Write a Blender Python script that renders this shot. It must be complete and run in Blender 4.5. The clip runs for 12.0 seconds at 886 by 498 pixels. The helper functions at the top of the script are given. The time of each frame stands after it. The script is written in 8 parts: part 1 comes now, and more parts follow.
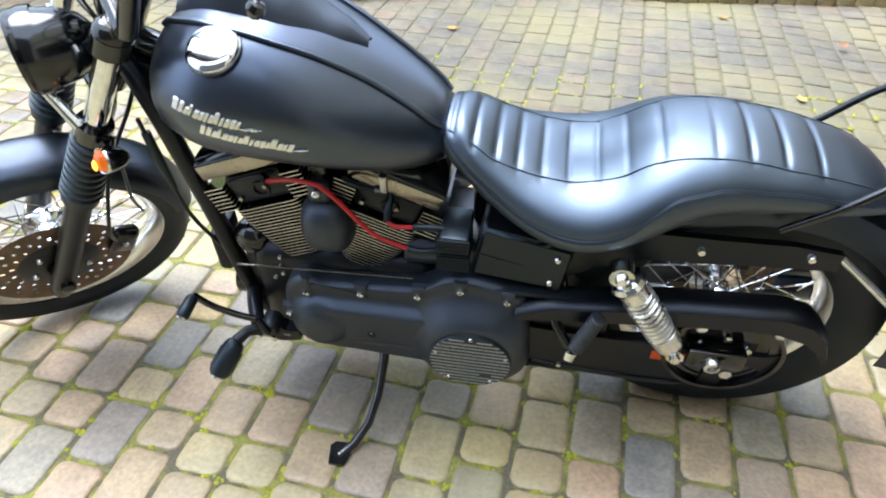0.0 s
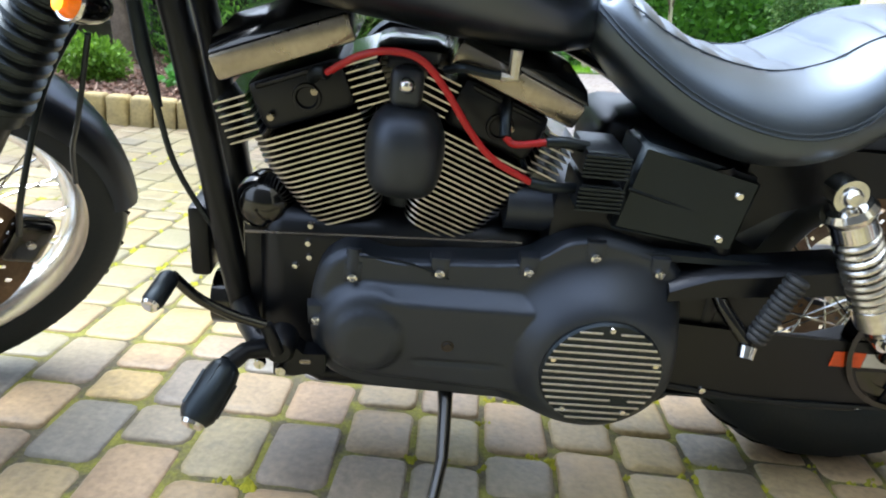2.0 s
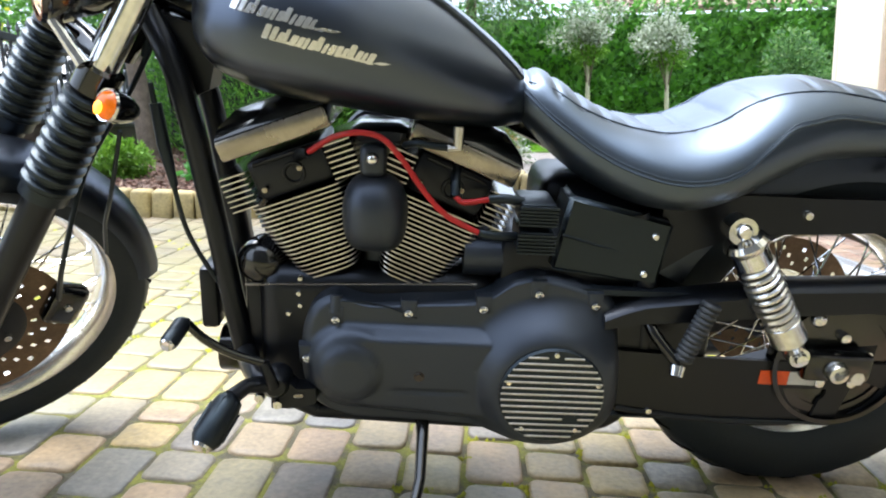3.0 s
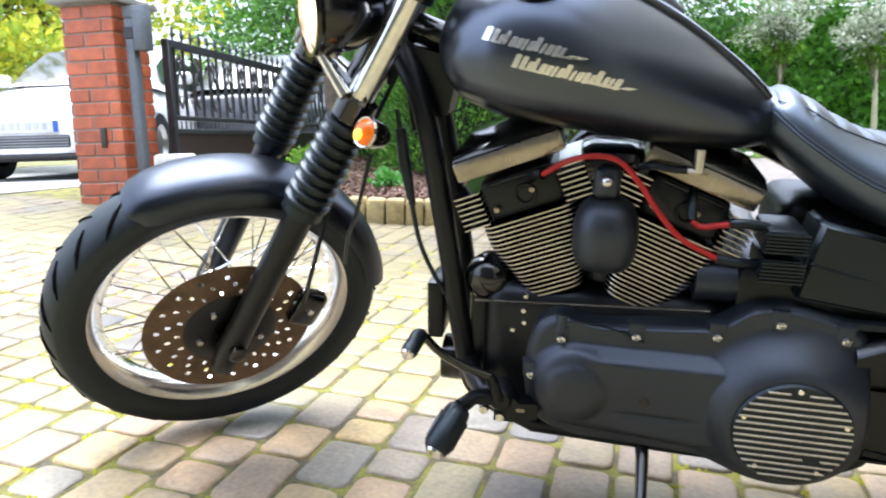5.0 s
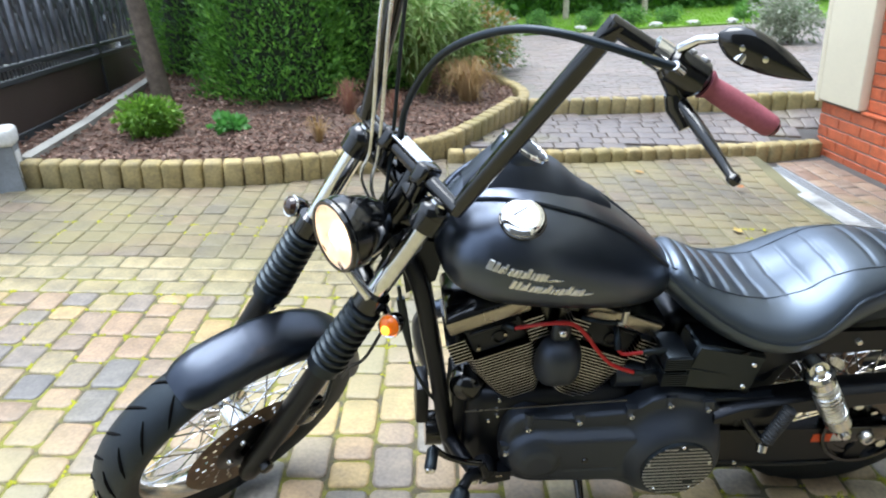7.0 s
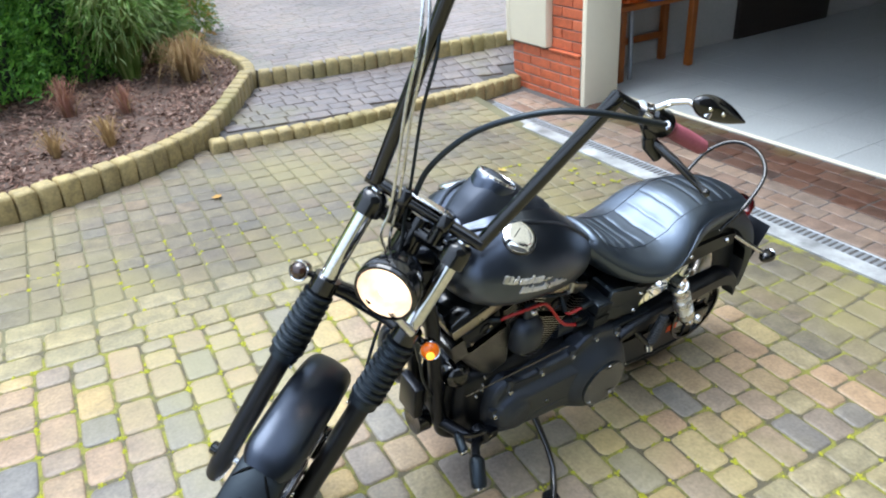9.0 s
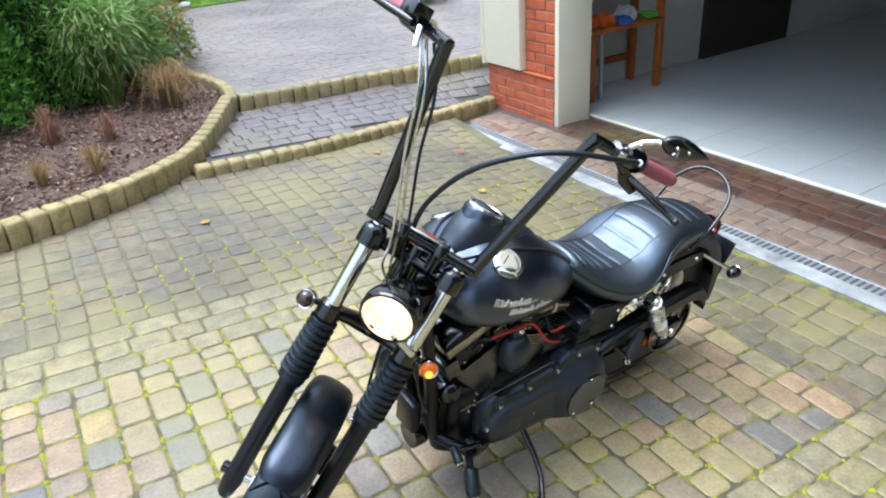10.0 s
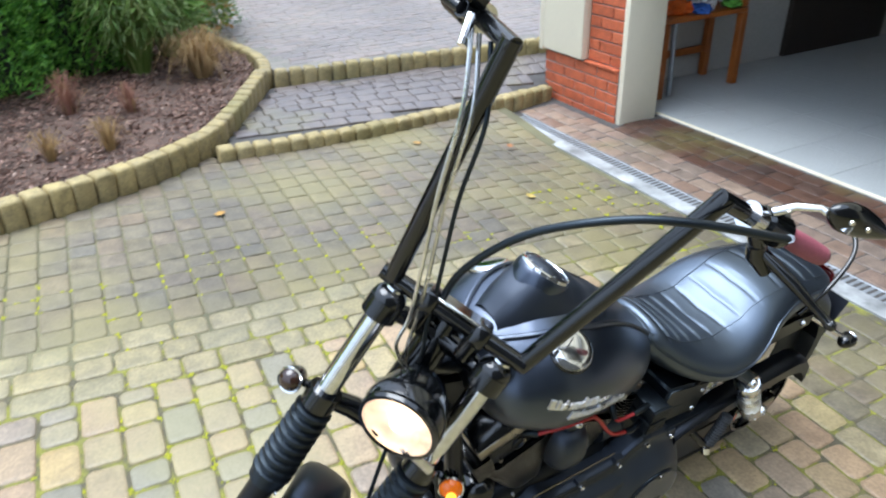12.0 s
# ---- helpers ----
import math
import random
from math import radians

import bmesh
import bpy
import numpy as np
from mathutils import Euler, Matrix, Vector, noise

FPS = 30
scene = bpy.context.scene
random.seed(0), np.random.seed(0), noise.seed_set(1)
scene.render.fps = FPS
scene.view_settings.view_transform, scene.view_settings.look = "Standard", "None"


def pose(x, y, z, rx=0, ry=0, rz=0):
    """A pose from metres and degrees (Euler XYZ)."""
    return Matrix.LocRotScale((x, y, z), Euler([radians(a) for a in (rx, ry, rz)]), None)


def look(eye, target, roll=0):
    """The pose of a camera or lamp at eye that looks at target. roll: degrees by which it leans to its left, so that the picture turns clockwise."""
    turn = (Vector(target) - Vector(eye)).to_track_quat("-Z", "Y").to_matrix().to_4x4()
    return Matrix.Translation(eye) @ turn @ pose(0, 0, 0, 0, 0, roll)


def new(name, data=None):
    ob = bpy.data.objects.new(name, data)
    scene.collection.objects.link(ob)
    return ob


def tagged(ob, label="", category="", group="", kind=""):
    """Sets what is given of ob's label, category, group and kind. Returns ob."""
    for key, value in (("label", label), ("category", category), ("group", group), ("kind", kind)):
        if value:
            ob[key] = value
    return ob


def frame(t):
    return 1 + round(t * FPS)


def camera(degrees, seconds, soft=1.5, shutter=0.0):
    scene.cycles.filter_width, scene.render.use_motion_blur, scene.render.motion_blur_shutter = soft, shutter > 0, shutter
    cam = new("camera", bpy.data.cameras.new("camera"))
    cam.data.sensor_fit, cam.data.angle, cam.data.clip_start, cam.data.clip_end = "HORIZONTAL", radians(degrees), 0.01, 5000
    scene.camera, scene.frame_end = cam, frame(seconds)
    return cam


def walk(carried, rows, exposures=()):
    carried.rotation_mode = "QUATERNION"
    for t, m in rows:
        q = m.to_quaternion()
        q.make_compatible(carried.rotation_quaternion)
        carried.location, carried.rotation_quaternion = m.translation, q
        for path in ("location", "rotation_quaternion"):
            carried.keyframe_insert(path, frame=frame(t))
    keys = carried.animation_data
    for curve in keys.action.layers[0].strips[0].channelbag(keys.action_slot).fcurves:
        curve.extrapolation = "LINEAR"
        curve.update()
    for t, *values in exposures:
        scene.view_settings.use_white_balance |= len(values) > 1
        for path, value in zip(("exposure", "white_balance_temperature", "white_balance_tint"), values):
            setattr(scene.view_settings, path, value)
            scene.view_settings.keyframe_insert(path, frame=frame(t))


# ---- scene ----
cam = camera(66.2, 12.0, 2.0, 0.2)
PATH = [
    (0, (0.165, 0.276, 1.251), (-0.203, 1.807, 0.018), 0.9),
    (0.5, (-0.01, 0.288, 1.193), (-0.295, 1.888, 0.027), 2.5),
    (1, (-0.157, 0.359, 1.107), (-0.453, 2.115, 0.197), 2.7),
    (1.5, (-0.234, 0.429, 0.924), (-0.417, 2.216, 0.044), 4.7),
    (2, (-0.213, 0.379, 0.675), (-0.234, 2.27, 0.026), 6.1),
    (2.5, (-0.15, 0.252, 0.66), (-0.211, 2.182, 0.14), 2.5),
    (2.7, (-0.135, 0.206, 0.674), (-0.227, 2.16, 0.256), 3.0),
    (4.3, (-0.12, 0.203, 0.684), (-0.239, 2.149, 0.235), 2.3),
    (4.5, (-0.136, 0.205, 0.688), (-0.342, 2.142, 0.238), 1.6),
    (5, (-0.227, 0.175, 0.701), (-0.787, 2.047, 0.273), 1.9),
    (5.5, (-0.286, 0.172, 0.735), (-0.922, 2.028, 0.349), 3.5),
    (6, (-0.315, 0.144, 0.972), (-0.861, 1.945, 0.295), 3.8),
    (6.5, (-0.351, 0.04, 1.208), (-0.687, 1.841, 0.406), 4.1),
    (7, (-0.551, 0.007, 1.306), (-0.522, 1.83, 0.485), 1.6),
    (7.5, (-0.731, 0.057, 1.354), (-0.498, 1.805, 0.412), -0.7),
    (7.7, (-0.802, 0.099, 1.381), (-0.443, 1.828, 0.441), -0.0),
    (9.3, (-1.26, 0.024, 1.604), (-0.337, 1.522, 0.653), 1.6),
    (9.5, (-1.283, 0.003, 1.624), (-0.341, 1.525, 0.731), 1.8),
    (10, (-1.296, -0.009, 1.66), (-0.354, 1.49, 0.73), 0.9),
    (10.5, (-1.183, 0.025, 1.644), (-0.386, 1.594, 0.694), 1.6),
    (11, (-1.001, 0.05, 1.621), (-0.55, 1.705, 0.594), 2.9),
    (11.5, (-0.954, 0.179, 1.608), (-0.439, 1.764, 0.502), 3.8),
    (12, (-1.053, 0.405, 1.594), (-0.223, 1.932, 0.605), 3.1),
]

# the driveway slopes gently down towards the garage: UP is the true vertical in the driveway's own frame
UP = Vector((-0.0757, 0.04, 0.996)).normalized()
G = UP.rotation_difference(Vector((0, 0, 1))).to_matrix().to_4x4()
walk(cam, [(t, G @ look(eye, target, roll)) for t, eye, target, roll in PATH], [(0.0, 2.13, 6250, 11), (2.5, 2.25, 6600, 10), (4.5, 2.42, 6500, 14), (5.05, 2.31, 6600, 14), (5.5, 2.17, 6450, 15), (6.0, 1.99, 6400, 13), (6.5, 1.84, 6400, 11), (7.5, 1.80, 6450, 10), (9.5, 1.70, 6250, 10), (11.5, 1.64, 6100, 11), (12.0, 1.61, 6200, 10)])

# ---- world and light: an overcast day ----
world = bpy.data.worlds.new("overcast_sky")
scene.world = world
world.use_nodes = True
wn = world.node_tree.nodes
sky = wn.new("ShaderNodeTexSky")
sky.sky_type, sky.sun_disc = "NISHITA", False
sky.sun_elevation, sky.sun_rotation = radians(64), radians(42)
sky.air_density, sky.dust_density, sky.ozone_density = 1.0, 2.0, 1.0
cloud = wn.new("ShaderNodeMix")   # an even cloud layer over the clear sky
cloud.data_type = "RGBA"
cloud.inputs["Factor"].default_value = 0.85
# brighter overhead than at the horizon, as an overcast sky is
way = wn.new("ShaderNodeTexCoord")
axes = wn.new("ShaderNodeSeparateXYZ")
layer = wn.new("ShaderNodeValToRGB")
layer.color_ramp.elements[0].position, layer.color_ramp.elements[0].color = 0.0, (0.37, 0.445, 0.555, 1)
layer.color_ramp.elements[1].position, layer.color_ramp.elements[1].color = 0.78, (0.95, 1.12, 1.38, 1)
gain = wn.new("ShaderNodeMix")
gain.data_type, gain.blend_type = "RGBA", "MULTIPLY"
gain.inputs["Factor"].default_value = 1.0
gain.inputs["B"].default_value = (10.4, 10.4, 10.4, 1)
world.node_tree.links.new(way.outputs["Generated"], axes.inputs["Vector"])
world.node_tree.links.new(axes.outputs["Z"], layer.inputs["Fac"])
world.node_tree.links.new(layer.outputs["Color"], gain.inputs["A"])
world.node_tree.links.new(gain.outputs["Result"], cloud.inputs["B"])
world.node_tree.links.new(sky.outputs["Color"], cloud.inputs["A"])
world.node_tree.links.new(cloud.outputs["Result"], wn["Background"].inputs["Color"])
wn["Background"].inputs["Strength"].default_value = 0.076
sun_data = bpy.data.lights.new("sun", "SUN")
sun_data.energy, sun_data.angle, sun_data.color = 1.8, radians(45), (0.95, 0.98, 1.0)
sun = new("sun", sun_data)
sun.matrix_world = look((0, 0, 10), (1.0, -0.6, 5.5))


# ---- materials ----
def nodes_of(name):
    m = bpy.data.materials.new(name)
    m.use_nodes = True
    return m, m.node_tree.nodes, m.node_tree.links


def ramp(nt, lk, src, stops):
    r = nt.new("ShaderNodeValToRGB")
    r.color_ramp.elements[0].position, r.color_ramp.elements[0].color = stops[0][0], (*stops[0][1], 1)
    r.color_ramp.elements[1].position, r.color_ramp.elements[1].color = stops[-1][0], (*stops[-1][1], 1)
    for pos, col in stops[1:-1]:
        e = r.color_ramp.elements.new(pos)
        e.color = (*col, 1)
    lk.new(src, r.inputs["Fac"])
    return r.outputs["Color"]


def mixed(nt, lk, fac, a, b, kind="MIX"):
    x = nt.new("ShaderNodeMix")
    x.data_type, x.blend_type = "RGBA", kind
    for sock, val in ((x.inputs["Factor"], fac), (x.inputs["A"], a), (x.inputs["B"], b)):
        if isinstance(val, (int, float)):
            sock.default_value = val
        elif isinstance(val, tuple):
            sock.default_value = (*val, 1)
        else:
            lk.new(val, sock)
    return x.outputs["Result"]


def noise_of(nt, lk, scale, detail=4.0, rough=0.55, coords="Object"):
    tc = nt.new("ShaderNodeTexCoord")
    n = nt.new("ShaderNodeTexNoise")
    n.inputs["Scale"].default_value, n.inputs["Detail"].default_value = scale, detail
    n.inputs["Roughness"].default_value = rough
    lk.new(tc.outputs[coords], n.inputs["Vector"])
    return n.outputs["Fac"]


def surface(name, col, rough=0.5, metal=0.0, dark=0.75, light=1.2, coarse=4.0, fine=60.0, bump=0.15, rough_var=0.12,
            coat=0.0, bump_dist=0.002, spec=0.5, emit=None, emit_strength=0.0, trans=0.0, ior=1.5, tint=(1, 1, 1)):
    """Base colour with variation at two scales, fine relief and uneven gloss."""
    m, nt, lk = nodes_of(name)
    b = nt["Principled BSDF"]
    n1, n2 = noise_of(nt, lk, coarse), noise_of(nt, lk, fine, 6.0)
    c1 = ramp(nt, lk, n1, [(0.3, tuple(c * dark for c in col)), (0.7, tuple(min(1, c * light) for c in col))])
    c2 = ramp(nt, lk, n2, [(0.3, (0.8, 0.8, 0.8)), (0.7, (1.0, 1.0, 1.0))])
    lk.new(mixed(nt, lk, 1.0, c1, c2, "MULTIPLY"), b.inputs["Base Color"])
    b.inputs["Metallic"].default_value = metal
    b.inputs["Specular IOR Level"].default_value = spec
    r = nt.new("ShaderNodeMapRange")
    r.inputs["To Min"].default_value, r.inputs["To Max"].default_value = max(0.02, rough - rough_var), min(1, rough + rough_var)
    lk.new(n1, r.inputs["Value"])
    lk.new(r.outputs["Result"], b.inputs["Roughness"])
    b.inputs["Coat Weight"].default_value, b.inputs["Coat Roughness"].default_value = coat, 0.12
    if bump:
        bp = nt.new("ShaderNodeBump")
        bp.inputs["Strength"].default_value, bp.inputs["Distance"].default_value = bump, bump_dist
        lk.new(n2, bp.inputs["Height"])
        lk.new(bp.outputs["Normal"], b.inputs["Normal"])
    if emit:
        b.inputs["Emission Color"].default_value, b.inputs["Emission Strength"].default_value = (*emit, 1), emit_strength
    b.inputs["Transmission Weight"].default_value = trans
    b.inputs["IOR"].default_value, b.inputs["Specular Tint"].default_value = ior, (*tint, 1)
    return m


def stone(name, stops, island=False, rough=0.6, bump=0.5, fine=90.0, stain=(0.16, 0.15, 0.05), stain_from=0.56, wet=0.0, worn=(0.57, 0.51, 0.46), clean=(0.92, 0.82, 0.71), spec=0.5):
    """Separate stones: a tint for each piece, speckle inside it, mossy stains across the whole surface."""
    m, nt, lk = nodes_of(name)
    b = nt["Principled BSDF"]
    if island:
        rnd = nt.new("ShaderNodeNewGeometry").outputs["Random Per Island"]
    else:
        rnd = nt.new("ShaderNodeObjectInfo").outputs["Random"]
    base = ramp(nt, lk, rnd, stops)
    geo = nt.new("ShaderNodeNewGeometry")
    big = nt.new("ShaderNodeTexNoise")
    big.inputs["Scale"].default_value, big.inputs["Detail"].default_value = 1.3, 5.0
    lk.new(geo.outputs["Position"], big.inputs["Vector"])
    mid = nt.new("ShaderNodeTexNoise")
    mid.inputs["Scale"].default_value, mid.inputs["Detail"].default_value = 17.0, 5.0
    lk.new(geo.outputs["Position"], mid.inputs["Vector"])
    small = nt.new("ShaderNodeTexNoise")
    small.inputs["Scale"].default_value, small.inputs["Detail"].default_value = fine, 6.0
    lk.new(geo.outputs["Position"], small.inputs["Vector"])
    grain = ramp(nt, lk, small.outputs["Fac"], [(0.3, (0.74, 0.74, 0.74)), (0.7, (1.12, 1.1, 1.08))])
    patch = ramp(nt, lk, mid.outputs["Fac"], [(0.3, worn), (0.7, clean)])
    c = mixed(nt, lk, 1.0, mixed(nt, lk, 1.0, base, grain, "MULTIPLY"), patch, "MULTIPLY")
    damp = nt.new("ShaderNodeTexNoise")   # damp and drier areas, metres across
    damp.inputs["Scale"].default_value, damp.inputs["Detail"].default_value = 0.75, 6.0
    lk.new(geo.outputs["Position"], damp.inputs["Vector"])
    c = mixed(nt, lk, 1.0, c, ramp(nt, lk, damp.outputs["Fac"], [(0.36, (0.74, 0.75, 0.78)), (0.62, (1.06, 1.06, 1.05))]), "MULTIPLY")
    fac = ramp(nt, lk, big.outputs["Fac"], [(stain_from, (0, 0, 0)), (stain_from + 0.16, (0.55, 0.55, 0.55))])
    lk.new(mixed(nt, lk, fac, c, stain), b.inputs["Base Color"])
    b.inputs["Specular IOR Level"].default_value = spec
    rr = nt.new("ShaderNodeMapRange")
    rr.inputs["To Min"].default_value, rr.inputs["To Max"].default_value = max(0.08, rough - 0.25 - wet), rough + 0.15
    lk.new(mid.outputs["Fac"], rr.inputs["Value"])
    lk.new(rr.outputs["Result"], b.inputs["Roughness"])
    bp = nt.new("ShaderNodeBump")
    bp.inputs["Strength"].default_value, bp.inputs["Distance"].default_value = bump, 0.003
    lk.new(small.outputs["Fac"], bp.inputs["Height"])
    lk.new(bp.outputs["Normal"], b.inputs["Normal"])
    return m


def leafy(name, stops, rough=0.5, glow=0.38):
    """Leaves: a tint for each one, thin enough to let some light through."""
    m, nt, lk = nodes_of(name)
    b = nt["Principled BSDF"]
    rnd = nt.new("ShaderNodeNewGeometry").outputs["Random Per Island"]
    lk.new(ramp(nt, lk, rnd, stops), b.inputs["Base Color"])
    b.inputs["Roughness"].default_value = rough
    thin = nt.new("ShaderNodeBsdfTranslucent")
    lk.new(ramp(nt, lk, rnd, [(p, tuple(min(1.0, c * 1.25) for c in col)) for p, col in stops]), thin.inputs["Color"])
    both = nt.new("ShaderNodeMixShader")
    both.inputs["Fac"].default_value = glow
    lk.new(b.outputs["BSDF"], both.inputs[1])
    lk.new(thin.outputs["BSDF"], both.inputs[2])
    lk.new(both.outputs["Shader"], nt["Material Output"].inputs["Surface"])
    return m


PAVER_TINTS = [(0.0, (0.33, 0.29, 0.215)), (0.18, (0.375, 0.290, 0.235)), (0.32, (0.30, 0.29, 0.225)), (0.48, (0.44, 0.36, 0.205)),
               (0.62, (0.195, 0.21, 0.245)), (0.76, (0.345, 0.278, 0.225)), (0.88, (0.18, 0.195, 0.235)), (1.0, (0.41, 0.37, 0.235))]
ALGAE_TINTS = [(p, (r * 0.9, g * 0.9, b * 0.9)) for p, (r, g, b) in [(0.0, (0.24, 0.225, 0.165)), (0.3, (0.205, 0.20, 0.17)), (0.55, (0.25, 0.215, 0.165)), (0.8, (0.185, 0.187, 0.17)), (1.0, (0.235, 0.22, 0.155))]]
YELLOW_TINTS = [(0.0, (0.35, 0.33, 0.205)), (0.4, (0.385, 0.36, 0.25)), (0.7, (0.32, 0.315, 0.215)), (1.0, (0.37, 0.35, 0.26))]
M_PAVER = stone("worn_paver", [(p, (r * 1.05, g * 0.985, b * 0.84)) for p, (r, g, b) in PAVER_TINTS], False, 0.55, 0.5, stain=(0.24, 0.215, 0.10), stain_from=0.48, worn=(0.72, 0.67, 0.61), clean=(1.02, 0.95, 0.84))
M_PAVER_FAR = stone("worn_paver_far", [(p, (r * 0.98, g * 0.945, b * 0.84)) for p, (r, g, b) in PAVER_TINTS], True, 0.55, 0.5, stain=(0.21, 0.19, 0.095), stain_from=0.54, worn=(0.65, 0.59, 0.53), clean=(0.98, 0.89, 0.78))
M_PAVER_ALGAE = stone("algae_covered_paver", ALGAE_TINTS, True, 0.62, 0.6, 90.0, (0.215, 0.185, 0.080), 0.45, wet=0.02, spec=0.35)
M_PAVER_YEL = stone("sandy_paver", YELLOW_TINTS, False, 0.55, 0.5)
M_PAVER_YEL_FAR = stone("sandy_paver_far", [(p, (r * 0.93, g * 0.92, b * 0.84)) for p, (r, g, b) in YELLOW_TINTS], True, 0.55, 0.5)
M_PAVER_RED = stone("red_brown_paver", [(0.0, (0.125, 0.066, 0.048)), (0.5, (0.10, 0.062, 0.050)), (0.8, (0.15, 0.09, 0.07)), (1.0, (0.085, 0.062, 0.058))], True, 0.55, 0.5, wet=0.05, spec=0.4)
M_PAVER_ROSE = stone("grey_rose_paver", [(0.0, (0.31, 0.235, 0.20)), (0.4, (0.25, 0.215, 0.195)), (0.7, (0.34, 0.275, 0.23)), (1.0, (0.24, 0.17, 0.14))], True, 0.5, 0.4)
M_PAVER_GREY = stone("grey_violet_paver", [(0.0, (0.19, 0.18, 0.185)), (0.5, (0.165, 0.155, 0.168)), (1.0, (0.21, 0.195, 0.195))], True, 0.5, 0.4, wet=0.08)
M_PAVER_YARD = stone("grey_brown_yard_paver", [(0.0, (0.25, 0.235, 0.240)), (0.35, (0.22, 0.21, 0.22)), (0.7, (0.27, 0.24, 0.235)), (1.0, (0.237, 0.228, 0.226))], True, 0.5, 0.4, stain=(0.23, 0.19, 0.18), stain_from=0.5)
M_DAMP_SAND = surface("damp_dark_joint_sand", (0.075, 0.070, 0.066), 0.9, coarse=12.0, fine=160.0, bump=0.6)
M_KERB = stone("mossy_kerb_stone", [(0.0, (0.40, 0.35, 0.17)), (0.5, (0.46, 0.41, 0.22)), (1.0, (0.36, 0.32, 0.17))], False, 0.8, 0.6, 70.0, (0.125, 0.115, 0.035), 0.52)
M_CLINKER = stone("red_clinker_brick", [(0.0, (0.60, 0.160, 0.080)), (0.5, (0.68, 0.195, 0.10)), (1.0, (0.53, 0.140, 0.070))], False, 0.5, 0.35, 120.0, (0.20, 0.07, 0.04), 0.7)
M_MORTAR = surface("grey_mortar", (0.33, 0.30, 0.27), 0.9, bump=0.5)
M_STUCCO = surface("cream_stucco", (0.86, 0.79, 0.61), 0.9, dark=0.94, light=1.05, coarse=1.5, fine=220.0, bump=0.5)
M_WHITE = surface("white_plaster", (0.62, 0.61, 0.58), 0.85, dark=0.95, light=1.04, fine=150.0, bump=0.3)
M_CONCRETE = surface("weathered_concrete", (0.24, 0.235, 0.215), 0.7, dark=0.7, light=1.25, coarse=2.0, fine=80.0, bump=0.5)
M_MULCH = surface("bark_soil", (0.085, 0.052, 0.038), 0.95, dark=0.6, light=1.6, coarse=9.0, fine=70.0, bump=1.0, bump_dist=0.01)


def joint_material():
    m, nt, lk = nodes_of("mossy_joint_sand")
    b = nt["Principled BSDF"]
    n1, n2 = noise_of(nt, lk, 14.0, 4.0), noise_of(nt, lk, 160.0, 5.0)
    moss = ramp(nt, lk, n2, [(0.3, (0.110, 0.112, 0.022)), (0.7, (0.235, 0.225, 0.042))])
    sand = ramp(nt, lk, n2, [(0.3, (0.058, 0.050, 0.032)), (0.7, (0.112, 0.098, 0.060))])
    f = ramp(nt, lk, n1, [(0.43, (0, 0, 0)), (0.57, (1, 1, 1))])
    lk.new(mixed(nt, lk, f, sand, moss), b.inputs["Base Color"])
    b.inputs["Roughness"].default_value = 0.95
    bp = nt.new("ShaderNodeBump")
    bp.inputs["Strength"].default_value, bp.inputs["Distance"].default_value = 0.8, 0.004
    lk.new(n2, bp.inputs["Height"])
    lk.new(bp.outputs["Normal"], b.inputs["Normal"])
    return m


M_JOINT = joint_material()
M_JOINT_ALGAE = surface("olive_joint_sand", (0.135, 0.125, 0.068), 0.9, dark=0.7, light=1.3, coarse=3.0, fine=160.0, bump=0.6)
M_MOSS = leafy("bright_moss", [(0.0, (0.15, 0.16, 0.012)), (0.5, (0.30, 0.29, 0.016)), (1.0, (0.21, 0.22, 0.016))], 0.95, 0.0)


# ---- mesh helpers ----
def mesh_ob(name, verts, faces, material=None, parent=None, smooth=False, m=None):
    me = bpy.data.meshes.new(name)
    me.from_pydata(verts, [], faces)
    if smooth:
        me.polygons.foreach_set("use_smooth", [True] * len(me.polygons))
    if material:
        me.materials.append(material)
    ob = new(name, me)
    if parent:
        ob.parent = parent
    if m is not None:
        ob.matrix_basis = m
    return ob


def bm_ob(name, bm, material, parent=None, label="", smooth=True, m=None, angle=40):
    bmesh.ops.recalc_face_normals(bm, faces=bm.faces)
    me = bpy.data.meshes.new(name)
    if smooth:
        for f in bm.faces:
            f.smooth = True
        for e in bm.edges:
            if len(e.link_faces) == 2 and e.calc_face_angle(0) > radians(angle):
                e.smooth = False
    bm.to_mesh(me)
    bm.free()
    for mm in (material if isinstance(material, (list, tuple)) else [material]):
        me.materials.append(mm)
    ob = new(name, me)
    if parent:
        ob.parent = parent
    if m is not None:
        ob.matrix_basis = m
    if label:
        ob["label"] = label
    return ob


def part(name, bm, material, parent, label="", smooth=True, m=None, angle=40):
    return bm_ob(name, bm, material, parent, label, smooth, m, angle)


def empty(name, m=None):
    ob = new(name)
    ob.empty_display_size = 0.1
    if m is not None:
        ob.matrix_basis = m
    return ob


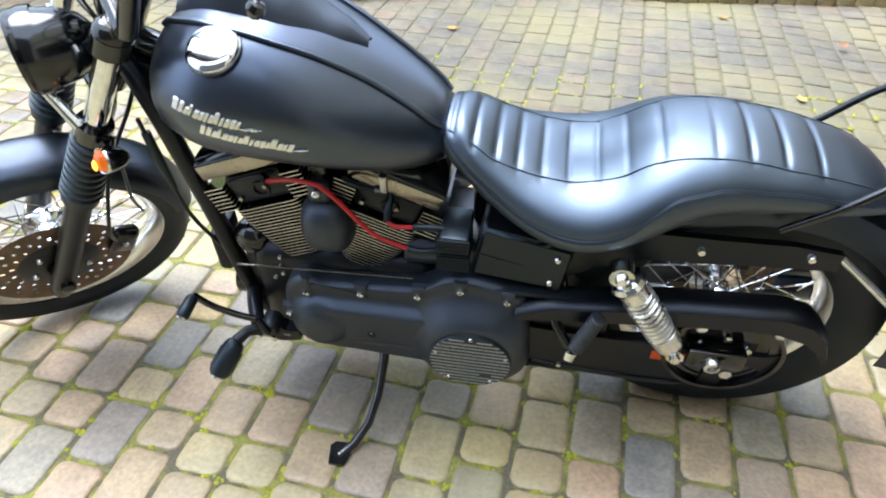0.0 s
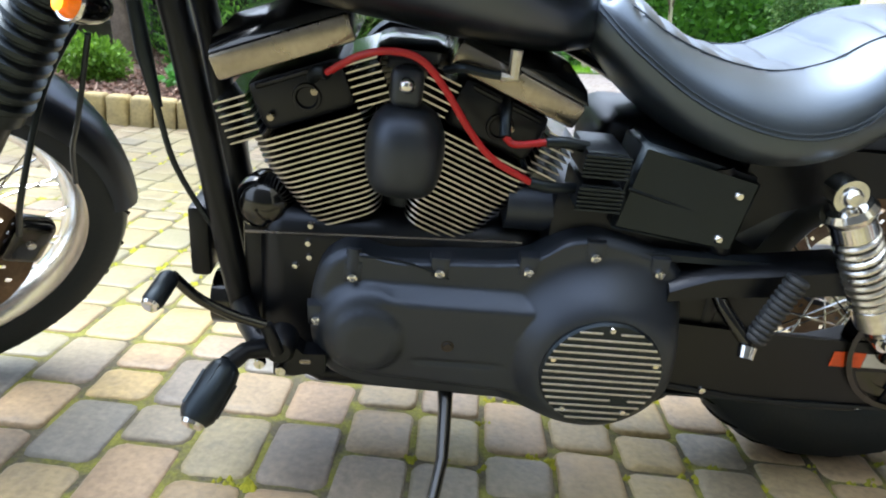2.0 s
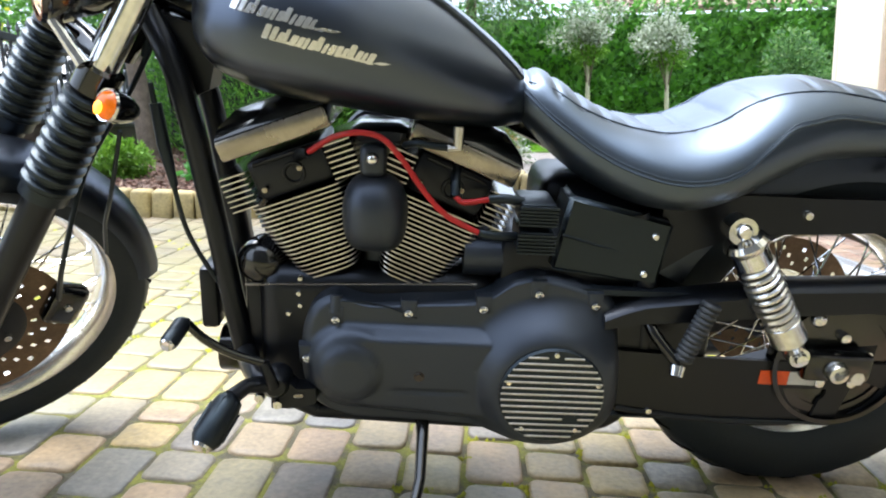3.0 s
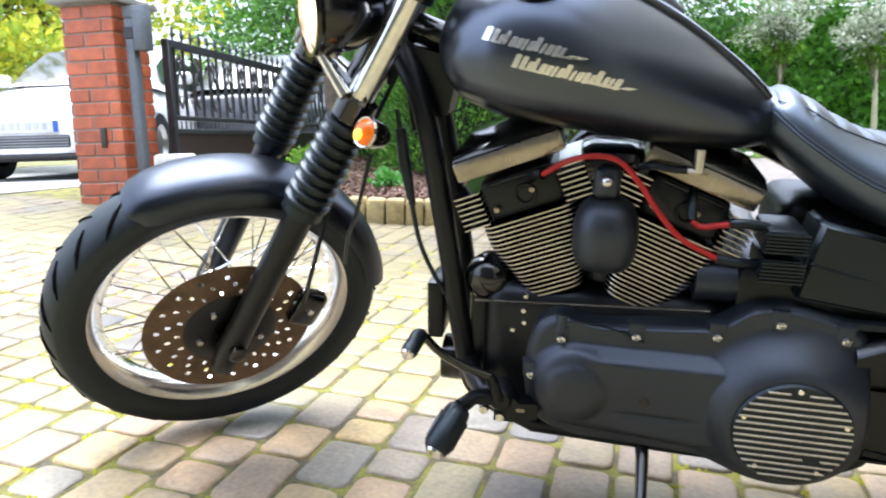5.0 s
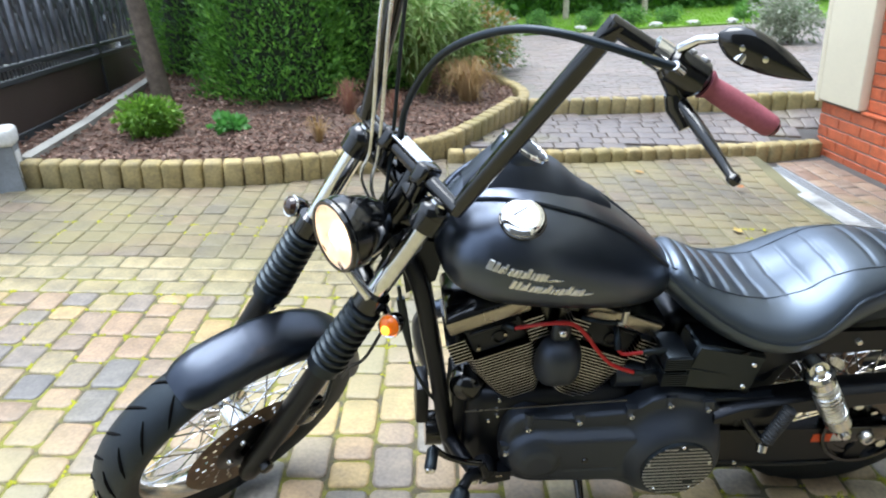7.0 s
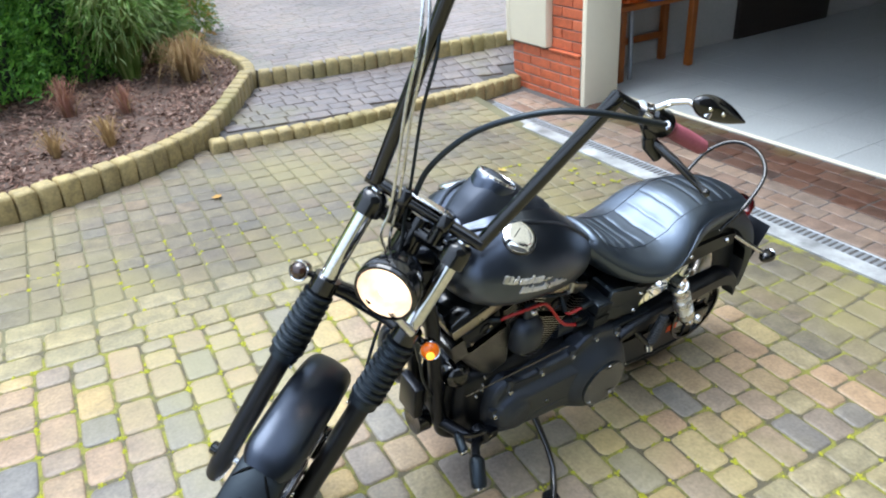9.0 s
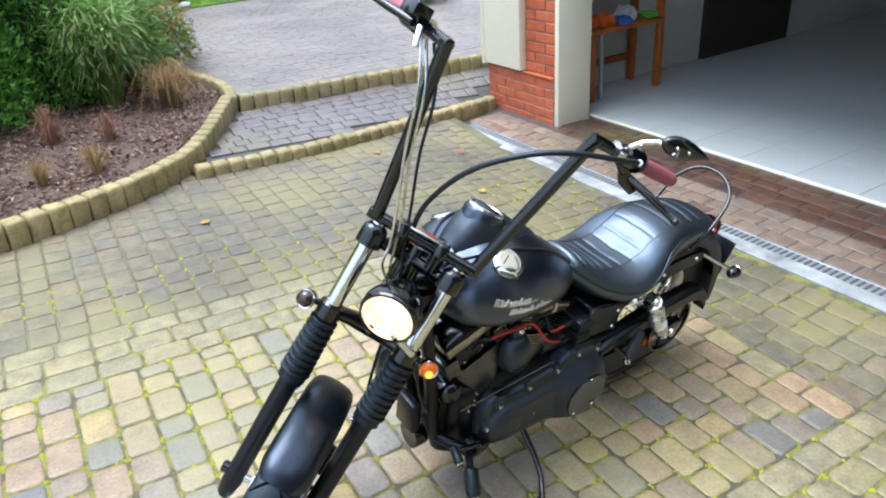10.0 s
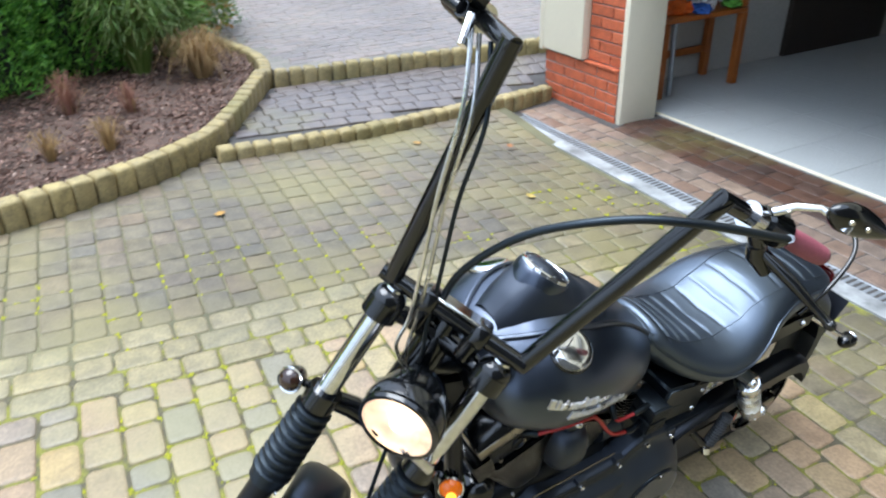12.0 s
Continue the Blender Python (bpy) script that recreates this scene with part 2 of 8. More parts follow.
def add_box(bm, x0, x1, y0, y1, z0, z1, bevel=0.0, seg=2, m=None):
    g = bmesh.ops.create_cube(bm, size=1.0)
    vs = g["verts"]
    for v in vs:
        v.co = Vector(((x0 + x1) / 2 + v.co.x * (x1 - x0), (y0 + y1) / 2 + v.co.y * (y1 - y0), (z0 + z1) / 2 + v.co.z * (z1 - z0)))
    if bevel:
        es = list({e for v in vs for e in v.link_edges})
        r = bmesh.ops.bevel(bm, geom=es, offset=bevel, segments=seg, profile=0.5, affect="EDGES")
        vs = list({v for f in r["faces"] for v in f.verts} | {v for v in vs if v.is_valid})
    if m is not None:
        bmesh.ops.transform(bm, matrix=m, verts=vs)
    return bm


def box(x0, x1, y0, y1, z0, z1, bevel=0.0, seg=2, m=None):
    return add_box(bmesh.new(), x0, x1, y0, y1, z0, z1, bevel, seg, m)


def add_loft(bm, rings, closed=True, cap0=True, cap1=True):
    rows = [[bm.verts.new(p) for p in ring] for ring in rings]
    n = len(rows[0])
    for a, b in zip(rows, rows[1:]):
        for i in range(n if closed else n - 1):
            j = (i + 1) % n
            bm.faces.new((a[i], a[j], b[j], b[i]))
    if cap0:
        bm.faces.new(rows[0][::-1])
    if cap1:
        bm.faces.new(rows[-1])
    return bm


def loft(rings, closed=True, cap0=True, cap1=True):
    return add_loft(bmesh.new(), rings, closed, cap0, cap1)


def smooth_path(pts, n=8):
    """Catmull-Rom through the points."""
    pts = [Vector(p) for p in pts]
    if len(pts) < 3:
        return pts
    ext = [pts[0] * 2 - pts[1]] + pts + [pts[-1] * 2 - pts[-2]]
    out = []
    for a, b, c, d in zip(ext, ext[1:], ext[2:], ext[3:]):
        for i in range(n):
            t = i / n
            out.append(0.5 * ((2 * b) + (c - a) * t + (2 * a - 5 * b + 4 * c - d) * t * t + (3 * b - a - 3 * c + d) * t ** 3))
    return out + [pts[-1]]


def add_tube(bm, pts, r, n=10, smooth=0, caps=True):
    pts = smooth_path(pts, smooth) if smooth else [Vector(p) for p in pts]
    radii = r if isinstance(r, (list, tuple)) else [r] * len(pts)
    up = Vector((0, 0, 1)) if abs((pts[1] - pts[0]).normalized().z) < 0.9 else Vector((1, 0, 0))
    rings, side = [], None
    for i, p in enumerate(pts):
        d = (pts[min(i + 1, len(pts) - 1)] - pts[max(i - 1, 0)]).normalized()
        side = (d.cross(up) if side is None else side - d * side.dot(d)).normalized()
        o = d.cross(side)
        rings.append([p + (side * math.cos(2 * math.pi * k / n) + o * math.sin(2 * math.pi * k / n)) * radii[i] for k in range(n)])
    return add_loft(bm, rings, True, caps, caps)


def tube(pts, r, n=10, smooth=0, caps=True):
    return add_tube(bmesh.new(), pts, r, n, smooth, caps)


def frame_of(p, d):
    """A matrix at p whose z runs along d."""
    return Matrix.Translation(p) @ Vector(d).to_track_quat("Z", "Y").to_matrix().to_4x4()


def add_lathe(bm, profile, n=32, m=None, closed=False):
    """Profile of (radius, height) turned round z."""
    rings = [[Vector((r * math.cos(2 * math.pi * k / n), r * math.sin(2 * math.pi * k / n), z)) for k in range(n)] for r, z in profile]
    if m is not None:
        rings = [[m @ p for p in ring] for ring in rings]
    if closed:
        rings.append(rings[0])
    first = len(bm.verts)
    add_loft(bm, rings, True, False, False)
    if closed or min(r for r, z in profile) < 1e-5:
        bm.verts.ensure_lookup_table()
        bmesh.ops.remove_doubles(bm, verts=bm.verts[first:], dist=1e-5)
    return bm


def lathe(profile, n=32, m=None, closed=False):
    return add_lathe(bmesh.new(), profile, n, m, closed)


def prism(poly, z0, z1):
    return loft([[Vector((x, y, z0)) for x, y in poly], [Vector((x, y, z1)) for x, y in poly]])


def upright(x, y, z=0.0, turn=0.0):
    """A pose at a place given on the driveway's plane, standing truly upright."""
    p = G @ Vector((x, y, z))
    return Matrix.Translation(p) @ pose(0, 0, 0, 0, 0, turn)


# ---- ground: one sheet to the horizon ----
N_PLANE = (G.to_3x3() @ Vector((0, 0, 1)))


def plane_z(x, y):
    return -(N_PLANE.x * x + N_PLANE.y * y) / N_PLANE.z


def ground_z(x, y):
    top = 0.36 + 0.12 * min(1, max(0, (-x - 3.4) / 0.6))
    return max(-0.16, min(plane_z(x, y) - 0.012 - 0.2 * (1 if (x > 0.7 or y > 4.4) and x > -3 else 0), top - 0.012))


def build_ground():
    xs = [-600, -200, -60, -25, -14] + [-9 + 0.25 * i for i in range(80)] + [14, 25, 60, 200, 600]
    ys = [-600, -200, -60, -25, -14] + [-6 + 0.25 * i for i in range(64)] + [14, 25, 60, 200, 600]
    verts = [(x, y, ground_z(x, y)) for y in ys for x in xs]
    w = len(xs)
    faces = [(j * w + i, j * w + i + 1, (j + 1) * w + i + 1, (j + 1) * w + i) for j in range(len(ys) - 1) for i in range(w - 1)]
    ob = mesh_ob("ground", verts, faces, M_JOINT, smooth=True)
    tagged(ob, "sandy ground with moss under and round the pavers", "ground", kind="structure")
    return ob


ground = build_ground()

# ---- kerb lines, on the driveway's plane ----
KERB_BED = [(-2.86, 3.62), (-2.4, 3.645), (-2.10, 3.665), (-1.80, 3.71), (-1.5, 3.79), (-1.06, 3.985), (-0.78, 4.16), (-0.50, 4.40), (-0.28, 4.72), (-0.08, 5.10), (0.10, 5.45)]
KERB_LOW = [(-0.47, 4.285), (0.0, 4.31), (0.51, 4.37), (1.2, 4.52), (2.16, 4.74), (2.27, 4.765)]
KERB_FAR = [(0.13, 5.50), (0.20, 5.80), (0.21, 6.2), (0.12, 6.7), (-0.03, 7.2), (-0.3, 7.8)]
KERB_TOP = [(0.20, 5.50), (0.9, 5.40), (1.6, 5.30), (2.45, 5.20), (3.2, 5.13), (4.2, 5.10)]


def resample(line, step):
    pts = [Vector((x, y, 0)) for x, y in line]
    pts = smooth_path(pts, 12)
    out, acc = [pts[0]], 0.0
    for a, b in zip(pts, pts[1:]):
        d = (b - a).length
        while acc + d >= step:
            a = a.lerp(b, (step - acc) / d)
            d = (b - a).length
            acc = 0.0
            out.append(a.copy())
        acc += d
    return out


def kerb_y(x):
    """The driveway's far edge."""
    line = KERB_BED[:8] + KERB_LOW[1:]
    line = sorted(line)
    for (xa, ya), (xb, yb) in zip(line, line[1:]):
        if xa <= x <= xb:
            return ya + (yb - ya) * (x - xa) / (xb - xa)
    return line[0][1] if x < line[0][0] else line[-1][1]


# ---- pavers ----
def paver_geo(lx, ly, rng, h=0.03, r=0.0175, inset=0.0050):
    """One tumbled paver: rounded corners, uneven edges and a worn, domed top."""
    base = []
    for sx, sy in ((1, 1), (-1, 1), (-1, -1), (1, -1)):
        q = r * rng.uniform(0.85, 1.35)
        cx, cy = sx * (lx / 2 - q), sy * (ly / 2 - q)
        a0 = {(1, 1): 0, (-1, 1): 90, (-1, -1): 180, (1, -1): 270}[(sx, sy)]
        for a in (a0 + 4, a0 + 45, a0 + 86):
            base.append((cx + q * math.cos(radians(a)) + rng.uniform(-0.0016, 0.0016), cy + q * math.sin(radians(a)) + rng.uniform(-0.0016, 0.0016)))
        ex, ey = (0.0, sy * ly / 2) if sx == sy else (sx * lx / 2, 0.0)
        k = rng.uniform(-0.022, 0.004)
        base.append((ex * (1 + k) + rng.uniform(-0.01, 0.01) * (ex == 0), ey * (1 + k) + rng.uniform(-0.01, 0.01) * (ey == 0)))
    half = min(lx, ly) / 2
    n = len(base)
    verts = [(x, y, -h) for x, y in base]
    for d, z in ((0.0, -0.0085), (0.5, -0.0032), (1.3, -0.0012)):
        k = 1 - d * inset / half
        verts += [(x * k, y * k, z + (rng.uniform(-0.0004, 0.0004) if d else 0)) for x, y in base]
    k = 1 - 3.4 * inset / half
    verts += [(x * k, y * k, rng.uniform(-0.0005, 0.0005)) for x, y in base]
    faces = []
    for lvl in range(4):
        for i in range(n):
            j = (i + 1) % n
            faces.append((lvl * n + i, lvl * n + j, (lvl + 1) * n + j, (lvl + 1) * n + i))
    faces.append(tuple(range(4 * n, 5 * n)))
    return verts, faces


def lay(rng, x0, x1, y0, y1, along, pitch, lengths, stop=None, gap=0.0050):
    """Courses of pavers of mixed lengths: (x, y, size x, size y)."""
    out = []
    lo, hi, a0, a1 = (x0, x1, y0, y1) if along == "y" else (y0, y1, x0, x1)
    c = lo
    while c < hi - pitch * 0.6:
        end = min(a1, stop(c + pitch / 2)) if stop else a1
        a = a0 - (rng.uniform(0, 0.1) if along == "x" else 0)
        last = 0
        while a < end - 0.04:
            ln = rng.choice([l for l in lengths if l != last] if rng.random() < 0.6 else lengths)
            last = ln
            if end - (a + ln) < 0.07:
                ln = end - a
            if ln > 0.21:
                ln = ln / 2
            g = gap
            mid = (c + pitch / 2, a + ln / 2) if along == "y" else (a + ln / 2, c + pitch / 2)
            size = (pitch - g, ln - g) if along == "y" else (ln - g, pitch - g)
            out.append((*mid, *size))
            a += ln
        c += pitch
    return out


def near(p):
    return -1.72 < p[0] < 1.0 and 0.62 < p[1] < 2.45


def joined(name, list_of, material, rng, parent=None, z=0.0, label="", r=0.0175, inset=0.0050):
    verts, faces = [], []
    for x, y, lx, ly in list_of:
        v, f = paver_geo(lx, ly, rng, 0.03, r, inset)
        o, dz, tx, ty = len(verts), z + rng.uniform(-0.0025, 0.0015), rng.uniform(-0.018, 0.018), rng.uniform(-0.018, 0.018)
        verts += [(x + a, y + b, c + dz + a * tx + b * ty) for a, b, c in v]
        faces += [tuple(i + o for i in q) for q in f]
    ob = mesh_ob(name, verts, faces, material, parent, smooth=True, m=None if parent else G)
    tagged(ob, label, kind="stuff")
    return ob

# ---- bed, wedge, yard and lawn ----
M_LAWN_SOIL = surface("lawn_soil", (0.11, 0.20, 0.02), 0.95, dark=0.75, light=1.25, coarse=1.5, fine=60.0, bump=1.0, bump_dist=0.01)
YARD_Z = 0.35


def yard_material():
    """Small grey pavers far off: joints drawn at their real size."""
    m, nt, lk = nodes_of("far_grey_pavers")
    b = nt["Principled BSDF"]
    tc = nt.new("ShaderNodeTexCoord")
    br = nt.new("ShaderNodeTexBrick")
    br.inputs["Scale"].default_value = 1.0
    br.inputs["Brick Width"].default_value, br.inputs["Row Height"].default_value = 0.17, 0.115
    br.inputs["Mortar Size"].default_value, br.inputs["Mortar Smooth"].default_value = 0.006, 0.6
    br.inputs["Color1"].default_value, br.inputs["Color2"].default_value = (0.19, 0.168, 0.142, 1), (0.15, 0.134, 0.116, 1)
    br.inputs["Mortar"].default_value = (0.10, 0.10, 0.07, 1)
    lk.new(tc.outputs["Object"], br.inputs["Vector"])
    n = noise_of(nt, lk, 1.1, 5.0)
    patch = ramp(nt, lk, n, [(0.3, (0.78, 0.78, 0.78)), (0.7, (1.12, 1.1, 1.05))])
    n2 = noise_of(nt, lk, 80.0, 5.0)
    grain = ramp(nt, lk, n2, [(0.3, (0.8, 0.8, 0.8)), (0.7, (1.1, 1.1, 1.1))])
    lk.new(mixed(nt, lk, 1.0, mixed(nt, lk, 1.0, br.outputs["Color"], patch, "MULTIPLY"), grain, "MULTIPLY"), b.inputs["Base Color"])
    b.inputs["Roughness"].default_value = 0.55
    bp = nt.new("ShaderNodeBump")
    bp.inputs["Strength"].default_value, bp.inputs["Distance"].default_value = 0.6, 0.006
    bp.invert = True
    lk.new(br.outputs["Fac"], bp.inputs["Height"])
    lk.new(bp.outputs["Normal"], b.inputs["Normal"])
    return m


bed_poly = [(x + 0.02, y + 0.05) for x, y in KERB_BED] + [(0.12, 6.3), (-0.1, 7.2), (-0.8, 8.2), (-1.4, 9.0), (-1.5, 14.0), (-3.9, 14.0), (-3.35, 6.5), (-3.08, 3.9)]


def build_bed():
    """Bark-covered soil, uneven, a hand's width above the driveway."""
    rng = random.Random(5)
    bm = prism(bed_poly, -0.1, 0.100)
    bmesh.ops.triangulate(bm, faces=[f for f in bm.faces if abs(f.normal.z) > 0.9])
    for _ in range(4):
        es = [e for e in bm.edges if e.calc_length() > 0.22 and all(v.co.z > 0 for v in e.verts)]
        if es:
            bmesh.ops.subdivide_edges(bm, edges=es, cuts=1)
            bmesh.ops.triangulate(bm, faces=[f for f in bm.faces if len(f.verts) > 3])
    for v in bm.verts:
        if v.co.z > 0:
            v.co.z += 0.03 * noise.noise(v.co * 2.5) + 0.012 * noise.noise(v.co * 9)
    ob = bm_ob("flower_bed", bm, M_MULCH, m=G)
    tagged(ob, "raised flower bed covered with brown bark mulch", "flower bed", kind="structure")


build_bed()

M_YARD = yard_material()
yard = bm_ob("pavement", prism([(0.24, 5.52), (2.9, 5.2), (16, 5.2), (16, 11.6), (-1.45, 11.6), (-0.6, 8.3), (0.05, 7.1), (0.2, 6.3)], YARD_Z - 0.4, YARD_Z), M_YARD, smooth=False)
tagged(yard, "upper yard paved with small grey-brown pavers", "pavement", kind="structure")
lawn = bm_ob("lawn", prism([(-1.45, 11.62), (30, 11.62), (30, 24), (-1.45, 24)], YARD_Z - 0.4, YARD_Z + 0.02), M_LAWN_SOIL, smooth=False)
tagged(lawn, "short green lawn beyond the paved yard", "lawn", kind="structure")


# ---- the house corner and the open garage ----
def face_bricks(name_parent, origin, along, up_n, courses, width, lx=0.25, h=0.071, pitch_z=0.081, depth=0.012, shift=0.0):
    """Bricks laid on an upright face: origin bottom corner, unit direction along it, outward normal."""
    o, a, n = Vector(origin), Vector(along), Vector(up_n)
    made = []
    for c in range(courses):
        x = -((c % 2) * (lx + 0.01) / 2 + shift)
        while x < width - 0.02:
            x0, x1 = max(0.0, x), min(width, x + lx)
            if x1 - x0 > 0.03:
                key = (round(x1 - x0, 2), depth, h)
                if key not in BRICKS:
                    bm = box(-(x1 - x0) / 2, (x1 - x0) / 2, -depth, 0.006, 0, h, 0.004, 1)
                    me = bpy.data.meshes.new("brick")
                    bm.to_mesh(me)
                    bm.free()
                    me.materials.append(M_CLINKER)
                    BRICKS[key] = me
                ob = new("brick", BRICKS[key])
                p = o + a * ((x0 + x1) / 2) + Vector((0, 0, c * pitch_z + 0.005)) + n * random.uniform(-0.0015, 0.0015)
                rot = Matrix((a, -n, Vector((0, 0, 1)))).transposed().to_4x4()
                ob.parent = name_parent
                ob.matrix_basis = Matrix.Translation(p) @ rot
                made.append(ob)
            x += lx + 0.01
    return made


BRICKS = {}
M_TILE = surface("pale_floor_tile", (0.47, 0.49, 0.485), 0.36, dark=0.94, light=1.04, coarse=2.0, fine=70.0, bump=0.05)
M_GROUT = surface("grey_grout", (0.30, 0.30, 0.29), 0.9)
M_GARAGE = surface("grey_white_garage_wall", (0.52, 0.51, 0.48), 0.9, dark=0.92, light=1.05, coarse=1.0, fine=90.0, bump=0.3)
M_DOOR_SHADE = surface("dark_brown_door_and_shade", (0.035, 0.025, 0.02), 0.5, coarse=2.0, fine=30.0)

pier = bm_ob("wall_pier", box(2.31, 2.66, 4.04, 4.90, -0.25, 3.2), M_MORTAR, smooth=False)
tagged(pier, "garage corner pier of red clinker brick and cream stucco", "wall", kind="structure")
plinth = bm_ob("plinth", box(2.285, 2.309, 4.04, 4.92, -0.2, 0.355), M_MORTAR, pier, smooth=False)
stucco = bm_ob("stucco_panel", box(2.235, 2.309, 4.41, 4.905, 0.375, 3.2, 0.012), M_STUCCO, pier, "smooth cream stucco panel")
bm_ob("stucco_panel", box(2.235, 2.66, 4.906, 4.96, 0.36, 3.2, 0.008), M_STUCCO, pier, "smooth cream stucco panel")
reveal = bm_ob("door_reveal", box(2.290, 2.62, 3.990, 4.038, -0.2, 2.5, 0.004), M_STUCCO, pier, "cream plaster reveal of the garage opening")
lintel = bm_ob("wall_lintel", box(2.31, 2.66, -2.6, 4.035, 2.3, 3.2), M_STUCCO, smooth=False)
tagged(lintel, "cream stucco wall over the garage opening", "wall", kind="structure")
wall_s = bm_ob("wall_south", box(2.31, 2.66, -6.0, -2.6, -0.25, 3.2), M_STUCCO, smooth=False)
tagged(wall_s, "cream stucco garage wall", "wall", kind="structure")
wall_in = bm_ob("garage_wall_side", box(2.661, 8.6, 4.66, 4.9, -0.25, 2.6), M_GARAGE, smooth=False)
tagged(wall_in, "pale grey plastered garage side wall", "wall", kind="structure")
wall_b = bm_ob("garage_wall_back", box(8.4, 8.6, -2.8, 4.658, -0.25, 2.6), M_GARAGE, smooth=False)
tagged(wall_b, "pale grey plastered garage back wall", "wall", kind="structure")
wall_o = bm_ob("garage_wall_far_side", box(2.662, 8.398, -2.8, -2.6, -0.25, 2.6), M_GARAGE, smooth=False)
tagged(wall_o, "pale grey plastered garage wall", "wall", kind="structure")
ceil = bm_ob("ceiling", box(2.664, 8.6, -2.8, 4.9, 2.602, 2.75), M_WHITE, smooth=False)
tagged(ceil, "plain white garage ceiling", "ceiling", kind="structure")
# unseen storey, added to keep sky light off the paving and the motorcycle
upper = bm_ob("wall_upper", box(2.31, 9.4, -6.0, 4.90, 3.421, 6.0), M_STUCCO, smooth=False)
tagged(upper, "unseen cream stucco storey added over the garage to block sky light", "wall", kind="structure")
roof_slab = bm_ob("garage_roof", box(2.25, 9.5, -6.0, 4.95, 3.202, 3.42), M_CONCRETE, smooth=False)
tagged(roof_slab, "flat concrete roof slab of the garage", "roof", kind="structure")
floor = bm_ob("floor", box(2.66, 8.4, -2.6, 4.66, -0.2, -0.006), M_GROUT, smooth=False)
tagged(floor, "garage floor of large pale grey tiles", "floor", kind="structure")
tile_me = None
for ix in range(14):
    for iy in range(17):
        if tile_me is None:
            bm = box(-0.2005, 0.2005, -0.2005, 0.2005, -0.012, 0.0, 0.0008, 1)
            tile_me = bpy.data.meshes.new("floor_tile")
            bm.to_mesh(tile_me)
            bm.free()
            tile_me.materials.append(M_TILE)
        t = new("floor_tile", tile_me)
        t.parent = floor
        t.matrix_basis = Matrix.Translation((2.885 + ix * 0.405, 4.44 - iy * 0.405, 0.0))
sill = bm_ob("threshold", box(2.661, 2.686, -2.6, 4.035, -0.2, 0.005, 0.002), M_STUCCO)
tagged(sill, "pale concrete threshold strip of the garage", "threshold", kind="structure")
dark_door = bm_ob("door_1", box(4.72, 6.1, 4.61, 4.659, 0.0, 2.05, 0.004), M_DOOR_SHADE)
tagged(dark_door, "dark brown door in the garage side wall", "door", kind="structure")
# dark sheet before the back wall: paints the shade deep in the garage
back_shade = bm_ob("door_2", box(8.36, 8.399, -1.2, 4.3, 0.0, 2.3, 0.004), M_DOOR_SHADE)
tagged(back_shade, "dark sheet painting shade over the garage back wall", "door", kind="structure")
face_bricks(plinth, (2.285, 4.92, -0.13), (0, -1, 0), (-1, 0, 0), 6, 0.88, depth=0.008)
face_bricks(pier, (2.31, 4.407, 0.375), (0, -1, 0), (-1, 0, 0), 34, 0.365, lx=0.24, depth=0.012)
bm_ob("plinth_cap", box(2.262, 2.309, 4.041, 4.409, 0.3555, 0.373, 0.004), M_CLINKER, pier, "sloping clinker plinth cap")

# unseen wall behind the camera, added to block sky and darken the tank's reflections
light_blocker = bm_ob("wall_garden", box(-4.3, 2.309, -3.6, -3.35, -0.3, 5.6), surface("dark_light_blocker", (0.10, 0.10, 0.095), 0.9, coarse=2.0, fine=90.0, bump=0.4), smooth=False)
tagged(light_blocker, "unseen plain dark wall added to block sky light and darken reflections", "wall", kind="structure")

# ---- the gate pillar ----
PILLAR = upright(-3.45, 3.73, 0.0, 6)
pillar = empty("gate_pillar", PILLAR)
tagged(pillar, "square red clinker brick gate pillar with stone cap", "pillar")
pcore = part("core", box(-0.165, 0.165, -0.165, 0.165, -0.15, 1.19), M_MORTAR, pillar, smooth=False)
part("cap", loft([[Vector((sx * s, sy * s, z)) for sx, sy in ((1, 1), (-1, 1), (-1, -1), (1, -1))] for s, z in ((0.215, 1.19), (0.22, 1.2), (0.22, 1.225), (0.02, 1.262))]), M_CONCRETE, pillar, "weathered pale stone cap", smooth=False)
for ang in range(4):
    rot = Matrix.Rotation(radians(90 * ang), 3, "Z")
    face_bricks(pcore, rot @ Vector((-0.172, -0.167, -0.035)), rot @ Vector((1, 0, 0)), rot @ Vector((0, -1, 0)), 15, 0.344, lx=0.24, depth=0.005, shift=0.0 if ang % 2 else 0.1)
part("letter_slot", box(0.02, 0.06, -0.181, -0.17, 0.34, 0.46, 0.003), M_DOOR_SHADE, pillar, "small black plate")

# ---- kerb stones ----
kerb_root = empty("kerb", G)
tagged(kerb_root, "kerb of mossy yellow concrete palisade blocks", "kerb", kind="structure")
kerb_me = []
for v in range(4):
    rng = random.Random(40 + v)
    bm = box(-0.052, 0.052, -0.05, 0.05, -0.12, 0.0, 0.014, 2)
    for q in bm.verts:
        q.co += Vector((rng.uniform(-0.003, 0.003), rng.uniform(-0.003, 0.003), rng.uniform(-0.002, 0.002)))
    me = bpy.data.meshes.new("kerb_stone")
    bm.to_mesh(me)
    bm.free()
    me.polygons.foreach_set("use_smooth", [True] * len(me.polygons))
    me.materials.append(M_KERB)
    kerb_me.append(me)


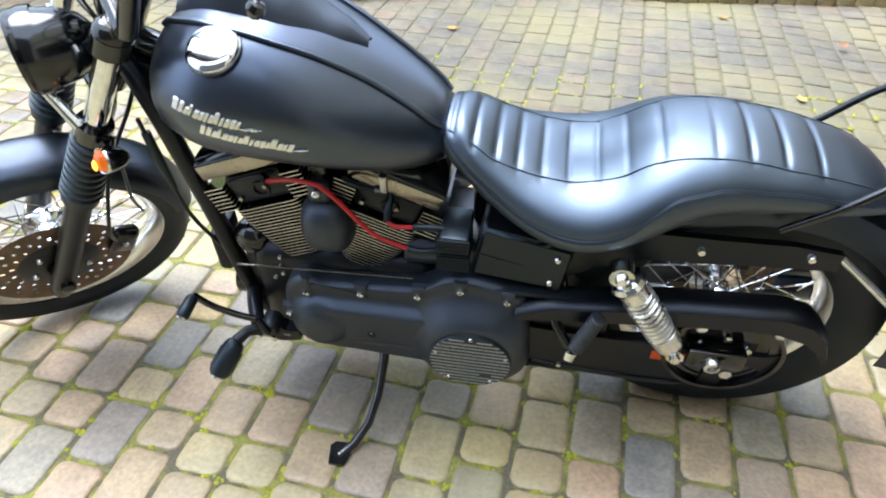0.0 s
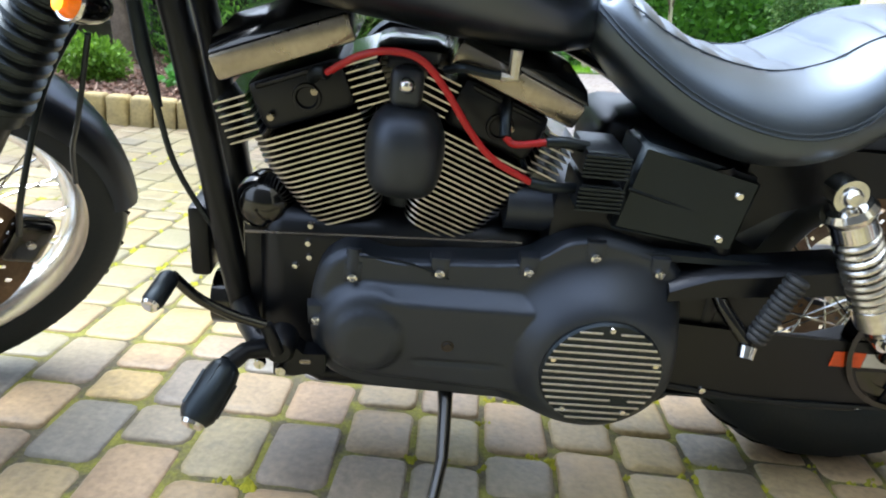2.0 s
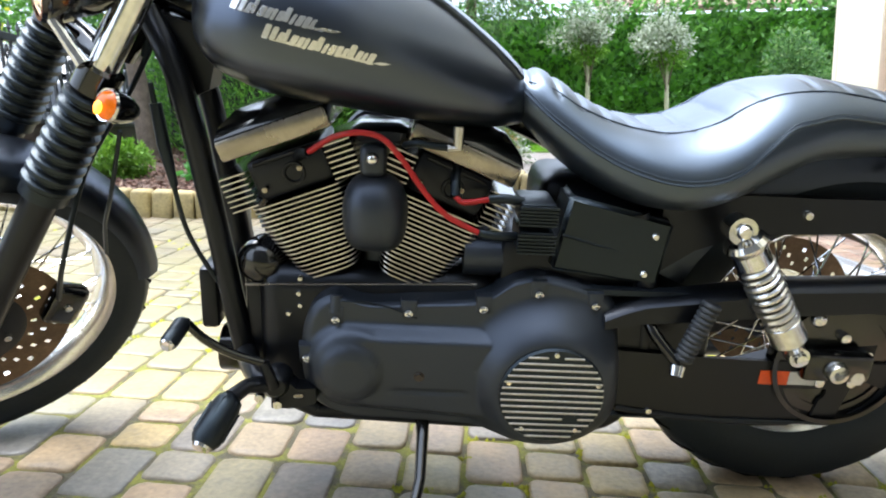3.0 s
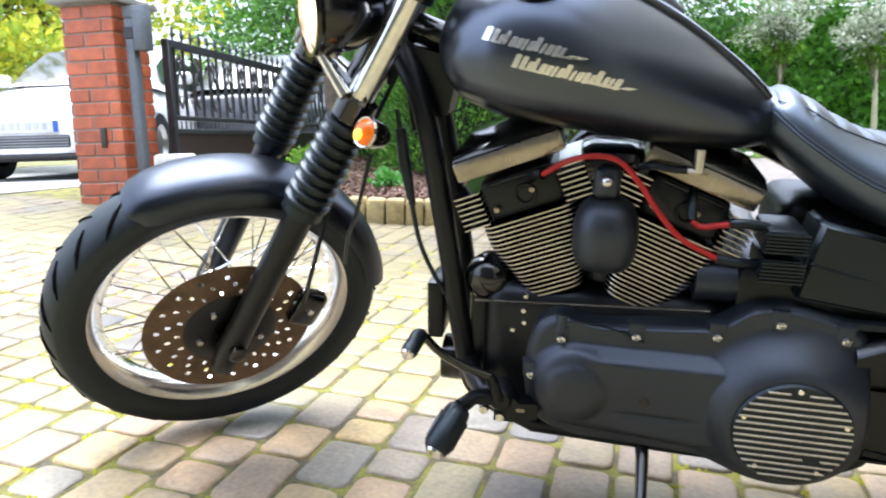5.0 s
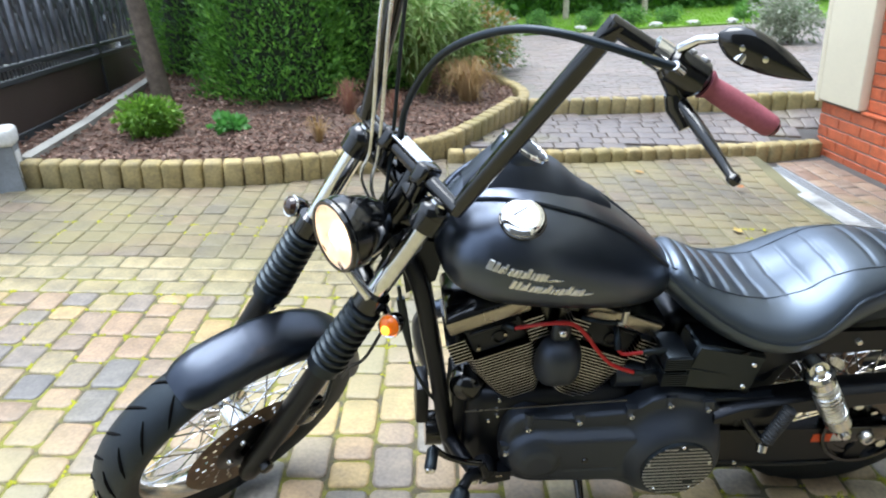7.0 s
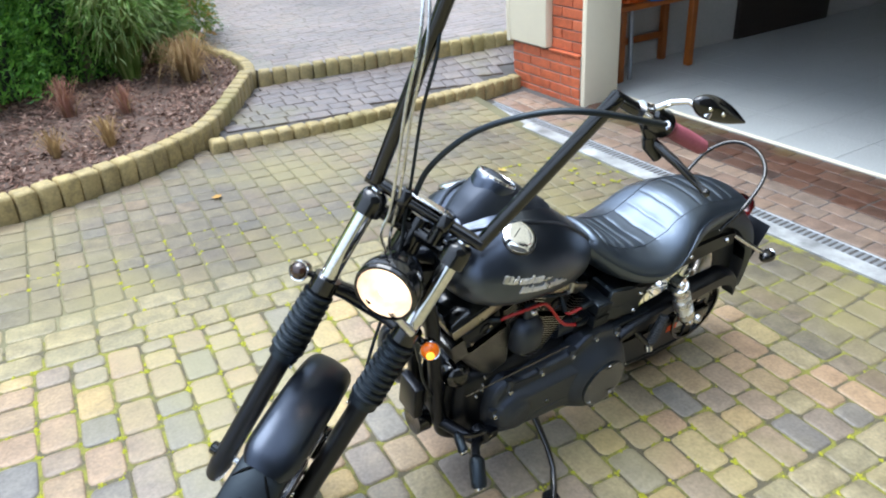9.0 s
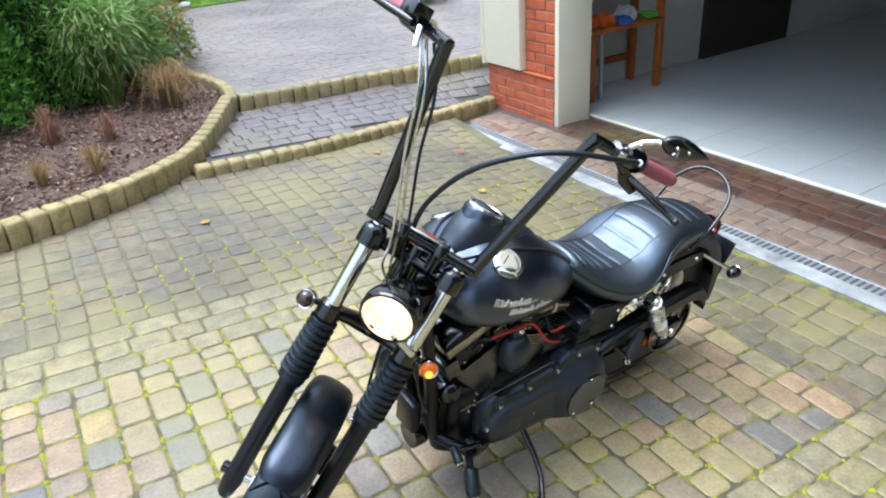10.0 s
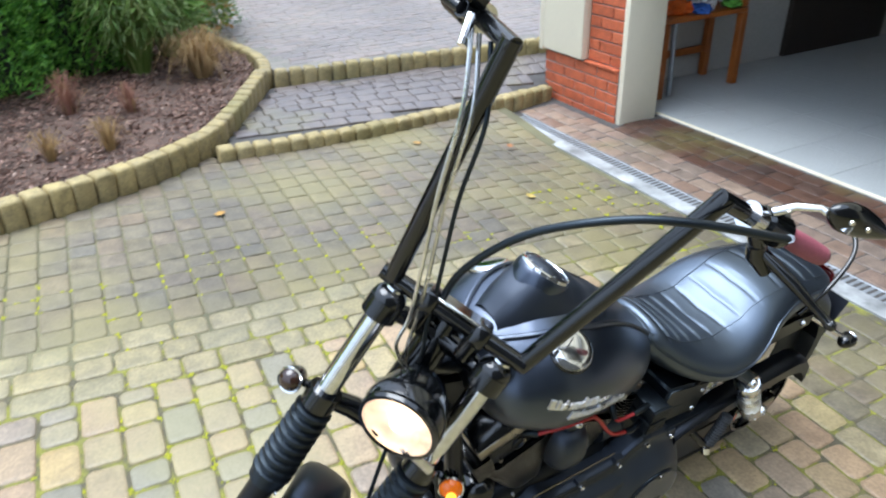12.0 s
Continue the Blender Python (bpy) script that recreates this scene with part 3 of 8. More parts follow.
def kerb_run(line, top, deep=1.0):
    pts = resample(line, 0.110)
    for i, (a, b) in enumerate(zip(pts, pts[1:])):
        d = b - a
        mid = (a + b) / 2
        ob = new("kerb_stone", kerb_me[i % 4])
        ob.parent = kerb_root
        h = top(mid) if callable(top) else top
        ob.matrix_basis = Matrix.Translation((mid.x, mid.y + 0.05, h + random.uniform(-0.002, 0.002))) @ pose(0, 0, 0, random.uniform(-1, 1), random.uniform(-1.5, 1.5), math.degrees(math.atan2(d.y, d.x))) @ Matrix.Diagonal((1, 1, deep, 1))


kerb_run(KERB_BED, lambda p: 0.140 + 0.065 * min(1, max(0, (p.y - 4.3) / 1.2)), 1.4)
kerb_run(KERB_LOW, 0.07, 1.8)
kerb_run(KERB_FAR, lambda p: YARD_Z + 0.015 - plane_z(p.x, p.y), 2.2)
kerb_run(KERB_TOP, lambda p: YARD_Z + 0.012 - plane_z(p.x, p.y), 3.2)

# ---- driveway pavers ----
def warp(x, y):
    """How far the paving rises from the driveway's plane to lie level before the garage."""
    t = min(1.0, max(0.0, (x - 0.95) / 0.78))
    k = min(1.0, max(0.0, (4.5 - y) / 0.8))
    t, k = t * t * (3 - 2 * t), k * k * (3 - 2 * k)
    return t * k * (-0.012 - plane_z(x, y))


def slab(name, y0, y1, top, material, parent=None):
    """The sandy bed of the pavers, in strips that follow the warp."""
    xs = [-4.3, -2.5, -1.0, 0.3] + [0.95 + 0.038 * i for i in range(21)]
    n = 110
    rings = []
    for i in range(n + 1):
        v = i / n
        line = [(x, y0 + (min(y1, kerb_y(x) + 0.03) - y0) * v) for x in xs]
        rings.append([Vector((x, y, top + warp(x, y))) for x, y in line] + [Vector((xs[-1], line[-1][1], -0.3)), Vector((xs[0], line[0][1], -0.3))])
    return bm_ob(name, loft(rings), material, parent, m=None if parent else G, smooth=False)


driveway = slab("driveway", -2.0, 2.60, -0.0062, M_JOINT)
tagged(driveway, "driveway of worn multicoloured pavers with mossy joints", "driveway", kind="structure")
slab("joint_sand", 2.601, 5.2, -0.0068, M_JOINT_ALGAE, driveway)
rng = random.Random(11)
near_y = lay(rng, -4.2, 1.655, 0.82, 2.415, "y", 0.1165, (0.105, 0.138, 0.172))
far_y = lay(rng, -4.2, 1.655, 2.765, 5.0, "y", 0.1165, (0.105, 0.125, 0.15), kerb_y, 0.0030)
band = lay(rng, -4.2, 1.655, 2.417, 2.763, "x", 0.1155, (0.13, 0.165, 0.185))
low = lay(rng, -4.2, 1.655, 0.818 - 25 * 0.1155, 0.818, "x", 0.1155, (0.12, 0.15, 0.18))
shapes = {}


def paver_mesh(lx, ly, mat):
    key = (round(lx * 200), round(ly * 200), mat.name, rng.randrange(3))
    if key not in shapes:
        v, f = paver_geo(key[0] / 200, key[1] / 200, rng)
        me = bpy.data.meshes.new("paver")
        me.from_pydata(v, [], f)
        me.polygons.foreach_set("use_smooth", [True] * len(me.polygons))
        me.materials.append(mat)
        shapes[key] = me
    return shapes[key]


rest = [[], [], []]
for k, (laid, yellow) in enumerate(((near_y, 0), (far_y, 0), (band, 1), (low, 1))):
    for p in laid:
        if near(p):
            ob = new("paver", paver_mesh(p[2], p[3], M_PAVER_YEL if yellow else M_PAVER))
            ob.parent = driveway
            ob.matrix_basis = pose(p[0], p[1], rng.uniform(-0.0025, 0.0015), rng.uniform(-1, 1), rng.uniform(-1, 1), rng.uniform(-0.8, 0.8))
        elif not (p[0] < -2.75 and p[1] > 3.6):
            rest[2 if k == 1 or p[0] > 0.85 + rng.uniform(-0.2, 0.2) else yellow].append(p)
joined("paver_field", rest[0], M_PAVER_FAR, rng, driveway, label="worn multicoloured pavers with mossy joints")
joined("algae_paver_field", rest[2], M_PAVER_ALGAE, rng, driveway, label="olive algae-stained pavers behind and beside the motorcycle", r=0.014, inset=0.0045)
joined("sandy_paver_field", rest[1], M_PAVER_YEL_FAR, rng, driveway, label="sandy yellow pavers laid in a band")
for field in driveway.children:
    if field.name.startswith(("paver_field", "algae", "sandy")):
        for v in field.data.vertices:
            v.co.z += warp(v.co.x, v.co.y)

# moss cushions in the joints
mv, mf = [], []
for laid in (near_y, band, low, far_y):
    for x, y, lx, ly in laid:
        if not (-2.4 < x < 1.6 and 0.4 < y < 3.2):
            continue
        for _ in range(rng.choice((1, 1, 2, 3, 4))):
            sx, sy = rng.choice(((lx / 2 + 0.002, rng.uniform(-ly / 2, ly / 2)), (rng.uniform(-lx / 2, lx / 2), ly / 2 + 0.002), (lx / 2 + 0.002, ly / 2 + 0.002), (lx / 2 + 0.002, ly / 2 + 0.002)))
            if noise.noise(Vector((x + sx, y + sy, 3.0)) * 1.7) < -0.12:
                continue
            for _ in range(rng.randrange(3, 8)):
                cx, cy, r = x + sx + rng.gauss(0, 0.0055), y + sy + rng.gauss(0, 0.0055), rng.uniform(0.003, 0.0080)
                o = len(mv)
                a0 = rng.uniform(0, 6)
                mv += [(cx + r * math.cos(a0 + k * 1.2566), cy + r * math.sin(a0 + k * 1.2566), -0.008) for k in range(5)] + [(cx, cy, -0.0035 + r * 0.8)]
                mf += [(o + k, o + (k + 1) % 5, o + 5) for k in range(5)]
moss = mesh_ob("moss", mv, mf, M_MOSS, driveway, smooth=True)
tagged(moss, "bright yellow-green moss cushions in the paver joints", kind="stuff")

# the wedge of pavers between the kerbs
def wedge_z(x, y):
    """The wedge climbs from the low kerb to just under the upper one."""
    lo = 4.42 if x < 0.4 else 4.42 + (x - 0.4) * 0.215
    hi = 5.50 - 0.125 * max(0, x - 0.2)
    t = max(0.0, min(1.0, (y - lo) / max(0.05, hi - lo)))
    return 0.036 + t * max(0.0, YARD_Z - 0.10 - plane_z(x, y) - 0.036)


def wedge_bed():
    rings = []
    for i in range(45):
        x = -0.36 + 0.104 * i
        lo = 4.42 if x < 0.4 else (4.42 + (x - 0.4) * 0.215 if x < 2.30 else 4.93)
        hi = min(5.50 - 0.125 * max(0, x - 0.2), 4.62 + 1.9 * (x + 0.36)) if x < 2.4 else 5.22
        hi = max(hi, lo + 0.02)
        pts = [(lo + (hi - lo) * k / 8) for k in range(9)]
        rings.append([Vector((x, y, wedge_z(x, y) - 0.006)) for y in pts] + [Vector((x, hi, -0.2)), Vector((x, lo, -0.2))])
    return loft(rings)


wedge = bm_ob("pavement", wedge_bed(), M_DAMP_SAND, m=G, smooth=False)
tagged(wedge, "narrow wedge of grey-violet pavers between two kerbs", "pavement", kind="structure")
wl = [p for p in lay(rng, -0.3, 3.6, 4.42, 5.5, "x", 0.115, (0.11, 0.15, 0.17), None, 0.0035) if p[1] > 4.44 + 0.055 + max(0, (p[0] - 0.4)) * 0.215 and p[1] < 5.44 - 0.125 * max(0, p[0] - 0.2) and p[1] < 4.56 + 1.9 * (p[0] + 0.36) and (p[0] < 2.15 or p[1] > 5.02)]
wedge_pavers = joined("paver_field", wl, M_PAVER_GREY, rng, wedge, 0.009, "damp grey-violet pavers", 0.008, 0.0025)
for v in wedge_pavers.data.vertices:
    v.co.z += wedge_z(v.co.x, v.co.y)

# ---- the strip before the garage: concrete, drain, red pavers ----
apron = bm_ob("apron", prism([(1.86, -2.2), (2.66, -2.2), (2.66, 4.035), (2.285, 4.035), (2.28, 4.80), (1.70, 4.72)], -0.3, -0.016), M_DAMP_SAND, smooth=False)
tagged(apron, "apron of damp red-brown pavers before the garage", "pavement", kind="structure")
al = [p for p in lay(rng, 1.863, 2.66, -2.2, 4.66, "y", 0.114, (0.15, 0.17, 0.19), lambda x: 4.70, 0.004) if not (p[0] > 2.23 and p[1] > 3.95)]
joined("paver_field", [p for p in al if p[0] > 2.15], M_PAVER_RED, rng, apron, -0.010, "damp red-brown pavers", 0.008, 0.0015)
joined("paver_field", [p for p in al if p[0] <= 2.15], M_PAVER_ROSE, rng, apron, -0.010, "worn grey-rose pavers beside the drain", 0.012, 0.0025)
M_EDGESTRIP = surface("damp_concrete", (0.36, 0.37, 0.37), 0.45, dark=0.42, light=1.35, coarse=6.0, fine=70.0, bump=0.5)
strip = bm_ob("concrete_strip", prism([(1.665, -2.2), (1.768, -2.2), (1.768, 4.66), (1.665, 4.65)], -0.15, -0.0095), M_EDGESTRIP, smooth=False)
tagged(strip, "pale concrete edging strip along the drain", "pavement", kind="structure")
M_GALV = surface("galvanised_steel", (0.40, 0.43, 0.46), 0.5, 0.6, dark=0.7, light=1.15, coarse=5.0, fine=90.0)
drain = empty("drain_channel")
tagged(drain, "long galvanised steel drain grating set in the paving", "drain")
part("channel", box(1.769, 1.859, -2.2, 4.60, -0.12, -0.040), M_DOOR_SHADE, drain, smooth=False)
for x0 in (1.769, 1.851):
    part("rail", box(x0, x0 + 0.008, -2.2, 4.60, -0.039, -0.012, 0.002, 1), M_GALV, drain, smooth=False)
bm = box(1.777, 1.851, -0.009, 0.009, -0.032, -0.014, 0.002, 1)
slat_me = bpy.data.meshes.new("slat")
bm.to_mesh(slat_me)
bm.free()
slat_me.materials.append(M_GALV)
for i in range(198):
    s = new("slat", slat_me)
    s.parent = drain
    s.matrix_basis = Matrix.Translation((0, -2.0 + i * 0.0332, 0))

# ---- small pavers of the upper yard ----
def in_yard(p):
    x, y = p[0], p[1]
    left = 0.24 if y < 6.3 else (0.20 - (y - 6.3) * 0.19 if y < 7.1 else 0.05 - (y - 7.1) * 0.54)
    return x > left + 0.16 and y > 5.66 - 0.12 * (x - 0.24) and y < 11.5


yard_rng = random.Random(77)
yard_laid = [p for p in lay(yard_rng, -1.2, 7.0, 5.0, 11.55, "x", 0.112, (0.14, 0.165, 0.19), None, 0.004) if in_yard(p)]
joined("yard_paver_field", yard_laid, M_PAVER_YARD, yard_rng, yard, YARD_Z + 0.0055, "small grey-brown pavers of the upper yard", 0.008, 0.003)

# ---- the motorcycle ----
M_BLACK = surface("satin_blue_black_paint", (0.0022, 0.0034, 0.0058), 0.30, dark=0.85, light=1.15, coarse=3.0, fine=400.0, bump=0.01, rough_var=0.04, bump_dist=0.0003, spec=1.0, ior=1.68, tint=(0.66, 0.77, 1.0))
M_WRINKLE = surface("wrinkle_black_coating", (0.0075, 0.0095, 0.0130), 0.45, dark=0.8, light=1.2, coarse=5.0, fine=420.0, bump=0.25, rough_var=0.06, bump_dist=0.0005, spec=0.75, ior=1.58, tint=(0.70, 0.80, 1.0))
M_GLOSS = surface("gloss_black_paint", (0.002, 0.0024, 0.003), 0.16, dark=0.9, light=1.1, coarse=3.0, fine=200.0, bump=0.01, rough_var=0.06, coat=0.4)
M_FRAME = surface("black_frame_paint", (0.0030, 0.0034, 0.0045), 0.34, dark=0.85, light=1.15, coarse=6.0, fine=300.0, bump=0.03, rough_var=0.06, bump_dist=0.0004, spec=0.4, tint=(0.8, 0.86, 1.0))
M_RUBBER = surface("tyre_rubber", (0.006, 0.0075, 0.0105), 0.52, dark=0.75, light=1.3, coarse=8.0, fine=120.0, bump=0.2, tint=(0.7, 0.87, 1.0))
M_HOSE = surface("black_rubber_hose", (0.0045, 0.0058, 0.0085), 0.38, coarse=20.0, fine=150.0, bump=0.12, tint=(0.7, 0.87, 1.0))
M_LEATHER = surface("black_leather", (0.0024, 0.0036, 0.0060), 0.42, dark=0.8, light=1.25, coarse=7.0, fine=260.0, bump=0.16, rough_var=0.08, bump_dist=0.0006, spec=1.0, ior=1.74, tint=(0.64, 0.79, 1.0), coat=0.04)
M_CHROME = surface("chrome", (0.82, 0.82, 0.82), 0.09, 1.0, dark=0.95, light=1.03, coarse=6.0, fine=80.0, bump=0.02, rough_var=0.05)
M_ALU = surface("brushed_aluminium", (0.62, 0.61, 0.59), 0.32, 1.0, dark=0.85, light=1.1, coarse=10.0, fine=150.0, bump=0.1)
M_POLISHED = surface("dull_polished_alloy", (0.40, 0.36, 0.31), 0.26, 1.0, dark=0.7, light=1.15, coarse=14.0, fine=90.0, bump=0.10, rough_var=0.1)
M_DISC = surface("browned_brake_disc", (0.24, 0.175, 0.12), 0.42, 0.75, dark=0.7, light=1.25, coarse=20.0, fine=160.0, bump=0.2)
M_RED = surface("red_silicone_lead", (0.42, 0.009, 0.013), 0.38, dark=0.9, light=1.1, fine=90.0, bump=0.03)
M_PINK = surface("faded_pink_rubber_grip", (0.33, 0.085, 0.115), 0.62, dark=0.88, light=1.12, coarse=20.0, fine=200.0, bump=0.4)
M_AMBER = surface("amber_lens", (0.42, 0.085, 0.004), 0.15, emit=(1.0, 0.20, 0.005), emit_strength=0.10, coarse=90.0, fine=200.0)
M_BULB = surface("glowing_amber_bulb", (0.8, 0.3, 0.03), 0.3, emit=(1.0, 0.36, 0.03), emit_strength=0.9)
M_BOWL = surface("satin_reflector", (0.90, 0.88, 0.84), 0.42, 0.6, dark=0.97, light=1.03, bump=0.0)
M_LAMPBULB = surface("glowing_headlamp_bulb", (0.9, 0.8, 0.6), 0.3, emit=(1.0, 0.66, 0.42), emit_strength=3.2, bump=0.0)
M_LAMPLENS = surface("clear_headlamp_glass", (0.97, 0.97, 0.97), 0.08, trans=1.0, ior=1.45, dark=1.0, light=1.0, bump=0.0, rough_var=0.02)
M_STICKER = surface("red_orange_sticker", (0.80, 0.090, 0.010), 0.4)
M_TAIL = surface("dark_red_lens", (0.10, 0.004, 0.004), 0.15, coat=0.5)
M_WHITEP = surface("white_plate", (0.72, 0.72, 0.70), 0.4)
M_BADGE = surface("bright_brushed_badge", (0.86, 0.86, 0.87), 0.30, 1.0, dark=0.92, light=1.05, coarse=30.0, fine=200.0, bump=0.1)
M_FIN = surface("machined_fin_edge", (0.68, 0.66, 0.65), 0.34, 1.0, coarse=20.0, fine=120.0)
M_GROOVE = surface("tread_groove", (0.0015, 0.0016, 0.002), 0.9, spec=0.1)
M_RIM = surface("satin_silver_rim", (0.86, 0.86, 0.85), 0.20, 1.0, dark=0.92, light=1.05, coarse=12.0, fine=120.0, bump=0.05)
M_DIAL = surface("silver_dial", (0.34, 0.35, 0.36), 0.12, coat=1.0, bump=0.0)
M_SPRING = surface("bright_chromed_spring", (0.93, 0.93, 0.93), 0.28, 1.0, dark=0.94, light=1.04, coarse=20.0, fine=120.0, bump=0.05)
M_PEG = surface("worn_grey_rubber", (0.026, 0.030, 0.036), 0.55, dark=0.7, light=1.3, coarse=20.0, fine=150.0, bump=0.2)
M_STEEL = surface("bright_steel", (0.80, 0.80, 0.79), 0.24, 1.0, coarse=20.0, fine=120.0)

BIKE = G @ pose(0.56, 1.465, 0, 0, 0, 5) @ pose(0, 0, 0, 8, 0, 0)
bike = empty("motorcycle", BIKE)
tagged(bike, "satin black cruiser motorcycle with high handlebars, leaning on its side stand", "motorcycle")

r_, d_ = radians(32), radians(43)
s_, f_, y_ = Vector((math.sin(r_), 0, math.cos(r_))), Vector((-math.cos(r_), 0, math.sin(r_))), Vector((0, 1, 0))
fp_, a_ = f_ * math.cos(d_) - y_ * math.sin(d_), y_ * math.cos(d_) + f_ * math.sin(d_)
STEER = Matrix.Translation((-1.5525, 0.002, 0.286)) @ Matrix((fp_, -a_, s_)).transposed().to_4x4()
LEFT = (0, -1, 0)   # the side of the bike that the stand is on


def seg(x, table):
    """Smooth look-up in a table of (x, value)."""
    if x <= table[0][0]:
        return table[0][1]
    for (xa, va), (xb, vb) in zip(table, table[1:]):
        if x <= xb:
            t = (x - xa) / (xb - xa)
            t = t * t * (3 - 2 * t) * 0.5 + t * 0.5
            return va + (vb - va) * t
    return table[-1][1]


def eased(x, table, reach):
    """The same look-up, evened out over a reach to both sides."""
    w = max(0.0, min(reach, x - table[0][0], table[-1][0] - x))
    return sum(seg(x + w * k / 6, table) * (7 - abs(k)) for k in range(-6, 7)) / 49


# --- tank ---
T_TOP = [(-1.125, 0.83), (-1.11, 0.865), (-1.08, 0.90), (-1.03, 0.925), (-0.97, 0.932), (-0.90, 0.915), (-0.82, 0.875), (-0.74, 0.822), (-0.68, 0.778), (-0.645, 0.745)]
T_BOT = [(-1.125, 0.775), (-1.11, 0.735), (-1.08, 0.705), (-1.02, 0.688), (-0.93, 0.677), (-0.80, 0.660), (-0.70, 0.652), (-0.645, 0.660)]
T_WID = [(-1.125, 0.075), (-1.11, 0.125), (-1.08, 0.165), (-1.03, 0.184), (-0.96, 0.190), (-0.88, 0.182), (-0.80, 0.163), (-0.72, 0.132), (-0.67, 0.098), (-0.645, 0.068)]


def tank_point(x, a):
    """A point of the tank's skin; a is an angle round it, 0 to the right, 90 on top."""
    top, bot, w = eased(x, T_TOP, 0.07), eased(x, T_BOT, 0.07), eased(x, T_WID, 0.07)
    zc = bot + (top - bot) * 0.42
    c, s = math.cos(a), math.sin(a)
    e = 0.95
    yy = math.copysign(abs(c) ** e, c) * w
    if s >= 0:
        zz = zc + (top - zc) * abs(s) ** 1.0
    else:
        zz = zc - (zc - bot) * abs(s) ** 0.6
        yy *= 1 - 0.10 * abs(s)
    return Vector((x, yy, zz))


xs = [-1.125 + 0.48 * i / 40 for i in range(41)]
tank = part("fuel_tank", loft([[tank_point(x, 2 * math.pi * k / 48) for k in range(48)] for x in xs]), M_BLACK, bike, "satin black teardrop fuel tank", angle=60)
# raised edge between the dash and the flanks
TRIM = [(-1.11, 12), (-1.09, 17), (-1.04, 26), (-0.97, 31), (-0.90, 32), (-0.83, 30), (-0.76, 29), (-0.70, 34), (-0.645, 48)]
for side in (-1, 1):
    pts = [tank_point(x, radians(90 - side * eased(x, TRIM, 0.03))) + Vector((0, 0, 0.002)) for x in [-1.10 + 0.0155 * i for i in range(30)]]
    part("dash_trim", tube(pts, 0.0055, 8), M_BLACK, tank, "raised black dash edge")


def console():
    rings = []
    for i in range(25):
        t = i / 24
        x = -1.075 + 0.30 * t
        w = 0.072 * math.sin(math.pi * min(1, 0.12 + t * 0.80)) ** 0.6 if t < 0.45 else 0.072 * (1 - ((t - 0.45) / 0.55) ** 1.6 * 0.75)
        h = seg(t, [(0.0, 0.010), (0.12, 0.030), (0.26, 0.056), (0.36, 0.058), (0.55, 0.030), (0.75, 0.016), (1.0, 0.008)])
        top = seg(x, T_TOP)
        ring = []
        for k in range(17):
            u = -1 + 2 * k / 16
            ring.append(Vector((x, u * w, top - 0.012 - 0.10 * (u * w) ** 2 / 0.01 * 0.06 + (h + 0.012) * (1 - abs(u) ** 3.2))))
        rings.append(ring)
    return loft(rings, False, False, False)


dash = part("dash_console", console(), M_WRINKLE, tank, "black dash console on the tank")
SPEEDO = frame_of((-0.962, 0.0, 0.962), (0.55, 0, 1))
speedo = part("speedometer", lathe([(0.0, -0.06), (0.054, -0.06), (0.055, -0.03), (0.054, -0.004), (0.052, 0.006), (0.048, 0.012), (0.044, 0.013), (0.042, 0.009), (0.0, 0.009)], 44, SPEEDO), M_BLACK, bike, "round speedometer in a black pod with thin chrome rim")
part("bezel", lathe([(0.043, 0.010), (0.046, 0.0150), (0.0495, 0.0135), (0.051, 0.008)], 44, SPEEDO), M_CHROME, speedo)
part("glass", lathe([(0.0, 0.0125), (0.030, 0.0120), (0.043, 0.0105)], 36, SPEEDO), M_DIAL, speedo, "pale dial under glass")
for i, a in enumerate((205, 160, 115, 70, 25, -20)):
    p = SPEEDO @ Vector((0.034 * math.cos(radians(a)), 0.034 * math.sin(radians(a)), 0.0132))
    part("dial_mark", box(-0.005, 0.005, -0.001, 0.001, -0.0004, 0.0004, m=SPEEDO @ Matrix.Translation((0.034 * math.cos(radians(a)), 0.034 * math.sin(radians(a)), 0.0132)) @ pose(0, 0, 0, 0, 0, a)), M_WHITEP, speedo, smooth=False)
for y in (-0.118, 0.118):
    base = tank_point(-0.978, radians(90 + (42 if y < 0 else -42)))
    nrm = Vector((-0.05, y * 4.6, 1.0)).normalized()
    fm = frame_of(base - nrm * 0.004, nrm)
    cap = part("filler_cap", lathe([(0.0, 0.0120), (0.026, 0.0118), (0.036, 0.0105), (0.0400, 0.007), (0.0405, 0.002), (0.0415, 0.0)], 36, fm), M_CHROME, tank, "round chrome filler cap")
    part("collar", lathe([(0.0400, -0.004), (0.0440, 0.0), (0.0432, 0.002), (0.0400, 0.003)], 36, fm), M_GLOSS, cap)
    for k, (ex, ey, ew, eh) in enumerate(((0.0, 0.010, 0.016, 0.0016),)):
        part("emblem", box(ex - ew, ex + ew, ey - eh, ey + eh, 0.0105, 0.0126, 0.001, 1, m=fm @ pose(0, 0, 0, 0, 0, 35)), M_GLOSS, cap, "plain dark emblem bars on the cap")


# the tank badge: brand name kept as plain slanted bars
def badge_piece(x0, x1, z0, z1, slant):
    out = []
    for x, z in ((x0, z0), (x1, z0), (x1 + slant, z1), (x0 + slant, z1)):
        z = z + tilted(x) - tilted((x0 + x1) / 2)
        best = min((tank_point(x, radians(a)) for a in range(150, 215)), key=lambda p: abs(p.z - z))
        out.append(Vector((x, best.y, z)))
    return out


def tilted(x):
    """The badge slopes down towards the rear."""
    return 0.818 - (x + 1.04) * 0.19


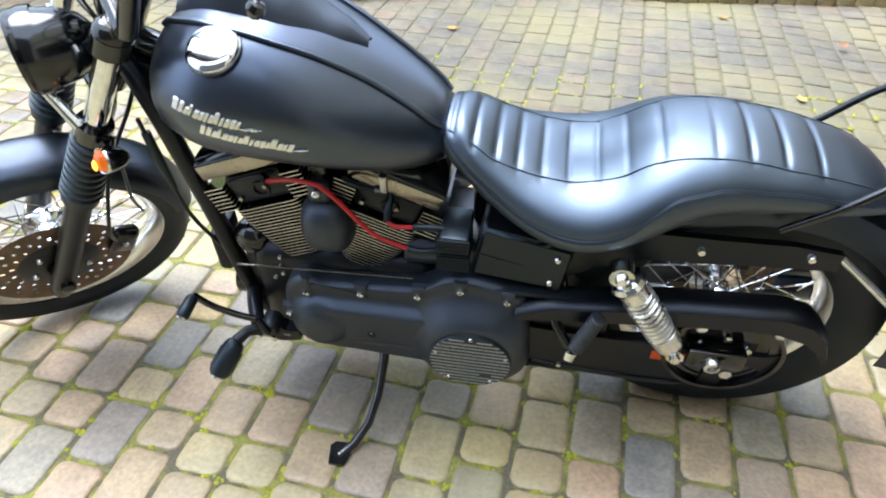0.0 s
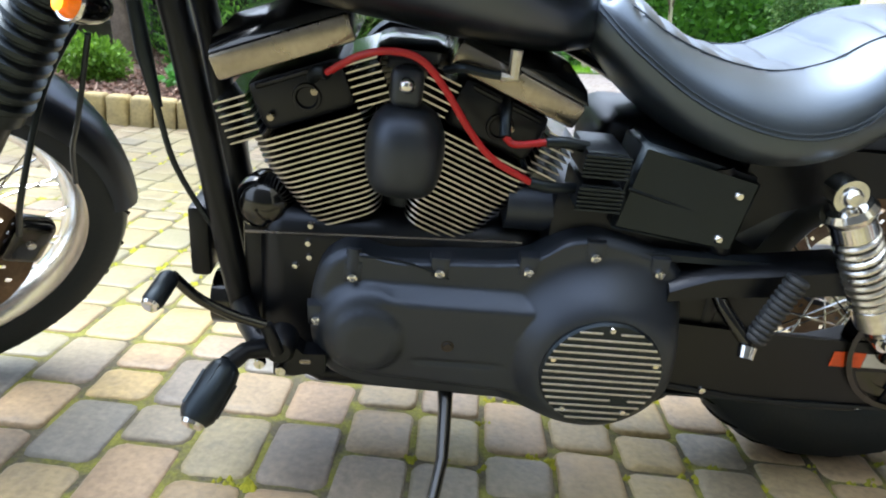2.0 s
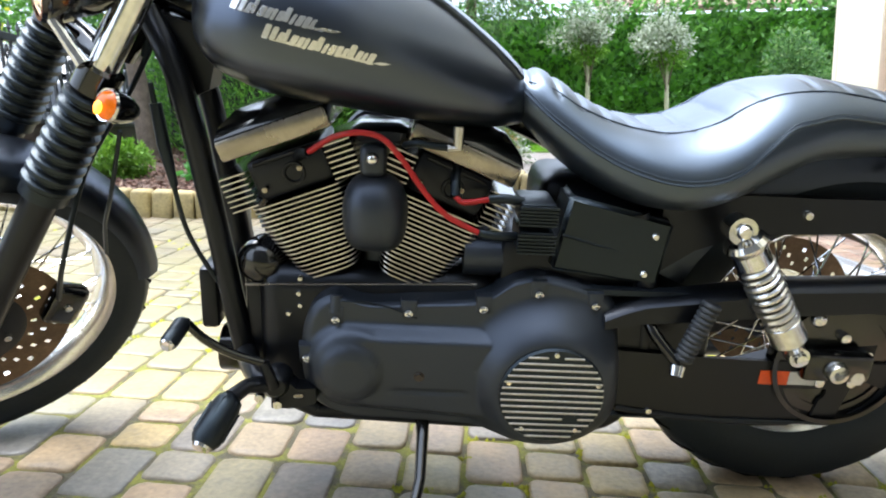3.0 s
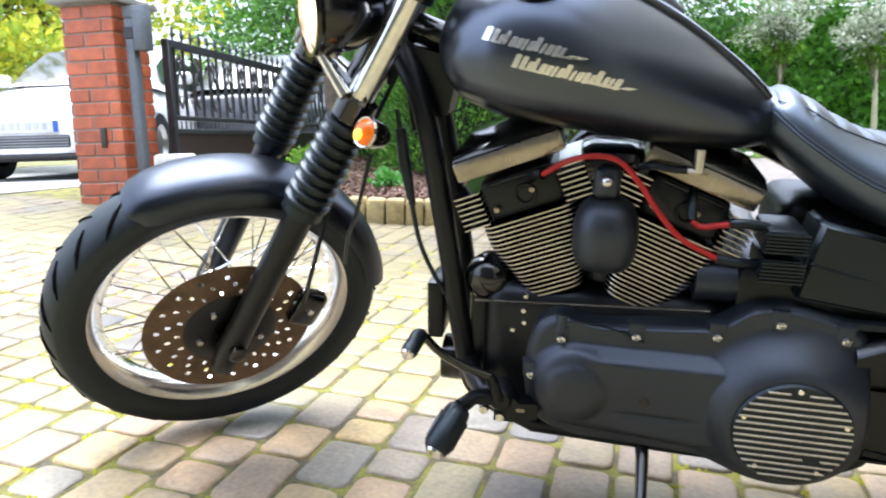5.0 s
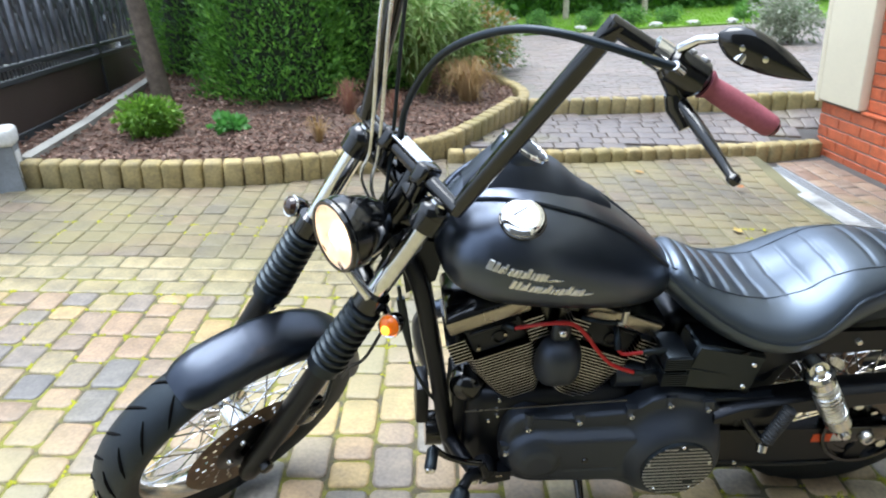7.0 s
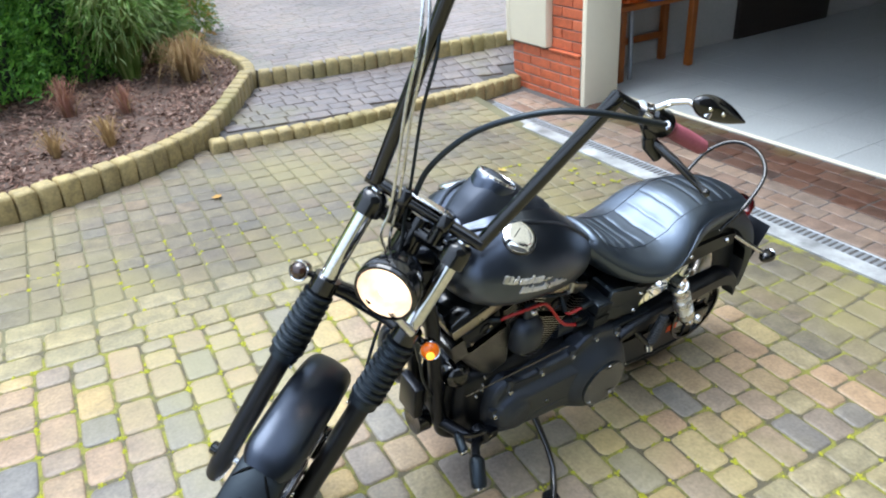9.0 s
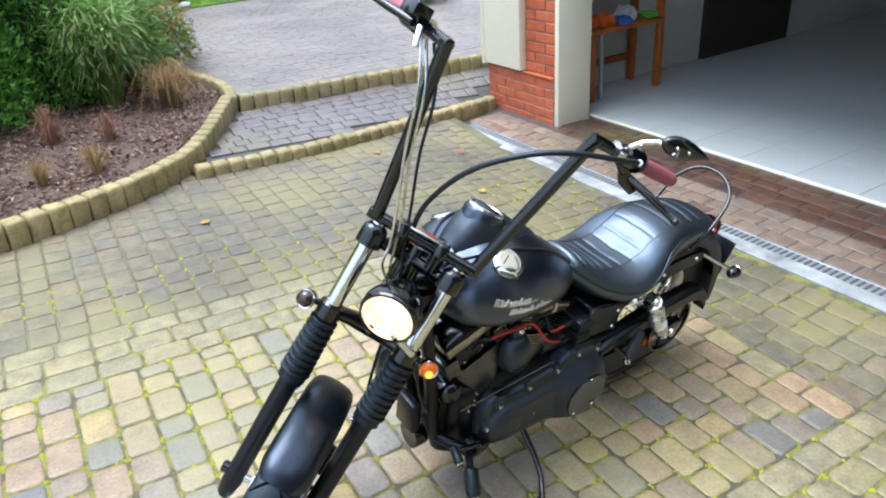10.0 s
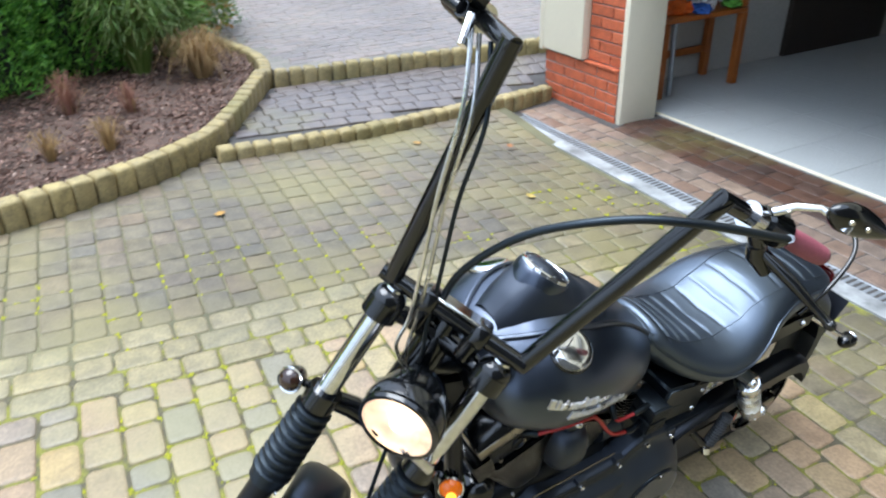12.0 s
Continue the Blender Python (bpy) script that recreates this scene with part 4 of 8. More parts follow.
badge = empty("badge")
badge.parent = tank
tagged(badge, "", "")
badge["label"] = "brushed metal badge of plain slanted bars"
BADGE_ROWS = [(-1.046, [0.012, 0.008, 0.009, 0.007, 0.009, 0.008, 0.007, 0.009, 0.008, 0.007, 0.009, 0.008, 0.008, 0.024], 0.001), (-1.004, [0.010, 0.008, 0.009, 0.007, 0.009, 0.008, 0.007, 0.009, 0.008, 0.007, 0.009, 0.008, 0.008, 0.009, 0.008, 0.007, 0.009, 0.014], -0.0245)]
for x0, widths, dz in BADGE_ROWS:
    x = x0
    for i, w in enumerate(widths):
        first, last = i < 2, i == len(widths) - 1
        h = (0.019 - 0.002 * i) if first else (0.004 if last else (0.0135, 0.0150, 0.0130, 0.0185, 0.0140)[i % 5])
        zc = tilted(x + w / 2) + dz + (0.003 if first else (-0.003 if last else (0.0035 if h > 0.018 else 0.0)))
        q = badge_piece(x, x + w - (0.0009 if i % 3 else 0.0022), zc - h / 2, zc + h / 2, 0.008 if not last else 0.012)
        o = Vector((0, -0.0035, 0))
        bm = loft([[p + Vector((0, 0.002, 0)) for p in q], [p + o for p in q]])
        bmesh.ops.bevel(bm, geom=list(bm.edges), offset=0.0011, segments=2, affect="EDGES")
        part("bar", bm, M_BADGE, badge)
        x += w
    n = len(widths)
    span = sum(widths)
    q = badge_piece(x0 + 0.012, x0 + span - 0.012, tilted(x0 + span / 2) + dz - 0.0068, tilted(x0 + span / 2) + dz - 0.0038, -0.003)
    part("underline", loft([[p + Vector((0, 0.002, 0)) for p in q], [p + Vector((0, -0.0028, 0)) for p in q]]), M_BADGE, badge)

# --- seat ---
S_TOP = [(-0.665, 0.715), (-0.65, 0.742), (-0.63, 0.750), (-0.60, 0.738), (-0.55, 0.708), (-0.50, 0.688), (-0.44, 0.678), (-0.40, 0.680), (-0.355, 0.696), (-0.31, 0.728), (-0.27, 0.748), (-0.20, 0.757), (-0.10, 0.745), (0.0, 0.722), (0.05, 0.702), (0.085, 0.675), (0.10, 0.65)]
S_BOT = [(-0.665, 0.69), (-0.64, 0.662), (-0.60, 0.625), (-0.56, 0.592), (-0.50, 0.562), (-0.44, 0.546), (-0.385, 0.546), (-0.33, 0.562), (-0.264, 0.596), (-0.21, 0.628), (-0.10, 0.640), (0.05, 0.640), (0.10, 0.635)]
S_WID = [(-0.665, 0.045), (-0.64, 0.078), (-0.60, 0.100), (-0.54, 0.128), (-0.47, 0.160), (-0.40, 0.173), (-0.33, 0.169), (-0.27, 0.150), (-0.20, 0.130), (-0.10, 0.118), (0.0, 0.105), (0.06, 0.085), (0.10, 0.05)]


S_PIPE = [(-0.645, 0.62), (-0.60, 0.42), (-0.553, 0.36), (-0.465, 0.41), (-0.40, 0.45), (-0.336, 0.50), (-0.279, 0.64), (-0.20, 0.62), (0.05, 0.55)]


def seat_point(x, k, n=56):
    a = 2 * math.pi * k / n
    top, bot, w = eased(x, S_TOP, 0.035), eased(x, S_BOT, 0.05), eased(x, S_WID, 0.05)
    c, s = math.cos(a), math.sin(a)
    zc = bot + (top - bot) * 0.45
    yy = math.copysign(abs(c) ** 0.86, c) * w
    dish = 0.012 * math.exp(-((x + 0.42) / 0.09) ** 2)
    if s >= 0:
        zz = zc + (top - zc) * abs(s) ** 0.92 - dish * math.exp(-(yy / 0.07) ** 2)
        # tuck-and-roll pleats across the middle panel
        inner = max(0.0, min(1.0, (0.088 - abs(yy)) / 0.016)) * max(0, min(1, (s - 0.55) / 0.1))
        if -0.43 < x < -0.275:
            zz -= 0.0022 * max(0, min(1, (s - 0.55) / 0.1)) * (math.exp(-((abs(yy) - 0.055) / 0.004) ** 2) + math.exp(-(yy / 0.004) ** 2))
        for px, depth in PLEATS:
            zz -= inner * depth * math.exp(-((x - px) / 0.0042) ** 2)
        for (a, _), (b, _) in zip(PLEATS, PLEATS[1:]):
            if a < x < b and b - a < 0.07:
                zz += inner * (0.0036 if a < -0.44 else 0.0016) * (math.sin(math.pi * (x - a) / (b - a)) ** 0.8 - 0.4)
    else:
        zz = zc - (zc - bot) * abs(s) ** 0.6
        yy *= 1 - 0.15 * abs(s)
    return Vector((x, yy, zz))


PLEATS = [(-0.634, 0.003), (-0.597, 0.0035), (-0.559, 0.0035), (-0.522, 0.0035), (-0.481, 0.003), (-0.435, 0.0028), (-0.388, 0.0026), (-0.342, 0.0024), (-0.294, 0.0024), (-0.216, 0.002), (-0.164, 0.0035), (-0.110, 0.0035), (-0.053, 0.0035)]
xs = [-0.665 + 0.765 * i / 190 for i in range(191)]
seat = part("seat", loft([[seat_point(x, k) for k in range(56)] for x in xs]), M_LEATHER, bike, "black leather dual seat with pleated middle panel", angle=70)


def seat_top(x, y, lift=0.0015):
    best = min((seat_point(x, k / 4, 56) for k in range(0, 112)), key=lambda p: abs(p.y - y) - p.z * 0.02)
    return best + Vector((0, 0, lift))


def seat_side(x, f, side):
    top, bot = seg(x, S_TOP), seg(x, S_BOT)
    pts = [seat_point(x, k / 4, 56) for k in (range(56, 112) if side < 0 else range(0, 57))]
    zt = bot + (top - bot) * f
    p = min(pts, key=lambda q: abs(q.z - zt) - abs(q.y) * 0.05)
    return p + Vector((0, side * 0.001, 0.0015))


for side in (-1, 1):
    line = [seat_top(-0.64 + 0.036 * i, side * min(0.085, seg(-0.64 + 0.036 * i, S_WID) * 0.72)) for i in range(20)]
    part("seam", tube([p - Vector((0, 0, 0.0008)) for p in line], 0.0012, 5, 3), M_LEATHER, seat)
    line = [seat_side(-0.645 + 0.034 * i, seg(-0.645 + 0.034 * i, S_PIPE), side) for i in range(21)]
    part("piping", tube(line, 0.0022, 5, 3), M_LEATHER, seat)
    part("seam", tube([p + Vector((0, 0, 0.006)) for p in line], 0.0012, 5, 3), M_LEATHER, seat)

# --- frame ---
frame_p = empty("frame")
frame_p.parent = bike
frame_p["label"] = "black steel tube frame"
for y in (-0.055, 0.055):
    part("down_tube", tube([(-1.205, y * 0.5, 0.80), (-1.155, y, 0.70), (-1.118, y, 0.50), (-1.080, y, 0.27), (-1.05, y, 0.20), (-0.95, y * 1.4, 0.165)], 0.0185, 12, 6), M_FRAME, frame_p)
    part("lower_rail", tube([(-0.96, y * 1.4, 0.165), (-0.6, y * 1.5, 0.16), (-0.45, y * 1.8, 0.19), (-0.42, y * 1.9, 0.36), (-0.46, y * 1.9, 0.55)], 0.017, 12, 6), M_FRAME, frame_p)
part("backbone", tube([(-1.2, 0, 0.83), (-1.0, 0, 0.76), (-0.7, 0, 0.69), (-0.5, 0, 0.60)], 0.024, 12, 5), M_GLOSS, frame_p)
ax0, ax1 = STEER @ Vector((0, 0, 0.53)), STEER @ Vector((0, 0, 0.75))
part("steering_head", tube([ax0, ax1], 0.033, 20), M_GLOSS, frame_p)
part("gusset", loft([[Vector((-1.20, y, 0.80)), Vector((-1.10, y, 0.775)), Vector((-1.12, y, 0.69)), Vector((-1.18, y, 0.66))] for y in (-0.03, 0.03)]), M_FRAME, frame_p, smooth=False)

# --- engine ---
engine = empty("engine")
engine.parent = bike
engine["label"] = "black V-twin engine with bright fin edges"
part("crankcase", box(-1.05, -0.66, -0.095, 0.11, 0.17, 0.43, 0.04, 3), M_FRAME, engine, "black crankcase")
part("cam_cover", lathe([(0.0, 0.04), (0.09, 0.038), (0.105, 0.02), (0.108, 0.0)], 36, frame_of((-0.87, 0.11, 0.33), (0, 1, 0))), M_WRINKLE, engine)


def cylinder(name, foot, tilt, deck):
    """A finned barrel with head and rocker box; foot at the crankcase, leaning by tilt degrees."""
    m = Matrix.Translation(foot) @ Matrix.Rotation(radians(tilt), 4, "Y")
    cyl = empty(name)
    cyl.parent = engine
    cyl.matrix_basis = m
    part("barrel", lathe([(0.052, -0.02), (0.052, 0.135)], 28), M_WRINKLE, cyl)
    for i in range(18):
        z = 0.004 + i * 0.0077
        grow = 0.047 + 0.033 * min(1, i / 13)
        bm = box(-grow, grow, -0.084, 0.084, z - 0.0010, z + 0.0010, 0.0)
        bmesh.ops.bevel(bm, geom=[e for e in bm.edges if abs(e.verts[0].co.z - e.verts[1].co.z) > 0.0005], offset=0.026, segments=4, profile=0.5, affect="EDGES")
        for f in bm.faces:
            f.material_index = 0 if abs(f.normal.z) > 0.5 else 1
        part("fin", bm, [M_GLOSS, M_FIN], cyl, smooth=False)
    head = part("head", box(-0.062, 0.062, -0.074, 0.074, 0.14, 0.208, 0.012, 2), M_FRAME, cyl, "black cylinder head")
    for i in range(7):
        z = 0.142 + i * 0.0088
        for sx in (-1, 1):
            bm = box(sx * 0.084 - 0.021, sx * 0.084 + 0.021, -0.083, 0.083, z - 0.0010, z + 0.0010)
            for f in bm.faces:
                f.material_index = 0 if abs(f.normal.z) > 0.5 else 1
            part("fin", bm, [M_GLOSS, M_FIN], head, smooth=False)
    part("head_rib", box(-0.050, 0.050, -0.0775, -0.072, 0.196, 0.203, 0.002, 1), M_FRAME, head)
    part("plug_well", lathe([(0.010, -0.004), (0.014, 0.004), (0.017, 0.004), (0.019, -0.002)], 20, frame_of((0.006, -0.074, 0.170), LEFT), True), M_FRAME, head)
    part("rocker_box", box(-0.088, 0.088, -0.086, 0.086, deck, deck + 0.034, 0.006, 2), M_POLISHED, cyl, "dull polished rocker box base")
    part("rocker_cover", loft([[Vector((0.002 + sx * (0.087 - i * i * 0.009), sy * (0.084 - i * i * 0.010), deck + 0.0345 + i * 0.015)) for sx, sy in ((1, 1), (-1, 1), (-1, -1), (1, -1))] for i in range(3)]), M_GLOSS, cyl, "gloss black rocker cover")
    for bx, bz in ((-0.075, 0.16), (0.03, 0.175)):
        part("bolt", lathe([(0.0, 0.008), (0.0045, 0.007), (0.005, 0.0)], 10, frame_of((bx * 0.6, -0.0745, bz), LEFT)), M_POLISHED, cyl)
    return cyl


cylinder("front_cylinder", (-0.929, -0.005, 0.419), -21.5, 0.218)
cylinder("rear_cylinder", (-0.812, -0.005, 0.409), 21.5, 0.210)


def dome(cx, cz, y0, w, h, d, n=20):
    """A rounded shield: flat at the foot, arched at the head."""
    rings = []
    for t in (1.0, 0.995, 0.96, 0.88, 0.74, 0.5, 0.2, 0.0):
        depth = d * math.sqrt(max(0, 1 - t ** 2.6))
        ring = []
        for k in range(2 * n):
            a = 2 * math.pi * k / (2 * n)
            c, s = math.cos(a), math.sin(a)
            ex = 0.75 if s > 0 else 0.5
            ring.append(Vector((cx + math.copysign(abs(c) ** ex, c) * w * t * (1 if s > 0 else 1 - 0.10 * abs(s)), y0 - depth, cz + math.copysign(abs(s) ** (0.85 if s > 0 else 0.6), s) * h * t)))
        rings.append(ring)
    bm = loft(rings[:-1], True, False, False)
    tip = bm.verts.new((cx, y0 - d, cz))
    last = [v for v in bm.verts][-1 - 2 * n:-1]
    for i in range(2 * n):
        bm.faces.new((last[i], last[(i + 1) % (2 * n)], tip))
    return bm


horn = part("horn_cover", dome(-0.861, 0.528, -0.092, 0.050, 0.062, 0.052), M_WRINKLE, engine, "satin black domed horn cover")
part("horn_bracket", box(-0.885, -0.845, -0.115, -0.09, 0.585, 0.635, 0.012, 3), M_WRINKLE, engine)
part("bolt", lathe([(0.0, 0.012), (0.005, 0.011), (0.0095, 0.006), (0.010, 0.0)], 16, frame_of((-0.865, -0.115, 0.615), LEFT)), M_CHROME, engine, "chrome bolt")
part("push_rod_cover", tube([(-0.86, -0.02, 0.42), (-0.86, -0.02, 0.62)], 0.03, 12), M_WRINKLE, engine)
part("intake", box(-0.91, -0.81, -0.06, 0.08, 0.56, 0.65, 0.02, 2), M_GLOSS, engine)
Y = -0.125
leads = empty("spark_plug_leads")
leads.parent = engine
leads["label"] = "bright red spark plug leads"
part("lead", tube([(-0.960, -0.10, 0.617), (-0.922, -0.125, 0.645), (-0.885, -0.135, 0.656), (-0.852, -0.135, 0.650), (-0.823, -0.135, 0.622), (-0.789, -0.135, 0.576), (-0.755, -0.135, 0.541), (-0.704, -0.13, 0.514)], 0.0044, 10, 6), M_RED, leads, "red lead")
part("lead", tube([(-0.741, -0.115, 0.564), (-0.728, -0.12, 0.557), (-0.692, -0.125, 0.565)], 0.0044, 10, 6), M_RED, leads, "red lead")
part("boot", tube([(-0.692, -0.125, 0.565), (-0.67, -0.125, 0.567), (-0.640, -0.12, 0.563)], 0.0072, 10, 4), M_HOSE, leads, "black rubber boot")
part("boot", tube([(-0.704, -0.13, 0.514), (-0.68, -0.13, 0.510), (-0.645, -0.12, 0.508)], 0.0072, 10, 4), M_HOSE, leads, "black rubber boot")
part("boot", tube([(-0.960, -0.10, 0.617), (-0.975, -0.085, 0.612), (-0.985, -0.06, 0.59)], 0.0085, 10, 4), M_HOSE, leads, "black rubber boot")
part("boot", tube([(-0.741, -0.115, 0.564), (-0.742, -0.10, 0.585), (-0.738, -0.07, 0.60)], 0.0075, 10, 4), M_HOSE, leads, "black rubber boot")
part("vent_hose", tube([(-0.82, -0.09, 0.632), (-0.80, -0.11, 0.640), (-0.775, -0.115, 0.638), (-0.755, -0.115, 0.637)], 0.0055, 8, 5), M_HOSE, engine)
part("elbow", tube([(-0.757, -0.115, 0.637), (-0.742, -0.115, 0.637), (-0.742, -0.115, 0.668)], 0.0075, 8), M_ALU, engine, "metal hose elbow")
coil = empty("ignition_coil")
coil.parent = engine
coil["label"] = "black ribbed ignition coil pack"
for z0, z1 in ((0.530, 0.566), (0.486, 0.524)):
    part("coil", box(-0.645, -0.592, -0.145, -0.06, z0, z1, 0.005, 2), M_HOSE, coil)
    for i in range(6):
        z = z0 + 0.005 + i * (z1 - z0 - 0.01) / 5
        part("rib", box(-0.647, -0.59, -0.149, -0.1445, z - 0.0013, z + 0.0013), M_HOSE, coil, smooth=False)
part("starter_housing", tube([(-0.72, -0.06, 0.455), (-0.61, -0.06, 0.455)], 0.035, 20), M_WRINKLE, engine)
part("wire_loom", tube([(-1.196, -0.062, 0.70), (-1.186, -0.064, 0.625), (-1.171, -0.066, 0.536), (-1.158, -0.066, 0.475), (-1.132, -0.062, 0.415), (-1.10, -0.058, 0.36)], 0.0042, 8, 6), M_HOSE, engine, "thin black wire loom beside the down tube")
part("wire_sleeve", tube([(-1.192, -0.06, 0.67), (-1.184, -0.063, 0.61), (-1.172, -0.065, 0.545)], [0.009, 0.010, 0.006], 10, 0), M_HOSE, engine)
part("horn_dome", lathe([(0.0, 0.030), (0.020, 0.027), (0.034, 0.016), (0.040, 0.0), (0.042, -0.02)], 28, frame_of((-1.045, -0.058, 0.425), (-0.35, -1, 0.1))), M_GLOSS, engine, "gloss black domed horn")
part("linkage_rod", tube([(-1.055, -0.125, 0.412), (-0.70, -0.125, 0.428)], 0.0018, 6), M_POLISHED, engine, "thin steel shift linkage rod")
part("engine_mount", box(-1.075, -1.005, -0.06, 0.06, 0.20, 0.42, 0.012, 2), M_FRAME, engine)
part("voltage_regulator", box(-1.155, -1.125, -0.042, 0.042, 0.29, 0.40, 0.008, 2), M_FRAME, engine)
part("oil_filter", tube([(-1.13, 0.0, 0.235), (-1.09, 0.0, 0.235)], 0.042, 24), M_GLOSS, engine)
for x, z in ((-0.976, 0.414), (-0.979, 0.388), (-0.977, 0.367), (-0.996, 0.352)):
    part("bolt", lathe([(0.0, 0.008), (0.0038, 0.007), (0.005, 0.0)], 12, frame_of((x, -0.094, z), LEFT)), M_STEEL, engine)
air = part("air_cleaner", lathe([(0.0, 0.055), (0.06, 0.052), (0.078, 0.04), (0.082, 0.015), (0.078, 0.0)], 36, frame_of((-0.86, 0.11, 0.58), (0, 1, 0))), M_WRINKLE, engine, "round black air cleaner")

exhaust = empty("exhaust")
exhaust.parent = bike
exhaust["label"] = "black two-into-two exhaust on the far side"
for k, (x0, z0, drop) in enumerate(((-1.015, 0.545, 0.0), (-0.70, 0.545, 0.075))):
    fwd_x = -1.135 if k == 0 else -0.66
    part("header_pipe", tube([(x0, 0.08, z0), (fwd_x + 0.03, 0.125, z0 - 0.05), (fwd_x, 0.155, 0.42), (fwd_x + 0.04, 0.165, 0.27 + drop), (fwd_x + 0.16, 0.17, 0.20 + drop), (-0.40, 0.175, 0.195 + drop)], 0.022, 14, 6), M_BLACK, exhaust, "matt black header pipe")
    part("muffler", tube([(-0.42, 0.178, 0.195 + drop), (-0.38, 0.18, 0.195 + drop), (0.16, 0.185, 0.215 + drop), (0.18, 0.185, 0.216 + drop)], [0.026, 0.040, 0.042, 0.036], 20), M_BLACK, exhaust, "matt black muffler")

# --- primary cover ---
primary = empty("primary_cover")
primary.parent = bike
primary["label"] = "black wrinkle-finished primary drive cover"
OUT = [(-0.972, 0.30), (-0.966, 0.350), (-0.950, 0.385), (-0.918, 0.402), (-0.87, 0.392), (-0.80, 0.396), (-0.70, 0.404), (-0.668, 0.420), (-0.640, 0.440), (-0.60, 0.448), (-0.540, 0.436), (-0.492, 0.418), (-0.474, 0.385), (-0.466, 0.300), (-0.462, 0.225), (-0.490, 0.188), (-0.54, 0.176), (-0.615, 0.172), (-0.70, 0.178), (-0.82, 0.184), (-0.90, 0.188), (-0.948, 0.210), (-0.966, 0.250)]
ocx, ocz = -0.70, 0.296
smooth_out = [(p.x, p.z) for p in smooth_path([(x, 0, z) for x, z in OUT + [OUT[0]]], 6)][:-1]


def ease(t):
    t = max(0.0, min(1.0, t))
    return t * t * (3 - 2 * t)


def cover_depth(x, z):
    """How far the cover stands out from the engine's middle: flange, tunnel, boss and clutch swelling."""
    bx, bz, cx, cz = -0.890, 0.286, -0.578, 0.275
    k = max(0.0, min(1.0, (x - bx) / (cx - bx)))
    d = math.hypot(x - (bx + (cx - bx) * k), z - (bz + (cz - bz) * k) - (0.012 if z > 0.28 else -0.012) * k)
    h = 0.137 + 0.026 * ease((0.078 - d) / 0.026)
    r = math.hypot(x - cx, z - cz)
    h = max(h, 0.137 + 0.050 * ease((0.150 - r) / 0.070))
    b = math.hypot(x - bx, z - bz)
    h += 0.009 * ease((0.050 - b) / 0.007) + 0.004 * ease((0.037 - b) / 0.006)
    a = math.degrees(math.atan2(z - bz, x - bx))
    if 45 < a < 200:
        h += 0.0050 * math.exp(-((b - 0.066) / 0.0045) ** 2) * ease((a - 45) / 30)
    if -0.835 < x < -0.700:
        h -= 0.0035 * math.exp(-((z - 0.256) / 0.0035) ** 2) * ease((x + 0.835) / 0.02) * ease((-0.700 - x) / 0.02)
    return h


rings = [[Vector((x, -0.09, z)) for x, z in smooth_out], [Vector((x, -0.124, z)) for x, z in smooth_out]]
for i in range(46):
    k = 0.992 * (1 - i / 46) ** 0.92
    row = [(ocx + (x - ocx) * k, ocz + (z - ocz) * k) for x, z in smooth_out]
    rings.append([Vector((x, -cover_depth(x, z) + 0.010 * (1 - ease(i / 2)), z)) for x, z in row])
part("cover", loft(rings), M_WRINKLE, primary, angle=80)
part("inspection_plug", lathe([(0.0, 0.0035), (0.0055, 0.0035), (0.0065, 0.001), (0.0085, 0.001), (0.009, -0.003)], 20, frame_of((-0.783, -0.163, 0.284), LEFT)), M_GLOSS, primary)
DERBY = frame_of((-0.578, -0.1850, 0.275), LEFT)
derby = part("derby_cover", lathe([(0.082, 0.0), (0.082, 0.005), (0.079, 0.0085), (0.0, 0.0085)], 56, DERBY), M_HOSE, primary, "round clutch cover with bright horizontal bars")
for i in range(14):
    z = -0.0705 + i * 0.0106
    half = math.sqrt(max(0, 0.0795 ** 2 - z * z))
    pieces = [(-half, half)] if i not in (13,) else [(-half, -0.012), (0.012, half)]
    if i == 3:
        pieces = [(-half, 0.020), (0.044, half)]
    for x0, x1 in pieces:
        if x1 - x0 > 0.01:
            bm = box(-0.578 + x0, -0.578 + x1, -0.1955, -0.1933, 0.275 + z - 0.0015, 0.275 + z + 0.0015, 0.0005, 1)
            part("bar", bm, M_ALU, derby, smooth=False)
for a in (90, 18, -54, -126, 162):
    part("screw", lathe([(0.0, 0.0105), (0.0038, 0.0105), (0.0046, 0.0085)], 10, DERBY @ Matrix.Translation((0.072 * math.cos(radians(a)), 0.072 * math.sin(radians(a)), 0))), M_CHROME, derby)
for x, z in ((-0.915, 0.366), (-0.803, 0.382), (-0.688, 0.394), (-0.605, 0.423), (-0.516, 0.407), (-0.960, 0.300)):
    fl = cover_depth(x, z)
    lug = part("bolt_lug", loft([[Vector((x + dx * k, -fl + dy, z + 0.004 + dz * k)) for dx, dz in ((-0.011, -0.012), (0.011, -0.012), (0.012, 0.016), (-0.012, 0.016))] for k, dy in ((1.15, 0.012), (1.0, -0.001), (0.8, -0.0025))]), M_WRINKLE, primary, "raised bolt seat")
    part("screw", lathe([(0.0, 0.0035), (0.0035, 0.0035), (0.004, 0.0085), (0.0066, 0.0070), (0.0072, 0.0)], 14, frame_of((x, -fl - 0.002, z), LEFT)), M_CHROME, lug)
part("casting_rib", tube([(-0.915, -0.128, 0.402), (-0.916, -0.134, 0.376)], 0.010, 10), M_WRINKLE, primary)
